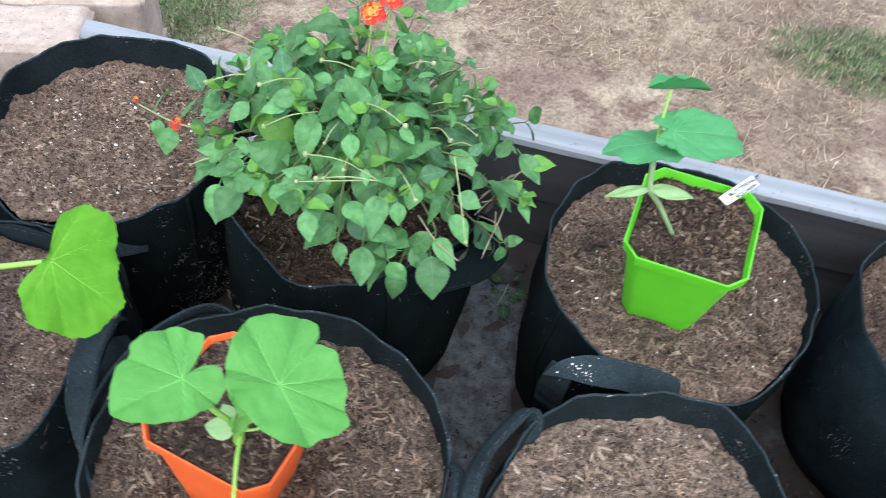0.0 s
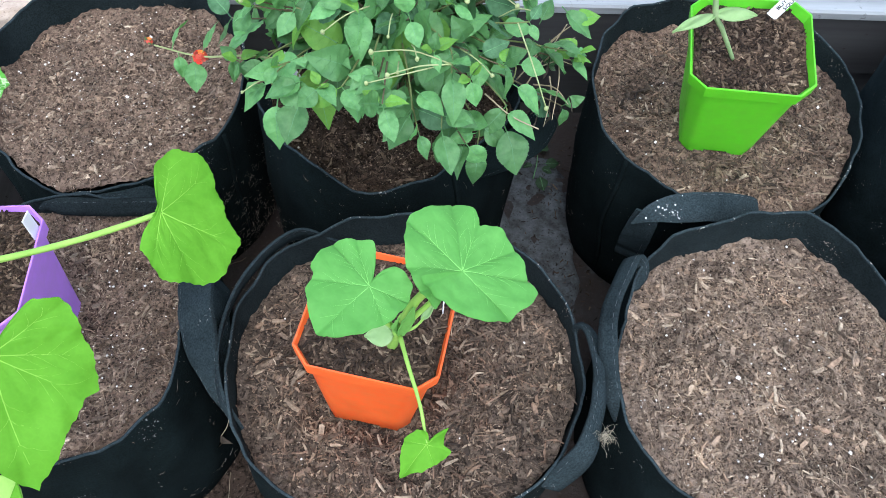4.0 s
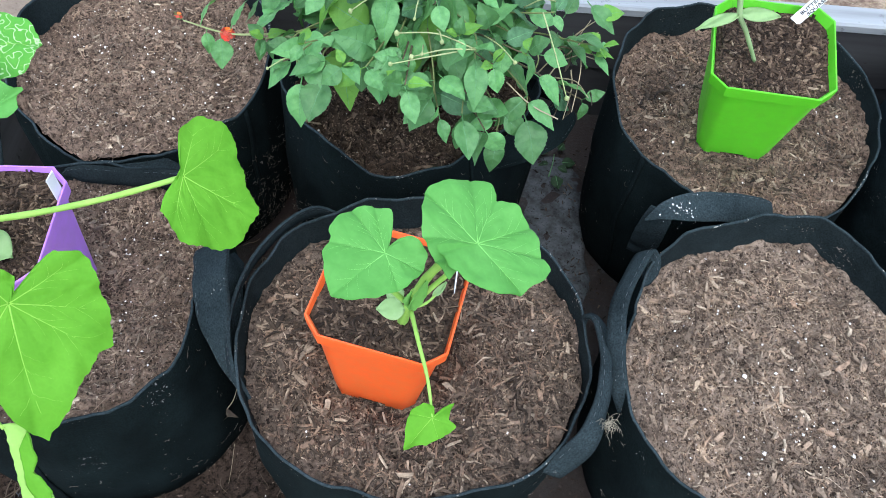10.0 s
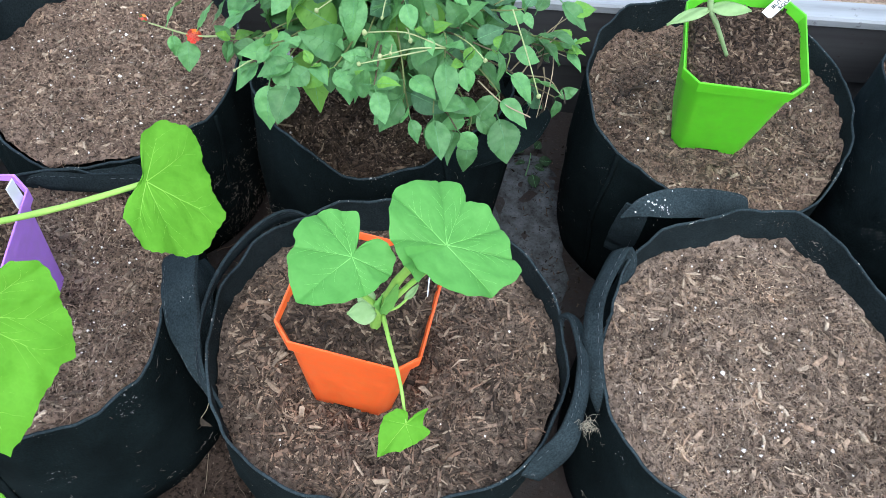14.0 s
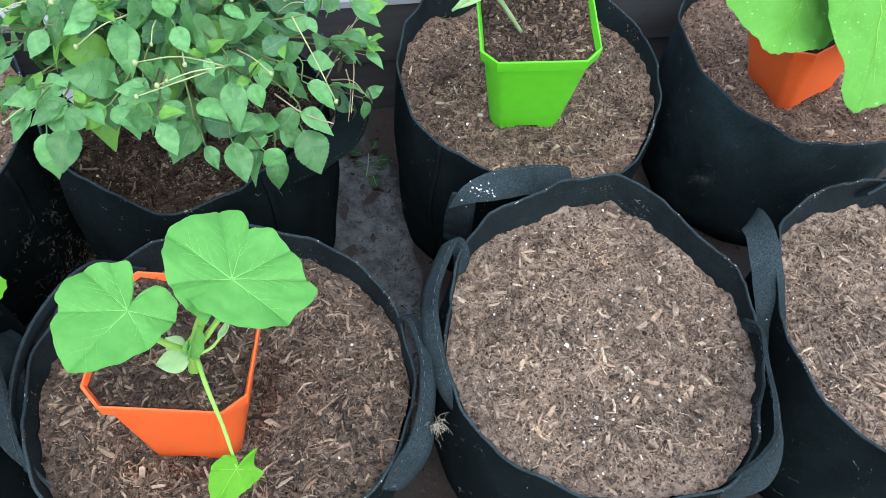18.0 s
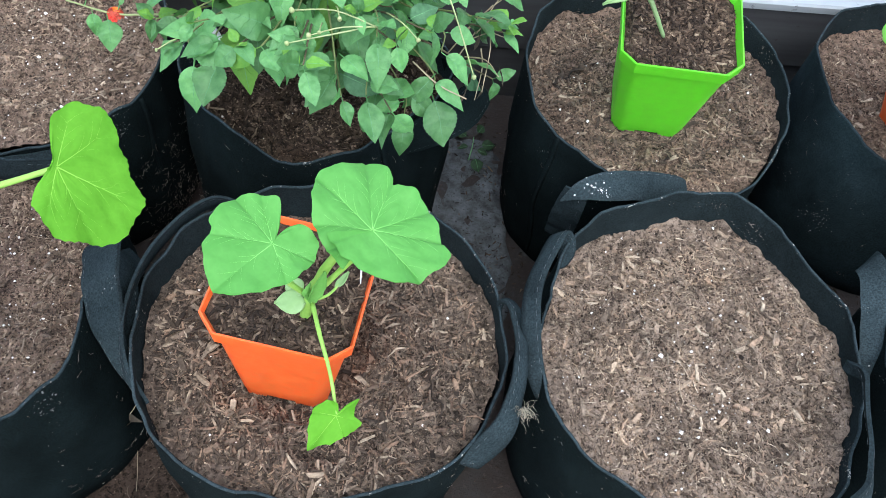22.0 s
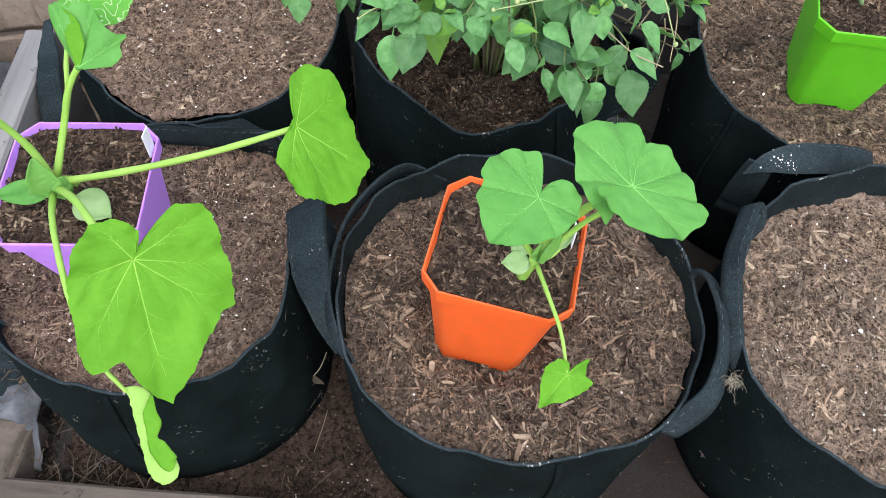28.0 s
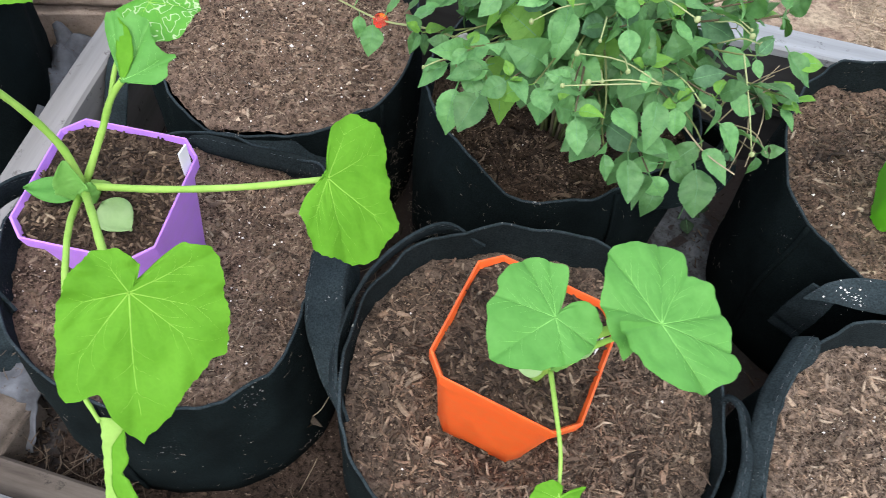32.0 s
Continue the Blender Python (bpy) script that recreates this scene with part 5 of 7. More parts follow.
broad_leaf(sq, (0.0594, -0.0663, 0.4291), (-0.552, -0.833, 0.029), (0.205, -0.102, 0.973),
           [(0, .0271), (16, .0292), (42, .0314), (75, .0371), (94, .0435), (112, .0486), (134, .0485), (151, .0499), (162, .048), (168, .0425), (171, .035), (176, .0375), (182, .0379), (194, .0408), (215, .0401), (233, .0413), (246, .0436), (254, .0486), (277, .0432), (291, .0409), (311, .0365), (332, .0309)],
           (105, 62, 147, 168, 213, 244, 287, 30), M_SQUASH, 0.10, 0.1, sinus=(4, 34, 0.011), teeth=0.01, angular=0.1, label="round mid-green leaf with a creased lobe")
stalk(sq, [HUB + Vector((0, 0, 0.004)), (0.006, -0.053, 0.362), (0.0, -0.062, 0.402), (0.002, -0.0722, 0.431)], 0.0028, 0.002)
stalk(sq, [(0.022, -0.048, 0.34), (0.032, -0.047, 0.366), (0.046, -0.055, 0.402), (0.0583, -0.0676, 0.4275)], 0.0044, 0.003)
stalk(sq, [(0.021, -0.049, 0.334), (0.034, -0.047, 0.35), (0.05, -0.046, 0.372), (0.064, -0.05, 0.392)], 0.003, 0.002)
stalk(sq, [HUB + Vector((0.002, -0.003, -0.002)), (0.0245, -0.075, 0.3265), (0.03, -0.103, 0.321), (0.0325, -0.126, 0.307)], 0.0022, 0.0013)
broad_leaf(sq, (0.0323, -0.1262, 0.3053), (-0.69, -0.62, -0.37), (-0.05, -0.42, 0.9),
           [(0, .0295), (6, .0255), (25, .0205), (69, .0155), (112, .012), (150, .008), (175, .003), (186, .0085), (194, .0195), (205, .014), (232, .012), (247, .018), (283, .0148), (333, .0188), (352, .0225)],
           (0, 60, 196, 247, 300), M_SQUASH_Y, 0.06, 0.1, 0.12, label="small young leaf hanging on a long stalk", rings=8, seg=120)
oval_leaf(sq, HUB + Vector((-0.003, -0.002, 0.0)), (-0.93, -0.12, 0.3), (0.15, -0.45, 0.88), 0.021, 0.017, M_COTYL, 0.12, label="pale green seed leaf")
oval_leaf(sq, HUB + Vector((-0.005, 0.002, 0.004)), (-0.7, 0.6, 0.5), (-0.2, -0.5, 0.84), 0.015, 0.014, M_COTYL, 0.2, label="pale green seed leaf")
stalk(sq, [HUB + Vector((0.003, 0, -0.002)), HUB + Vector((0.013, 0.002, 0.0)), HUB + Vector((0.022, 0.008, 0.004))], 0.0014, 0.0012)
oval_leaf(sq, HUB + Vector((0.019, 0.006, 0.003)), (0.75, 0.55, 0.35), (-0.3, -0.3, 0.9), 0.014, 0.005, M_COTYL, -0.3, fold=0.7, label="pale curled seed leaf")
# crumpled new leaf along the thick stalk
twisted_leaf(sq, [HUB + Vector((0.002, -0.007, 0.006)), HUB + Vector((0.004, -0.008, 0.018)), HUB + Vector((0.008, -0.007, 0.03)), HUB + Vector((0.012, -0.006, 0.042))], [(1, 0.1, -0.3), (0.9, 0.4, -0.3), (0.9, 0.2, -0.4), (0.8, 0.3, -0.3)], [0.003, 0.011, 0.009, 0.002], 0.7, M_YOUNG, "downy young leaf folded along its stalk")
twisted_leaf(sq, [HUB + Vector((0.000, -0.006, 0.008)), HUB + Vector((-0.001, -0.006, 0.018)), HUB + Vector((0.002, -0.005, 0.028))], [(0.8, 0.3, 0.2), (0.8, 0.4, 0.1), (0.8, 0.2, 0.2)], [0.002, 0.007, 0.001], -0.7, M_YOUNG, "downy young leaf folded along its stalk")

# ---------------------------------------------------------------- squash plant in the purple pot
sp = plant_thing("squash_plant", "leggy squash plant with big bright green leaves", "squash plant", "squash plants")
PH = Vector((-0.326, 0.043, 0.325))
stalk(sp, [(-0.322, 0.066, 0.28), (-0.322, 0.06, 0.305), PH], 0.0045, 0.005, "stem")
broad_leaf(sp, (-0.1446, 0.0404, 0.3774), (0.805, -0.035, -0.592), (0.56, -0.288, 0.777),
           [(0, .0609), (15, .0623), (34, .0647), (53, .0571), (76, .0506), (86, .0415), (103, .0319), (114, .0198), (127, .009), (180, .004), (234, .008), (242, .0205), (248, .035), (267, .0529), (286, .0565), (300, .0547), (316, .0476), (345, .0501)],
           (8, 50, 85, 266, 303), M_SQUASH_Y, 0.05, 0.03, angular=0.75, teeth=0.035, label="bright green angular leaf")
broad_leaf(sp, (-0.239, -0.0667, 0.381), (0.164, -0.696, -0.699), (0.455, -0.575, 0.68),
           [(0, .0968), (6, .0873), (14, .0749), (20, .063), (24, .0652), (33, .074), (40, .0666), (60, .0479), (84, .0387), (117, .0342), (144, .0313), (172, .0268), (205, .0178), (216, .0085), (222, .0125), (226, .028), (230, .041), (243, .0523), (255, .0542), (295, .0618), (311, .0703), (319, .0648), (333, .0671), (347, .0793)],
           (3, 42, 85, 150, 250, 290, 318), M_SQUASH_Y, 0.06, 0.035, angular=0.75, teeth=0.03, label="large bright green lobed leaf")
stalk(sp, [PH, (-0.265, 0.0375, 0.342), (-0.204, 0.037, 0.359), (-0.1446, 0.0404, 0.377)], 0.0034, 0.0026)
stalk(sp, [PH + Vector((0.003, -0.006, 0)), (-0.29, -0.005, 0.362), (-0.262, -0.045, 0.375), (-0.239, -0.0667, 0.381)], 0.0036, 0.0028)
stalk(sp, [PH + Vector((0, 0.004, 0)), (-0.312, 0.068, 0.36), (-0.3, 0.075, 0.388), (-0.288, 0.078, 0.405)], 0.0034, 0.0026)
stalk(sp, [PH, (-0.335, 0.05, 0.36), (-0.35, 0.045, 0.405), (-0.366, 0.035, 0.44)], 0.0036, 0.0028)
stalk(sp, [PH + Vector((-0.002, -0.006, -0.004)), (-0.312, -0.01, 0.34), (-0.288, -0.075, 0.336), (-0.267, -0.11, 0.325), (-0.26, -0.118, 0.321), (-0.2535, -0.1245, 0.3165)], 0.003, 0.0015)
# the folded leaf hanging below the large one
twisted_leaf(sp, [(-0.2545, -0.1225, 0.318), (-0.246, -0.127, 0.313), (-0.2435, -0.1385, 0.3), (-0.244, -0.146, 0.291), (-0.2405, -0.1535, 0.283), (-0.237, -0.1615, 0.274), (-0.2375, -0.1665, 0.269), (-0.2385, -0.169, 0.266)],
             [(0.95, -0.32, 0), (0.89, 0.45, 0), (1, -0.07, 0), (0.98, 0.2, 0), (0.98, 0.2, 0), (0.99, 0.15, 0), (1, 0.09, 0), (1, 0, 0)],
             [0.0032, 0.0134, 0.015, 0.0105, 0.0153, 0.0202, 0.014, 0.003], -0.1, M_SQUASH_PALE, "pale underside of a folded hanging leaf")
twisted_leaf(sp, [(-0.2376, -0.1272, 0.3166), (-0.2401, -0.1351, 0.3076), (-0.2391, -0.1406, 0.3017), (-0.2406, -0.147, 0.2937), (-0.2387, -0.151, 0.2897), (-0.2347, -0.1565, 0.2837), (-0.2317, -0.16, 0.2797), (-0.2287, -0.1614, 0.2787)],
             [(1, 0, 0), (1, 0, 0), (1, 0.1, 0), (1, 0, 0), (1, 0, 0), (1, -0.08, 0), (0.99, -0.15, 0), (0.99, -0.14, 0)],
             [0.001, 0.0085, 0.0105, 0.0055, 0.0109, 0.0135, 0.0135, 0.006], 0.12, M_SQUASH_Y, "green half of a folded hanging leaf")
# young folded leaves
broad_leaf(sp, (-0.2877, 0.0769, 0.4038), (0.109, 0.89, 0.444), (0.05, -0.451, 0.891),
           [(0, .043), (8, .0426), (22, .034), (35, .0317), (46, .033), (50, .0411), (54, .033), (71, .0293), (86, .0223), (100, .006), (180, .002), (315, .006), (325, .031), (331, .0453), (342, .0442), (348, .0385), (354, .045)],
           (8, 50, 335), M_SQUASH, 0.0, 0.16, angular=0.8, teeth=0.05, label="young green leaf still partly folded", rings=9, seg=140)
twisted_leaf(sp, [(-0.288, 0.077, 0.406), (-0.2875, 0.087, 0.416), (-0.291, 0.1, 0.424), (-0.296, 0.107, 0.43)], [(1, 0, 0.1), (1, 0.1, 0), (0.8, -0.3, 0.2), (0.6, -0.4, 0.3)], [0.003, 0.011, 0.012, 0.004], 0.05, M_SQUASH_Y, "pale folded half of a young leaf")
broad_leaf(sp, (-0.288, 0.139, 0.418), (0.8, 0.2, -0.1), (0.0, -0.2, 0.97),
           [(0, .034), (50, .034), (100, .036), (150, .028), (180, .008), (210, .028), (270, .034), (320, .034)],
           (0, 55, 110, 250, 305), M_SQUASH_MINED, 0.08, 0.06, label="round green leaf marked by pale leaf-miner trails", rings=9, seg=90)
stalk(sp, [(-0.303, 0.073, 0.38), (-0.302, 0.105, 0.4), (-0.288, 0.139, 0.417)], 0.0022, 0.0018)
broad_leaf(sp, (-0.366, 0.035, 0.441), (-0.75, -0.4, -0.1), (-0.1, -0.2, 0.97),
           [(0, .055), (40, .05), (90, .042), (150, .022), (180, .006), (210, .022), (270, .038), (320, .05)],
           (0, 45, 90, 270, 315), M_SQUASH_Y, 0.15, 0.05, label="bright green lobed leaf", rings=9, seg=90)
oval_leaf(sp, PH + Vector((-0.004, -0.002, -0.006)), (-0.98, -0.05, 0.0), (0.0, -0.3, 0.95), 0.042, 0.02, M_SQUASH, 0.05, label="smooth green seed leaf")
oval_leaf(sp, PH + Vector((0.012, -0.006, -0.010)), (0.8, -0.5, -0.1), (0.1, -0.25, 0.95), 0.031, 0.028, M_COTYL, 0.1, label="pale mottled seed leaf")
twisted_leaf(sp, [PH + Vector((0.002, -0.008, -0.004)), PH + Vector((-0.002, -0.009, 0.008)), PH + Vector((-0.004, -0.007, 0.018)), PH + Vector((-0.004, -0.003, 0.03))], [(1, 0.1, 0), (1, 0.2, 0.1), (0.9, 0.3, 0), (0.8, 0.5, 0)], [0.012, 0.024, 0.017, 0.003], 0.5, M_YOUNG, "downy young leaf unfolding at the stem top")
twisted_leaf(sp, [PH + Vector((0.004, -0.009, -0.008)), PH + Vector((0.008, -0.008, 0.002)), PH + Vector((0.009, -0.005, 0.012))], [(1, 0.2, -0.2), (0.8, 0.4, -0.3), (0.7, 0.5, -0.2)], [0.01, 0.016, 0.003], -0.5, M_YOUNG, "downy young leaf unfolding at the stem top")
twisted_leaf(sp, [PH + Vector((-0.005, -0.006, -0.006)), PH + Vector((-0.012, -0.004, 0.004)), PH + Vector((-0.014, 0.0, 0.013))], [(0.6, -0.6, 0.3), (0.6, -0.5, 0.4), (0.5, -0.6, 0.3)], [0.008, 0.014, 0.002], 0.4, M_YOUNG, "downy young leaf unfolding at the stem top")

# ---------------------------------------------------------------- seedling in the green pot
sg = plant_thing("squash_seedling", "green squash seedling with a crooked stem", "seedling", "squash plants")
GH = Vector((0.316, 0.19, 0.405))
stalk(sg, [(0.3585, 0.203, 0.341), (0.345, 0.199, 0.362), (0.330, 0.195, 0.385), GH, (0.312, 0.2, 0.43)], 0.0019, 0.0027, "stem", M_STEM_PALE)
broad_leaf(sg, (0.308, 0.2045, 0.44), (-0.95, -0.25, -0.1), (0.0, 0.22, 0.97),
           [(0, .043), (40, .034), (90, .026), (150, .03), (180, .01), (210, .03), (255, .032), (320, .036)],
           (0, 50, 100, 250, 310), M_SEEDLING, 0.12, 0.05, label="round green leaf")
broad_leaf(sg, (0.320, 0.2051, 0.4558), (0.987, 0.162, -0.002), (0.1, -0.25, 0.95),
           [(0, .06), (20, .06), (50, .036), (90, .022), (150, .02), (180, .006), (210, .02), (270, .02), (320, .034), (345, .056)],
           (0, 40, 90, 270, 320), M_SEEDLING, 0.10, 0.05, label="round green leaf")
broad_leaf(sg, (0.312, 0.225, 0.482), (0.85, 0.25, 0.05), (-0.1, 0.5, 0.85),
           [(0, .035), (50, .014), (100, .012), (180, .02), (250, .014), (310, .015)],
           (0, 60, 300), M_SEEDLING, 0.1, 0.05, 0.8, label="young folded leaf", rings=7, seg=70)
stalk(sg, [(0.312, 0.2, 0.428), (0.31, 0.202, 0.434), (0.308, 0.2045, 0.44)], 0.003, 0.002)
stalk(sg, [(0.312, 0.2, 0.43), (0.316, 0.203, 0.445), (0.320, 0.2051, 0.455)], 0.003, 0.002)
stalk(sg, [(0.312, 0.2, 0.43), (0.311, 0.215, 0.46), (0.312, 0.225, 0.482)], 0.002, 0.0014)
oval_leaf(sg, GH, (-0.95, -0.2, -0.15), (0.0, -0.4, 0.9), 0.038, 0.010, M_COTYL, 0.2)
oval_leaf(sg, GH, (0.93, -0.1, 0.1), (0.0, -0.5, 0.85), 0.038, 0.013, M_COTYL, 0.25)

# ---------------------------------------------------------------- squash plant in the second orange pot
sf = plant_thing("squash_plant", "squash plant with broad pale-speckled leaves over its pot", "squash plant", "squash plants")
stalk(sf, [FP + Vector((-0.05, 0, 0.09)), FP + Vector((-0.04, 0.012, 0.12)), FP + Vector((-0.01, 0.03, 0.135))], 0.0045, 0.004, "stem")
broad_leaf(sf, (0.6307, 0.158, 0.3935), (-0.65, -0.659, -0.379), (0.0, -0.498, 0.867),
           [(10, .103), (32, .1), (45, .096), (90, .075), (150, .05), (180, .012), (210, .046), (270, .056), (312, .064), (337, .08)],
           (0, 40, 80, 280, 320), M_SQUASH_DOT, 0.05, 0.05, label="broad green leaf speckled with pale dots")
broad_leaf(sf, (0.6809, 0.1269, 0.4008), (-0.476, -0.785, -0.397), (0.099, -0.496, 0.863),
           [(9, .145), (21, .107), (35, .094), (80, .07), (150, .05), (180, .012), (210, .055), (270, .09), (320, .115), (349, .124)],
           (0, 40, 80, 280, 320), M_SQUASH_DOT, 0.04, 0.05, label="broad green leaf speckled with pale dots")
stalk(sf, [FP + Vector((-0.01, 0.03, 0.135)), (0.69, 0.2, 0.385), (0.6307, 0.158, 0.393)], 0.003, 0.0025)
stalk(sf, [FP + Vector((-0.01, 0.03, 0.135)), (0.71, 0.17, 0.395), (0.6809, 0.1269, 0.4)], 0.003, 0.0025)

# ---------------------------------------------------------------- lantana bush
lt = plant_thing("lantana_bush", "leafy lantana bush with small red and orange flowers", "bush")


def lantana_leaf_mesh(name, material, seed):
    """An ovate toothed leaf, one unit long, on its short petiole; quilted between the side veins."""
    r = random.Random(seed)
    curl, fold, twist = r.uniform(-0.1, 0.62), r.uniform(0.02, 0.5), r.uniform(-0.7, 0.7)
    width = r.uniform(0.5, 0.68)
    NL, NW = 26, 5
    verts, faces = [], []
    P = 0.16
    for i in range(NL + 1):
        u = i / NL
        w = width / 2 * (math.sin(math.pi * u ** 0.78) ** 0.85 * (1 - 0.25 * u ** 4) if 0 < u < 1 else 0.0)
        w = max(w, 0.008) * (1 + (0.025 if i % 2 else -0.025))
        for j in range(-NW, NW + 1):
            k = j / NW
            x = w * k
            z = fold * abs(x) - curl * u * u + twist * x * u - 0.12 * w * k * k + 0.06 * noise.noise(Vector((x * 4, u * 3.5, seed * 1.7)))
            z += 0.015 * math.sin(u * 38 - abs(k) * 6) * abs(k) * (1 - abs(k) * 0.5) * min(1.0, 4 * u, 4 * (1 - u))
            verts.append((x, P + u * (1 - P), z))
    W = 2 * NW + 1
    for i in range(NL):
        for j in range(W - 1):
            faces.append((i * W + j, i * W + j + 1, (i + 1) * W + j + 1, (i + 1) * W + j))
    # petiole
    o = len(verts)
    for y, z in ((0, -0.01), (P + 0.1, 0.0)):
        for a in range(4):
            verts.append((0.016 * math.cos(a * math.pi / 2), y, z + 0.016 * math.sin(a * math.pi / 2)))
    for a in range(4):
        faces.append((o + a, o + (a + 1) % 4, o + 4 + (a + 1) % 4, o + 4 + a))
    # midrib and side veins, slightly proud strips
    ribs = len(faces)

    def top(u, k):
        i = min(NL, max(0, round(u * NL)))
        j = min(NW, max(-NW, round(k * NW)))
        return Vector(verts[i * W + j + NW])

    def strip(p, q, w0, w1):
        d = (q - p).normalized()
        sd = d.cross(Vector((0, 0, 1))).normalized()
        o2 = len(verts)
        up = Vector((0, 0, 0.006))
        for c, w in ((p, w0), (q, w1)):
            verts.append((c - sd * w + up)[:])
            verts.append((c + sd * w + up)[:])
        faces.append((o2, o2 + 1, o2 + 3, o2 + 2))

    for i in range(NL - 1):
        strip(top(i / NL, 0), top((i + 1) / NL, 0), 0.011 * (1 - i / NL) + 0.002, 0.011 * (1 - (i + 1) / NL) + 0.002)
    mid = len(faces)
    for i in range(2, NL - 3, 4):
        for sgn in (1, -1):
            for a in range(NW - 1):
                strip(top((i + a * 0.75) / NL, sgn * a / NW), top((i + (a + 1) * 0.75) / NL, sgn * (a + 1) / NW), 0.005 - 0.0008 * a, 0.005 - 0.0008 * (a + 1))
    me = bpy.data.meshes.new(name)
    me.from_pydata(verts, [], faces)
    me.polygons.foreach_set("use_smooth", [True] * len(me.polygons))
    me.materials.append(material)
    me.materials.append(M_LANT_RIB if material is not M_DRYLEAF else M_DRYLEAF)
    for k in range(ribs, mid):
        me.polygons[k].material_index = 1
    me.update()
    return me


LEAVES = [lantana_leaf_mesh("lantana_leaf", M_LANT, k) for k in range(16)]
YOUNG = [lantana_leaf_mesh("young_leaf", M_LANT_YOUNG, 20 + k) for k in range(2)]
WORN = [lantana_leaf_mesh("worn_leaf", M_LANT_WORN, 30 + k) for k in range(2)]
DRY = [lantana_leaf_mesh("dry_leaf", M_DRYLEAF, 40 + k) for k in range(2)]


def put_leaf(me, at, tip, normal, size, parent=lt, name="leaf"):
    ob = new(name, me)
    ob.parent = parent
    ob.matrix_world = Matrix.Translation(at) @ tangent_frame(tip, normal).to_4x4() @ Matrix.Diagonal((size, size, size, 1))
    return ob


lr = random.Random(77)
ROOT = Vector((0.045, 0.31, 0.188))
count = 0
GOLD = math.pi * (3 - math.sqrt(5))
SHOOTS = 76
for k in range(SHOOTS):
    f = (k + 0.5) / SHOOTS
    az = k * GOLD + lr.uniform(-0.25, 0.25)
    # tips over a low dome, wider than high
    rr = math.sqrt(f) * 0.165 * lr.uniform(0.85, 1.12)
    hz = 0.43 - 0.135 * f ** 1.6 + lr.uniform(-0.02, 0.02)
    tipp = Vector((0.052 + math.cos(az) * rr * 1.06, 0.285 + math.sin(az) * rr * 0.98, hz))
    if tipp.y > 0.44:
        tipp.y = 0.44 - lr.uniform(0, 0.03)
    if tipp.y < 0.23 and -0.035 < tipp.x < 0.05:
        tipp.z = max(tipp.z, 0.365)
        tipp.y += 0.02
    mid = ROOT.lerp(tipp, 0.5) + Vector((math.cos(az), math.sin(az), 0)) * -0.01 + Vector((0, 0, 0.03 + 0.03 * f))
    base = ROOT + Vector((math.cos(az), math.sin(az), 0)) * lr.uniform(0.0, 0.025)
    pts = curve_points([base, mid, tipp], 12)
    bm = bmesh.new()
    tube(bm, pts, [0.0019 - 0.0012 * i / 12 for i in range(13)], 5)
    part("stem", bm, M_WOODY if k % 3 else M_LANT_STEM, lt)
    nodes = 4 if f < 0.8 else 3
    for i in range(nodes):
        u = 1.0 - i * (0.17 if f < 0.6 else 0.2)
        p = pts[max(1, round(u * 12))]
        d = (pts[min(12, round(u * 12))] - pts[max(0, round(u * 12) - 1)]).normalized()
        side = d.cross(Vector((math.sin(az * 3 + i * 1.57), math.cos(az * 3 + i * 1.57), 0.4))).normalized()
        size = (0.024 + 0.021 * min(i, 2) / 2) * lr.uniform(0.6, 1.4)
        for s in (1, -1):
            if count >= 780:
                break
            out = Vector((math.cos(az), math.sin(az), 0)) * (0.35 + 0.5 * f)
            t = side * s + d * 0.35 + out * 0.6 + Vector((0, 0, -0.08 - 0.45 * f * lr.random()))
            nrm = Vector((0, -0.2, 1)) + out * 0.55 + Vector((lr.gauss(0, 0.48), lr.gauss(0, 0.48), 0))
            pick = lr.random()
            me = lr.choice(WORN) if pick > 0.92 else lr.choice(YOUNG) if pick < 0.05 else lr.choice(LEAVES)
            put_leaf(me, p, t, nrm, size)
            count += 1
    # two small bright leaves at the shoot's end
    if k % 2 == 0:
        for s in (1, -1):
            put_leaf(lr.choice(YOUNG), tipp, Vector((math.cos(az * 2) * s, math.sin(az * 2) * s, 0.7)), (0, -0.2, 1), lr.uniform(0.014, 0.022))

for at, tip, size, kind in (((0.205, 0.27, 0.36), (0.6, -0.5, -0.5), 0.042, LEAVES), ((0.215, 0.262, 0.345), (0.7, 0.1, 0.3), 0.03, YOUNG), ((0.205, 0.25, 0.325), (0.7, -0.4, 0.1), 0.026, LEAVES), ((0.195, 0.26, 0.33), (0.2, -0.4, -0.8), 0.032, WORN), ((0.185, 0.27, 0.34), (0.4, 0.5, 0.4), 0.03, LEAVES), ((0.178, 0.255, 0.335), (-0.2, -0.6, 0.2), 0.03, LEAVES)):
    put_leaf(lr.choice(kind), at, tip, (0.1, -0.35, 0.9), size)
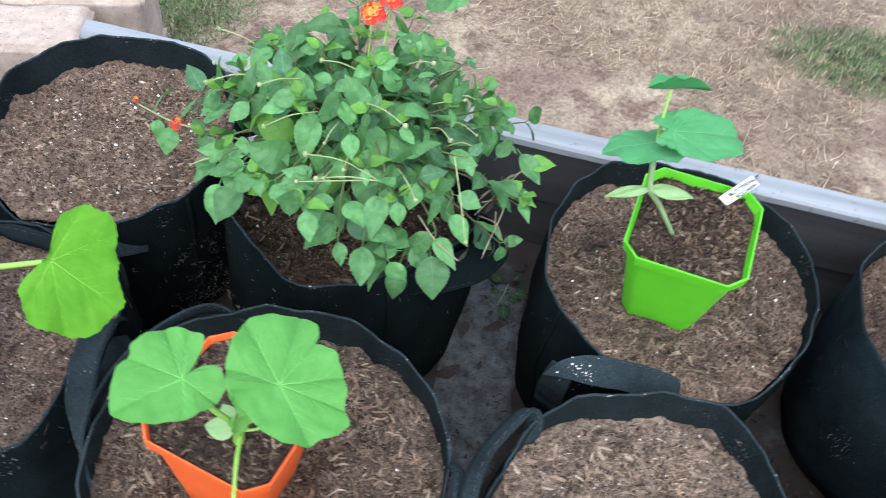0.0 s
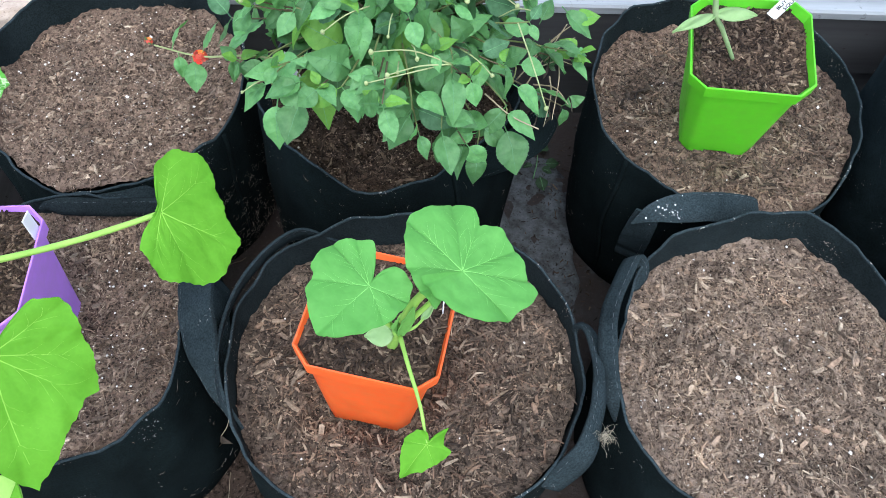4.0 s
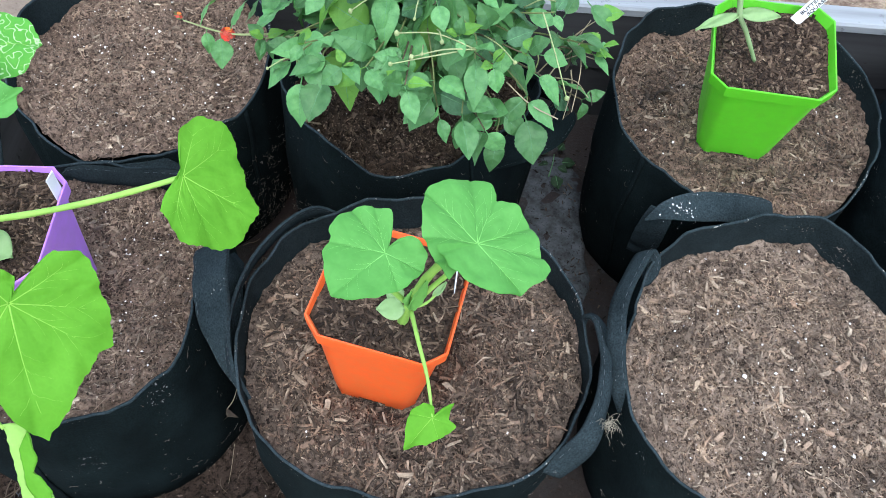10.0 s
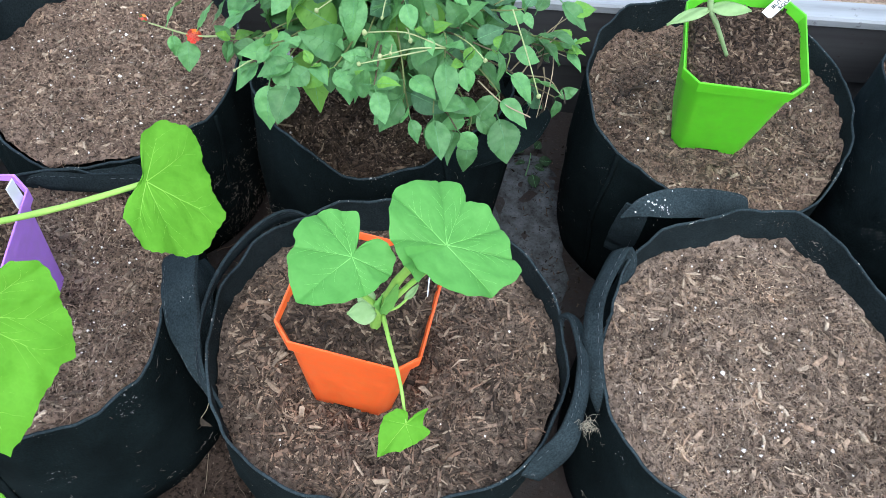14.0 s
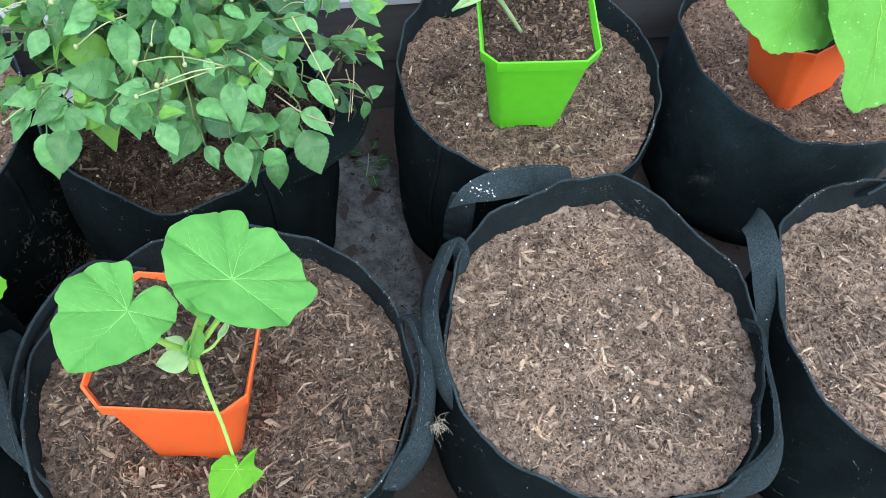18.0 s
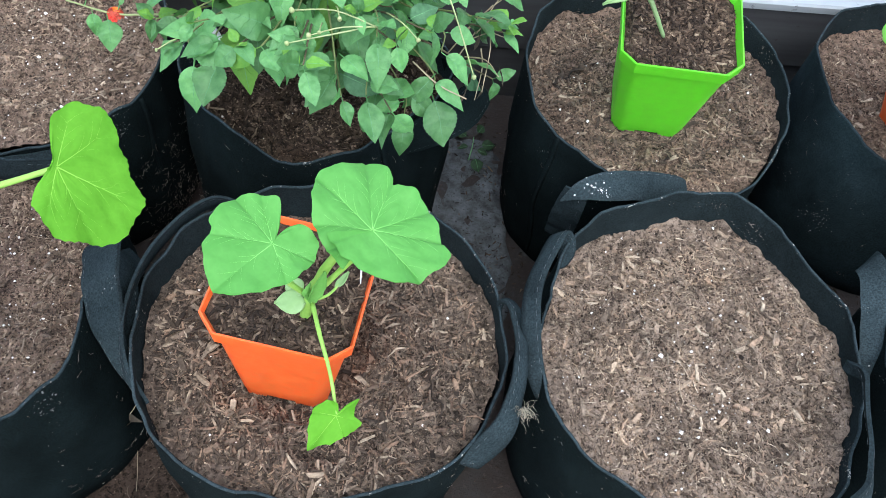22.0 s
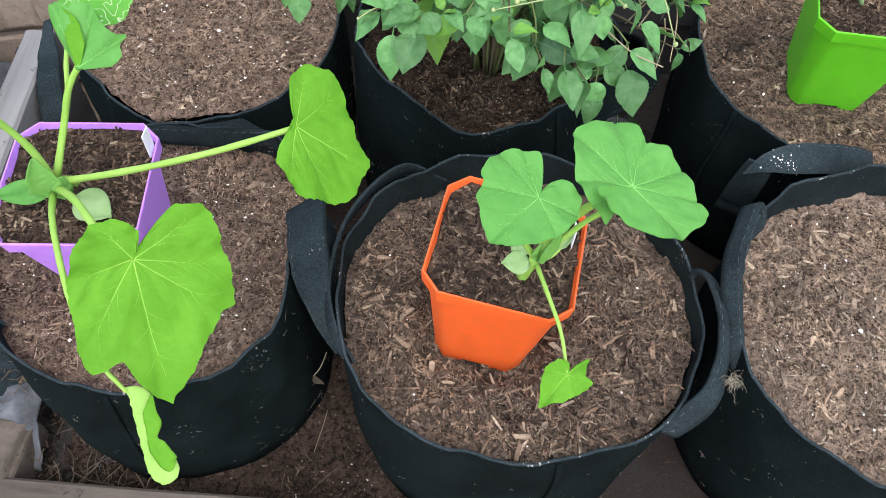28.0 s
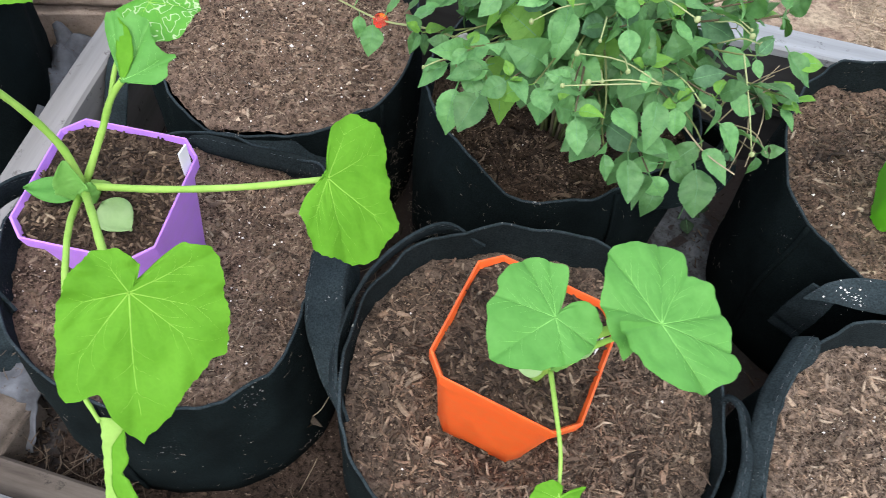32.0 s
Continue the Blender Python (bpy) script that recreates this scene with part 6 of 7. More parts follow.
# larger drooping leaves over the front edge of the bag
for at, tip, nrm, size in (((0.135, 0.165, 0.315), (0.25, -0.75, -0.55), (0.2, -0.5, 0.8), 0.056), ((0.11, 0.155, 0.30), (-0.1, -0.7, -0.7), (0.0, -0.6, 0.75), 0.045),
                           ((0.075, 0.15, 0.33), (0.1, -0.8, -0.45), (0.1, -0.45, 0.85), 0.05), ((0.05, 0.16, 0.345), (-0.5, -0.75, -0.2), (-0.1, -0.4, 0.9), 0.05),
                           ((0.085, 0.17, 0.375), (0.0, -0.9, -0.3), (0.1, -0.35, 0.9), 0.046), ((-0.045, 0.195, 0.338), (-0.4, -0.75, -0.45), (-0.3, -0.4, 0.85), 0.054),
                           ((-0.068, 0.2, 0.332), (-0.2, -0.6, -0.7), (-0.3, -0.5, 0.8), 0.056), ((0.02, 0.18, 0.36), (0.3, -0.8, -0.4), (0.1, -0.4, 0.9), 0.046),
                           ((-0.075, 0.225, 0.33), (-0.8, -0.45, -0.25), (-0.2, -0.3, 0.9), 0.042), ((0.145, 0.19, 0.34), (0.7, -0.5, -0.3), (0.2, -0.3, 0.9), 0.042)):
    put_leaf(lr.choice(LEAVES), at, tip, nrm, size * 0.86)
    q = Vector(at)
    put_leaf(lr.choice(LEAVES), q + Vector((0.004, 0.012, 0.012)), Vector(tip) + Vector((lr.choice((-0.9, 0.9)), 0.2, 0.2)), nrm, size * 0.68)
    put_leaf(lr.choice(LEAVES), q + Vector((0, 0.006, 0.01)), Vector(tip) + Vector((lr.gauss(0, 0.9), 0.3, 0.6)), nrm, size * 0.6)
    stalk(lt, [q, q + Vector((0, 0.02, 0.012)), q.lerp(ROOT + Vector((0, 0, 0.14)), 0.55) + Vector((0, 0, 0.02)), ROOT + Vector((0, 0, 0.1))], 0.0006, 0.0011, "stem", M_LANT_STEM)


def seed_stalk(a, b, sag, head):
    bm = bmesh.new()
    a, b = Vector(a), Vector(b)
    mid = a.lerp(b, 0.5) + Vector((0, 0, sag))
    tube(bm, curve_points([a, mid, b], 8), [0.00072 - 0.00016 * i / 8 for i in range(9)], 5)
    ob = part("flower_stalk", bm, M_PEDUNCLE, lt, "thin pale yellow-green stalk")
    bm = bmesh.new()
    bmesh.ops.create_icosphere(bm, subdivisions=2, radius=head, matrix=Matrix.Translation(b) @ Matrix.Diagonal((0.82, 0.82, 1.0, 1)))
    for v in bm.verts:
        v.co += (v.co - b) * 0.25 * noise.noise(v.co * 700)
    part("seed_head", bm, M_PEDUNCLE, ob, "round pale seed head")


# long stalks that stick out of the leaves, with the spent heads
seed_stalk((0.145, 0.2, 0.40), (0.166, 0.146, 0.35), 0.002, 0.0026)
seed_stalk((0.085, 0.17, 0.385), (0.03, 0.165, 0.382), 0.004, 0.0026)
seed_stalk((0.085, 0.17, 0.385), (0.018, 0.18, 0.395), 0.008, 0.0028)
seed_stalk((0.085, 0.172, 0.385), (0.012, 0.168, 0.372), 0.0, 0.0024)
seed_stalk((0.06, 0.23, 0.42), (0.1, 0.2, 0.425), 0.004, 0.0028)
seed_stalk((0.02, 0.22, 0.41), (-0.02, 0.19, 0.41), 0.004, 0.0024)
seed_stalk((0.12, 0.22, 0.41), (0.14, 0.19, 0.425), 0.006, 0.0026)
seed_stalk((-0.04, 0.27, 0.40), (-0.09, 0.25, 0.40), 0.006, 0.0024)
seed_stalk((-0.05, 0.3, 0.41), (-0.09, 0.3, 0.425), 0.003, 0.0022)
seed_stalk((0.05, 0.26, 0.43), (0.02, 0.24, 0.45), 0.003, 0.0024)
seed_stalk((0.09, 0.28, 0.43), (0.115, 0.26, 0.45), 0.003, 0.0024)
seed_stalk((0.0, 0.25, 0.42), (-0.03, 0.22, 0.43), 0.003, 0.0024)
sr = random.Random(404)
for k in range(18):
    a = k * 2.4 + sr.uniform(-0.3, 0.3)
    q = 0.05 + 0.085 * sr.random()
    base = Vector((0.052 + math.cos(a) * q, 0.28 + math.sin(a) * q * 0.9, 0.425 - 5.2 * q * q))
    out = Vector((math.cos(a) * 0.04, math.sin(a) * 0.035 - 0.006, sr.uniform(-0.004, 0.03))) * sr.uniform(0.7, 1.2)
    seed_stalk(base, base + out, sr.uniform(0.0, 0.007), sr.uniform(0.0016, 0.0024))
stalk(lt, [(0.12, 0.19, 0.33), (0.14, 0.165, 0.325), (0.162, 0.145, 0.326)], 0.0008, 0.0006, "twig", M_STICK)
for a, b in (((0.17, 0.27, 0.27), (0.205, 0.26, 0.335)), ((0.18, 0.28, 0.28), (0.23, 0.285, 0.33)), ((0.18, 0.25, 0.3), (0.215, 0.238, 0.315)), ((0.195, 0.24, 0.3), (0.188, 0.208, 0.262)), ((0.175, 0.25, 0.28), (0.222, 0.295, 0.318)), ((0.205, 0.262, 0.315), (0.186, 0.182, 0.298)), ((0.19, 0.25, 0.31), (0.217, 0.25, 0.338)), ((0.18, 0.24, 0.29), (0.204, 0.196, 0.303))):
    a, b = Vector(a), Vector(b)
    stalk(lt, [a, a.lerp(b, 0.5) + Vector((0.004, 0.002, 0.006)), b], 0.0008, 0.0004, "twig", M_STICK)
for at, tip in (((0.205, 0.22, 0.275), (0.3, -0.3, -0.9)), ((0.2, 0.235, 0.26), (0.0, -0.3, -0.9)), ((0.185, 0.225, 0.285), (-0.3, -0.3, -0.9)), ((0.206, 0.206, 0.306), (0.3, -0.7, -0.6)), ((0.192, 0.24, 0.325), (-0.2, -0.7, -0.6)), ((0.198, 0.262, 0.322), (0.3, -0.5, -0.7)), ((0.172, 0.185, 0.305), (-0.3, -0.7, -0.7))):
    put_leaf(lr.choice(DRY), at, tip, (0.9, 0.25, 0.3), lr.uniform(0.016, 0.024))


def flower_head(parent, at, radius, count, seed, spent=False):
    r = random.Random(seed)
    at = Vector(at)
    first = None
    for k in range(count):
        z = 1 - (k + 0.5) / count * 1.1
        a = k * GOLD
        q = math.sqrt(max(0, 1 - z * z))
        d = Vector((math.cos(a) * q, math.sin(a) * q, z * 0.75 + 0.1)).normalized()
        bm = bmesh.new()
        c = at + d * radius
        fr = tangent_frame(d.orthogonal(), d)
        for s in range(4):
            ang = s * math.pi / 2 + r.uniform(0, 0.4)
            pc = fr @ Vector((math.cos(ang), math.sin(ang), 0.1)) * radius * 0.3
            ctr = bm.verts.new(c)
            ring = []
            for j in range(6):
                b2 = ang + (j - 2.5) * 0.28
                rad_ = radius * (0.46 + 0.12 * math.sin((j + 0.5) / 6 * math.pi))
                ring.append(bm.verts.new(c + fr @ Vector((math.cos(b2) * rad_, math.sin(b2) * rad_, radius * 0.12))))
            for u, w in zip(ring, ring[1:]):
                bm.faces.new((ctr, u, w))
        tube(bm, [at, c], [radius * 0.08, radius * 0.1], 4)
        part("floret", bm, M_SPENT if spent and k % 3 else M_ORANGE_PETAL if k < count * 0.2 or r.random() < 0.15 else M_RED, parent)


flower_head(lt, (0.052, 0.318, 0.452), 0.0095, 16, 1)
flower_head(lt, (0.066, 0.33, 0.462), 0.0085, 14, 2)
stalk(lt, [(0.05, 0.3, 0.38), (0.05, 0.312, 0.42), (0.052, 0.318, 0.452)], 0.0014, 0.0009, "flower_stalk")
stalk(lt, [(0.06, 0.305, 0.39), (0.064, 0.32, 0.43), (0.066, 0.33, 0.462)], 0.0014, 0.0009, "flower_stalk")
for at, tip in (((0.03, 0.31, 0.44), (-0.8, -0.3, 0.3)), ((0.075, 0.31, 0.44), (0.7, -0.5, 0.1)), ((0.095, 0.33, 0.455), (0.6, 0.2, 0.5)), ((0.035, 0.33, 0.46), (-0.6, 0.1, 0.4)), ((0.11, 0.34, 0.46), (0.5, -0.4, 0.4))):
    put_leaf(lr.choice(LEAVES), at, tip, (0, -0.4, 0.9), 0.04)
# the side branch over the neighbouring bag
stalk(lt, [(-0.05, 0.27, 0.31), (-0.1, 0.285, 0.31), (-0.15, 0.3, 0.300), (-0.195, 0.315, 0.305)], 0.0014, 0.0008, "twig", M_PEDUNCLE)
flower_head(lt, (-0.151, 0.302, 0.297), 0.0062, 17, 3, True)
flower_head(lt, (-0.2, 0.318, 0.308), 0.0035, 7, 4, True)
for at, tip, nrm, size in (((-0.158, 0.3, 0.3), (0.1, -0.75, -0.6), (0.45, -0.65, 0.45), 0.034), ((-0.172, 0.306, 0.301), (0.1, -0.7, -0.6), (0.3, -0.7, 0.5), 0.024), ((-0.178, 0.309, 0.304), (0.35, 0.6, 0.55), (-0.7, -0.2, 0.6), 0.034),
                           ((-0.148, 0.301, 0.303), (0.4, 0.55, 0.6), (-0.75, -0.2, 0.55), 0.036), ((-0.115, 0.288, 0.308), (0.0, -0.75, -0.6), (0.3, -0.6, 0.6), 0.024), ((-0.12, 0.29, 0.308), (0.5, 0.6, 0.4), (-0.5, -0.3, 0.75), 0.034),
                           ((-0.195, 0.315, 0.305), (-0.5, 0.3, 0.4), (-0.3, -0.5, 0.8), 0.012), ((-0.105, 0.285, 0.308), (-0.2, -0.7, -0.5), (-0.4, -0.5, 0.7), 0.02)):
    put_leaf(lr.choice(LEAVES), at, tip, nrm, size)

# ---------------------------------------------------------------- labels, blocks, scraps
plant_label(POT_G @ pose(0.03, 0.047, 0.138, -22, 40, 4), (0.014, 0.036), [], "white plant label with black handwriting in a green pot", (("BUTTERNUT", -0.0004, -0.0095, 0.0058), ("SQUASH", 0.0058, -0.006, 0.0058)))
plant_label(pose(-0.2662, 0.085, 0.3165, 0, 0, 80), (0.0118, 0.03), [], "blank white plant label in a purple pot")
plant_label(POT_O @ pose(0.0475, 0.02, 0.118, 2, -3, -82), (0.011, 0.05), [(0.0, 0.01, 0.003, 0.02)], "white plant label in an orange pot")

plant_label(Matrix.Translation((-0.066, 0.318, 0.258)) @ Euler((0.1, -0.3, 0.3)).to_matrix().to_4x4(), (0.012, 0.06), [], "white plastic plant label stuck beside a lantana bush")


def paver(m, sx, sy, sz, seed, stone=M_PAVER, label="rough tan concrete paving block"):
    bm = bmesh.new()
    box(bm, 0, 0, sz / 2, sx, sy, sz)
    bmesh.ops.subdivide_edges(bm, edges=bm.edges[:], cuts=9, use_grid_fill=True)
    bmesh.ops.bevel(bm, geom=[e for e in bm.edges if e.calc_face_angle(0) > 1.0], offset=0.006, segments=2, affect='EDGES')
    for v in bm.verts:
        v.co += v.co.normalized() * 0.004 * noise.noise(v.co * 22 + Vector((seed, 0, 0)))
    ob = part("paving_block", bm, stone)
    ob.matrix_world = m
    return tagged(ob, label, "paving block", "paving blocks at the bed corner")


paver(pose(-0.485, 0.565, 0.09, 0, 0, 12), 0.19, 0.11, 0.11, 1)
paver(pose(-0.49, 0.57, -0.01, 0, 0, 8), 0.2, 0.12, 0.1, 2)
paver(pose(-0.455, 0.70, 0.085, 0, 0, 14), 0.2, 0.12, 0.115, 3)
paver(pose(-0.46, 0.70, -0.01, 0, 0, 12), 0.21, 0.13, 0.095, 4)
paver(pose(-0.66, 0.70, 0.085, 0, 0, 12), 0.19, 0.13, 0.115, 5)
paver(pose(-0.66, 0.70, -0.01, 0, 0, 10), 0.2, 0.13, 0.095, 6)
paver(pose(-0.69, 0.56, 0.03, 0, 0, 12), 0.2, 0.12, 0.1, 7)
paver(pose(-0.592, 0.545, 0.088, 0, 0, 9), 0.15, 0.11, 0.105, 9)
paver(pose(-0.588, 0.548, -0.01, 0, 0, 12), 0.16, 0.115, 0.098, 10)
paver(pose(-0.506, -0.04, -0.004, 0, 0, -12), 0.13, 0.075, 0.05, 8, M_DIRTBLOCK, "dirty brown concrete block at the bed corner")

# a bag outside the bed and scraps of weed cloth
OB = Bag(-0.70, 0.31, [(0, .15, .235), (90, .15, .24), (180, .15, .235), (270, .15, .23)], 0.2, 12, label="black felt grow bag standing outside the bed")
OB.fill(600, 40)


def cloth_scrap(pts, widths, lift, seed, label, cloth=None):
    P = curve_points(pts, 26)
    verts, faces = [], []
    NW = 10
    for i, p in enumerate(P):
        d = (P[min(i + 1, 26)] - P[max(i - 1, 0)]).normalized()
        s = d.cross(Vector((0, 0, 1))).normalized()
        u = i / 26 * (len(widths) - 1)
        k = min(int(u), len(widths) - 2)
        w = widths[k] + (widths[k + 1] - widths[k]) * (u - k)
        for j in range(NW + 1):
            q = p + s * w * (j / NW - 0.5) * (1 + 0.15 * noise.noise(Vector((i * 0.4, j * 9, seed))))
            z = lift * abs(noise.noise(Vector((q.x * 26, q.y * 26, seed)))) * 1.6 + 0.3 * lift * noise.noise(Vector((q.x * 70, q.y * 70, seed)))
            verts.append((q.x, q.y, q.z + z))
    for i in range(26):
        for j in range(NW):
            a = i * (NW + 1) + j
            faces.append((a, a + 1, a + NW + 2, a + NW + 1))
    ob = mesh_part("weed_cloth_scrap", verts, faces, cloth or M_SCRAP, smooth=True)
    md = ob.modifiers.new("thickness", 'SOLIDIFY')
    md.thickness = 0.0012
    return tagged(ob, label, "cloth scrap", "scraps of weed cloth")


cloth_scrap([(-0.575, 0.465, 0.06), (-0.545, 0.4, 0.08), (-0.53, 0.33, 0.09), (-0.54, 0.22, 0.05), (-0.56, 0.1, 0.02)], [0.06, 0.07, 0.085, 0.13, 0.12], 0.035, 1, "wrinkled grey weed cloth beside the side board")
cloth_scrap([(-0.458, 0.008, 0.056), (-0.452, -0.008, 0.054), (-0.444, -0.026, 0.042), (-0.447, -0.045, 0.022), (-0.452, -0.06, 0.007)], [0.07, 0.058, 0.018, 0.026, 0.036], 0.009, 2, "crumpled strip of grey weed cloth")
cloth_scrap([(-0.40, -0.06, 0.003), (-0.375, -0.075, 0.003), (-0.35, -0.085, 0.003)], [0.03, 0.045, 0.03], 0.006, 3, "torn piece of grey weed cloth on dirt")
cloth_scrap([(-0.46, -0.098, 0.003), (-0.40, -0.105, 0.003), (-0.34, -0.112, 0.003)], [0.02, 0.03, 0.02], 0.008, 4, "torn piece of grey weed cloth on dirt")

cloth_scrap([(-0.452, 0.392, 0.188), (-0.445, 0.345, 0.182), (-0.437, 0.29, 0.165), (-0.432, 0.24, 0.12)], [0.008, 0.022, 0.026, 0.02], 0.006, 8, "strip of dark felt hanging over the side board", M_STRAP)

cloth_scrap([(-0.5, 0.09, 0.1), (-0.49, 0.05, 0.085), (-0.485, 0.015, 0.062), (-0.478, -0.01, 0.05)], [0.06, 0.07, 0.07, 0.05], 0.014, 9, "dark felt rag at the end of the side board", M_STRAP)

# soil trodden into the floor of the bed between two bags
NX, NY = 120, 60
verts, faces = [], []
for j in range(NY + 1):
    for i in range(NX + 1):
        x = -0.455 + 0.62 * i / NX
        y = -0.2 + 0.3 * j / NY - 0.125 * x
        edge = min(1.0, 8 * i / NX, 8 * (1 - i / NX), 8 * j / NY, 8 * (1 - j / NY))
        q = Vector((x, y, 0.3))
        verts.append((x, y, 0.0092 * edge - 0.002 + 0.004 * noise.noise(q * 18) + 0.0022 * noise.noise(q * 70) + 0.0012 * noise.noise(q * 210)))
for j in range(NY):
    for i in range(NX):
        a = j * (NX + 1) + i
        faces.append((a, a + 1, a + NX + 2, a + NX + 1))
spilt = mesh_part("spilt_soil", verts, faces, M_SPILT, smooth=True)
tagged(spilt, "dark brown soil spilt between two grow bags", "soil", kind="stuff")

# plant litter and dirt lying on the cloth between the bags
verts, faces = [], []
rl = random.Random(5)
bags = (C, D, E, A, B, LB, G, FB)
n = 0
while n < 5200:
    x = rl.uniform(-0.46, 0.9)
    y = rl.uniform(-0.22, 0.5) - 0.125 * x
    if min(math.hypot(x - b.x, y - b.y) for b in bags) < 0.14:
        continue
    if noise.noise(Vector((x * 9, y * 9, 5))) < rl.uniform(-0.5, 0.35):
        continue
    n += 1
    L = 0.0015 + 0.0055 * rl.random() ** 2 + (0.012 * rl.random() if rl.random() > 0.975 else 0)
    Wd = min(0.0024, L * rl.uniform(0.12, 0.5))
    m = Matrix.Translation((x, y, 0.007)) @ Euler((rl.gauss(0, 0.3), rl.gauss(0, 0.2), rl.uniform(0, 6.28))).to_matrix().to_4x4()
    chip(verts, faces, m, L, Wd, Wd * 0.5, rl)
lit = mesh_part("plant_litter", verts, faces, M_LITTER)
tagged(lit, "dark crumbs of soil and bark on cloth", "litter", kind="stuff")

bm = bmesh.new()


def dry_stem(x, y, z, length, thick):
    a = rl.uniform(0, 6.28)
    pts = [Vector((x, y, z))]
    for _ in range(3):
        pts.append(pts[-1] + Vector((math.cos(a), math.sin(a), rl.gauss(0, 0.13))) * length / 3)
        pts[-1].z = max(0.009, pts[-1].z)
        a += rl.gauss(0, 0.45)
    tube(bm, curve_points(pts, 9), thick, 4)


for _ in range(110):
    x, y = rl.uniform(-0.5, -0.3), rl.uniform(-0.12, 0.02)
    if math.hypot(x - A.x, y - A.y) > 0.145:
        dry_stem(x, y, rl.uniform(0.012, 0.03), rl.uniform(0.012, 0.06), rl.uniform(0.0002, 0.0006))
for _ in range(50):
    dry_stem(rl.gauss(-0.47, 0.02), rl.gauss(0.025, 0.012), rl.uniform(0.05, 0.075), rl.uniform(0.012, 0.04), rl.uniform(0.0002, 0.0005))
for _ in range(60):
    dry_stem(rl.uniform(-0.16, -0.06), rl.uniform(0.12, 0.26), 0.012, rl.uniform(0.01, 0.035), rl.uniform(0.0003, 0.0006))
for _ in range(34):
    dry_stem(rl.uniform(-0.2, -0.06), rl.uniform(-0.16, -0.04), 0.012, rl.uniform(0.008, 0.045), rl.uniform(0.00015, 0.0004))
stems = part("dry_stalks", bm, mat("dry_brown_stalk", (0.1, 0.074, 0.05), 0.9)[0])
tagged(stems, "thin dry stalks lying on dirt", "litter", kind="stuff")
# white grains on the spilt soil, a withered leaf and a strand on the felt
verts, faces = [], []
for _ in range(46):
    x, y = rl.gauss(-0.13, 0.03), rl.gauss(-0.11, 0.022)
    pebble(verts, faces, x, y, 0.0095, rl.uniform(0.0004, 0.0011), rl)
grains = mesh_part("perlite_grains", verts, faces, M_PERLITE)
tagged(grains, "white perlite grains on spilt soil", "perlite", kind="stuff")
withered = plant_thing("withered_leaf", "crumpled brown leaf clinging to bag felt", "dead leaf")
put_leaf(DRY[0], (-0.163, -0.014, 0.088), (0.6, -0.5, -0.3), (-0.5, -0.3, 0.6), 0.017, withered, "blade")
put_leaf(DRY[1], (-0.157, -0.019, 0.086), (-0.5, -0.4, -0.5), (0.9, 0.3, 0.3), 0.013, withered, "blade")
stalk(withered, [(-0.16, -0.015, 0.087), (-0.152, -0.012, 0.1), (-0.145, -0.006, 0.118)], 0.0005, 0.0003, "stem", M_STICK)
bm = bmesh.new()
tube(bm, curve_points([Vector((-0.1445, -0.061, 0.11)), Vector((-0.15, -0.063, 0.085)), Vector((-0.158, -0.064, 0.05)), Vector((-0.166, -0.067, 0.018))], 10), 0.00026, 4)
tagged(part("root_strand", bm, M_STICK), "pale dry root strand between two bags", "root")

verts, faces = [], []
for _ in range(6500):
    x, y = rl.uniform(-0.46, -0.08), rl.uniform(-0.2, 0.04)
    if math.hypot(x - A.x, y - A.y) < 0.14 or math.hypot(x - C.x, y - C.y) < 0.14 or noise.noise(Vector((x * 16, y * 16, 2))) < rl.uniform(-0.6, 0.2) + 4.0 * max(0.0, x + 0.32):
        continue
    L = 0.002 + 0.009 * rl.random() ** 2
    m = Matrix.Translation((x, y, 0.008 + 0.003 * rl.random())) @ Euler((rl.gauss(0, 0.3), rl.gauss(0, 0.3), rl.uniform(0, 6.28))).to_matrix().to_4x4()
    (slab if rl.random() < 0.4 else chip)(verts, faces, m, L, min(0.005, L * rl.uniform(0.2, 0.7)), 0.0012, rl)
crumbs = mesh_part("dirt_crumbs", verts, faces, M_LITTER)
tagged(crumbs, "bark crumbs lying on dirt", "litter", kind="stuff")

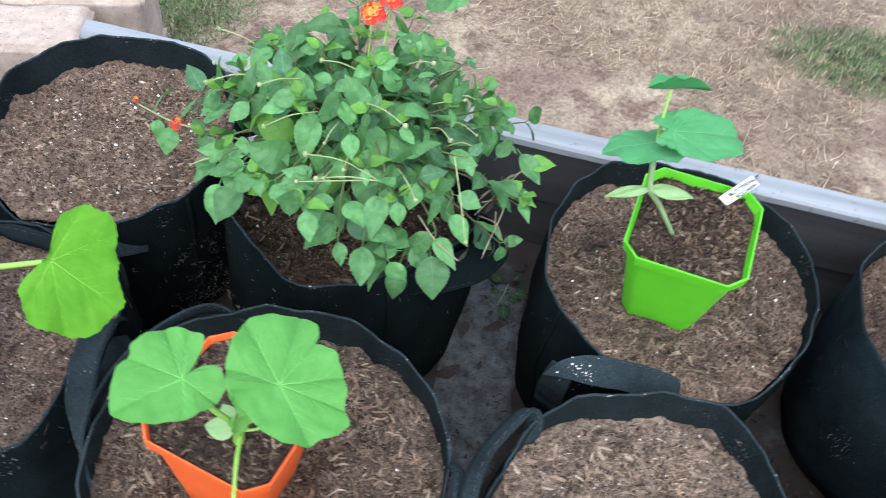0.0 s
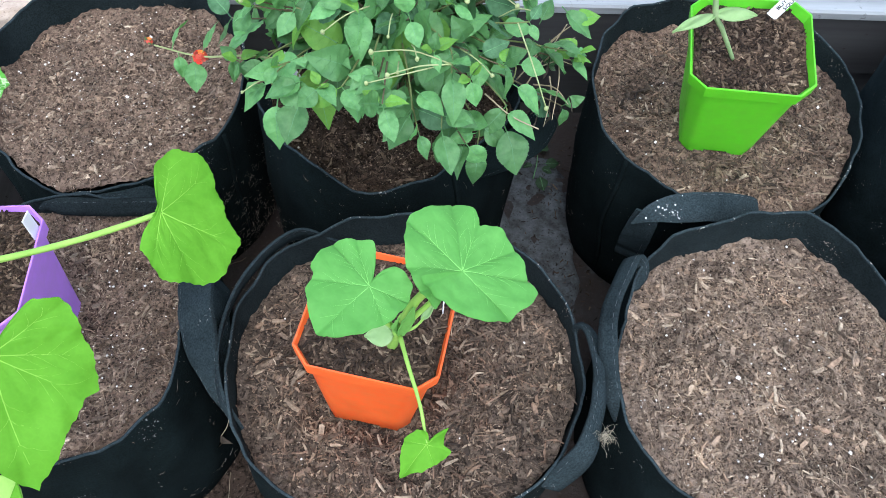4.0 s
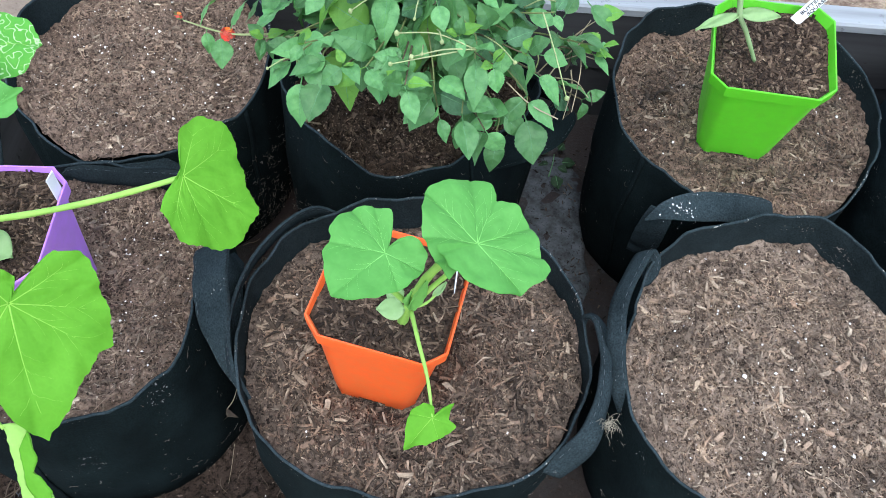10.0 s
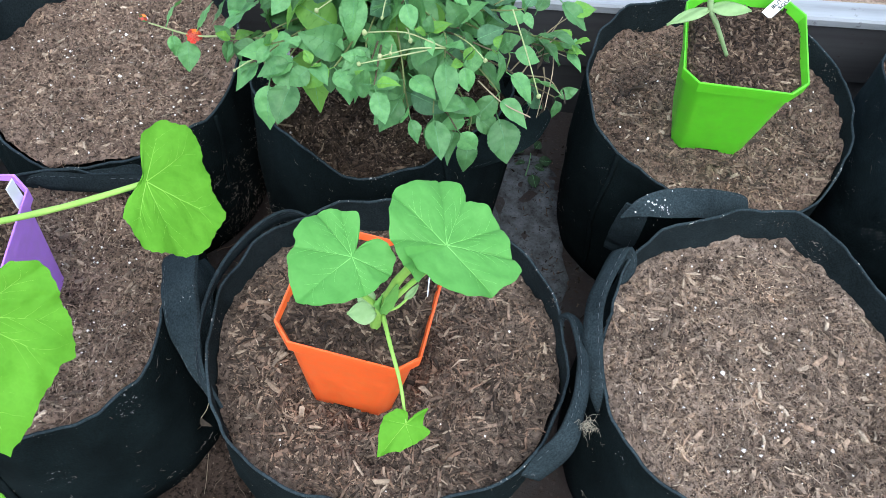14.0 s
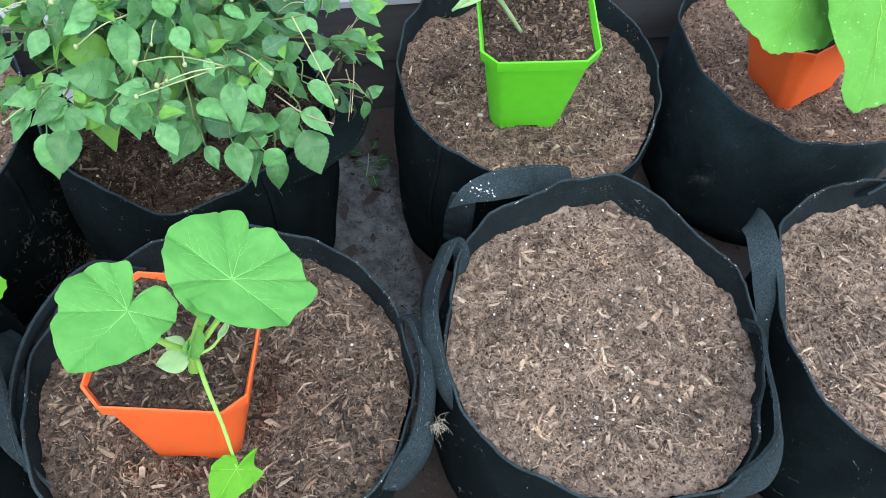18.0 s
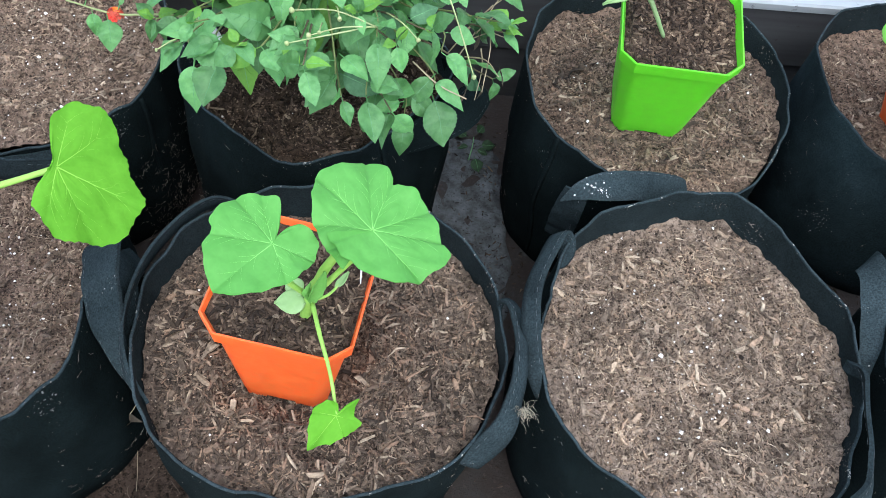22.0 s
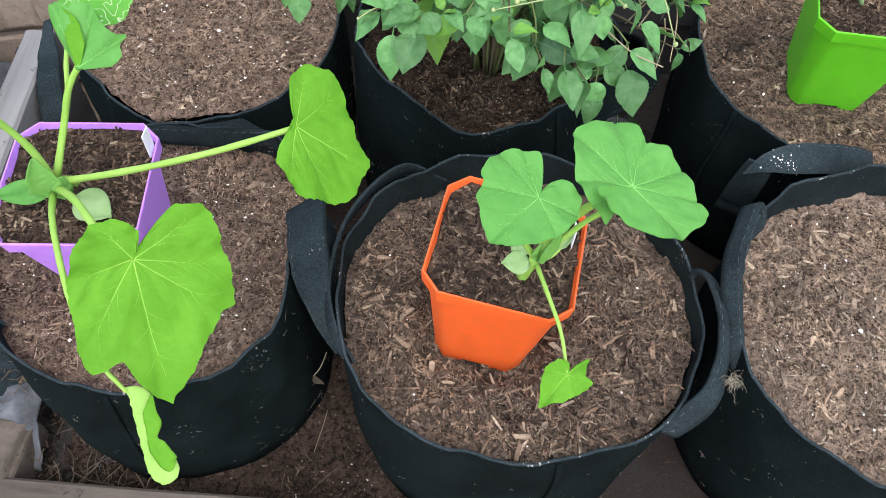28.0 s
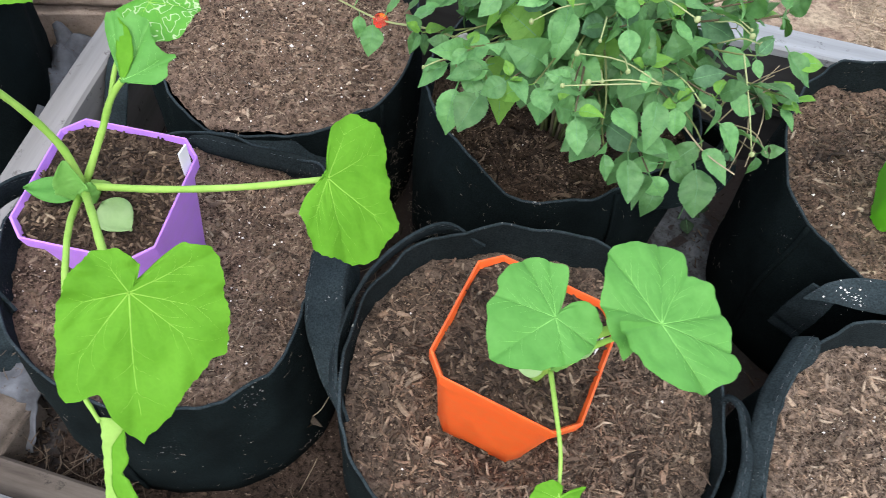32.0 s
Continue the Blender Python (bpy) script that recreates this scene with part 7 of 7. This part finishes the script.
# tuft of dry roots caught between two bags
bm = bmesh.new()
for k in range(70):
    a = Vector((0.1785 + rl.gauss(0, 0.0026), -0.109 + rl.gauss(0, 0.0026), 0.236 + rl.gauss(0, 0.002)))
    d = Vector((rl.gauss(0.0005, 0.0015), rl.gauss(-0.001, 0.0016), rl.gauss(0.0, 0.001)))
    tube(bm, curve_points([a, a + d + Vector((0, 0, 0.0025)), a + d * 2.0 + Vector((rl.gauss(0, 0.001), 0, 0)), a + d * (5.0 if k % 23 == 0 else 2.4) + Vector((0, 0, -0.003 - (0.01 if k % 23 == 0 else 0)))], 8), 0.00011, 4)
tuft = part("dry_root_tuft", bm, mat("pale_dry_root", (0.3, 0.27, 0.2), 0.9)[0])
tagged(tuft, "pale tuft of dry roots caught between grow bags", "root tuft")

# a small weed growing through the cloth
M_WEED_LEAF = leaf_material("dark_weed_leaf", (0.035, 0.075, 0.03), (0.018, 0.045, 0.018), 0.6, 0.15, 0.0, 0.3, tone_scale=3.0)
WEED = [lantana_leaf_mesh("weed_leaf", M_WEED_LEAF, 40 + k) for k in range(2)]
weed = plant_thing("weed", "small dark green weed between two grow bags", "weed")
for k in range(6):
    a = k * 2.4
    at = Vector((0.246 + 0.008 * math.cos(a * 1.7), 0.372 + 0.022 * math.sin(a), 0.0125 + 0.0012 * k))
    put_leaf(rl.choice(WEED), at, Vector((math.cos(a), math.sin(a), 0.05)), (0.1, -0.2, 0.97), rl.uniform(0.016, 0.028), weed)
stalk(weed, [(0.236, 0.35, 0.0085), (0.244, 0.37, 0.012), (0.25, 0.39, 0.0105)], 0.0009, 0.0006, "stem", M_LANT_RIB)

# squash plant in the bag outside the bed
so = plant_thing("squash_plant", "squash plant with a broad leaf in the outer bag", "squash plant", "squash plants")
stalk(so, [(-0.66, 0.31, 0.2), (-0.655, 0.31, 0.25), (-0.64, 0.305, 0.29)], 0.004, 0.0035, "stem")
stalk(so, [(-0.64, 0.305, 0.29), (-0.58, 0.295, 0.325), (-0.53, 0.285, 0.33)], 0.003, 0.0022)
broad_leaf(so, (-0.53, 0.285, 0.331), (0.8, -0.45, -0.15), (0.1, -0.2, 0.95),
           [(0, .085), (40, .075), (90, .06), (150, .045), (180, .008), (210, .045), (270, .06), (320, .075)],
           (0, 45, 90, 270, 315), M_SQUASH_Y, 0.1, 0.05, angular=0.6, label="broad green leaf")
cloth_scrap([(0.236, 0.392, 0.004), (0.23, 0.36, 0.004), (0.222, 0.28, 0.004), (0.212, 0.19, 0.004), (0.2, 0.12, 0.004), (0.19, 0.05, 0.004)], [0.07, 0.1, 0.11, 0.1, 0.09, 0.06], 0.003, 6, "grey plastic cloth dusted with dark soil", M_SHEET)
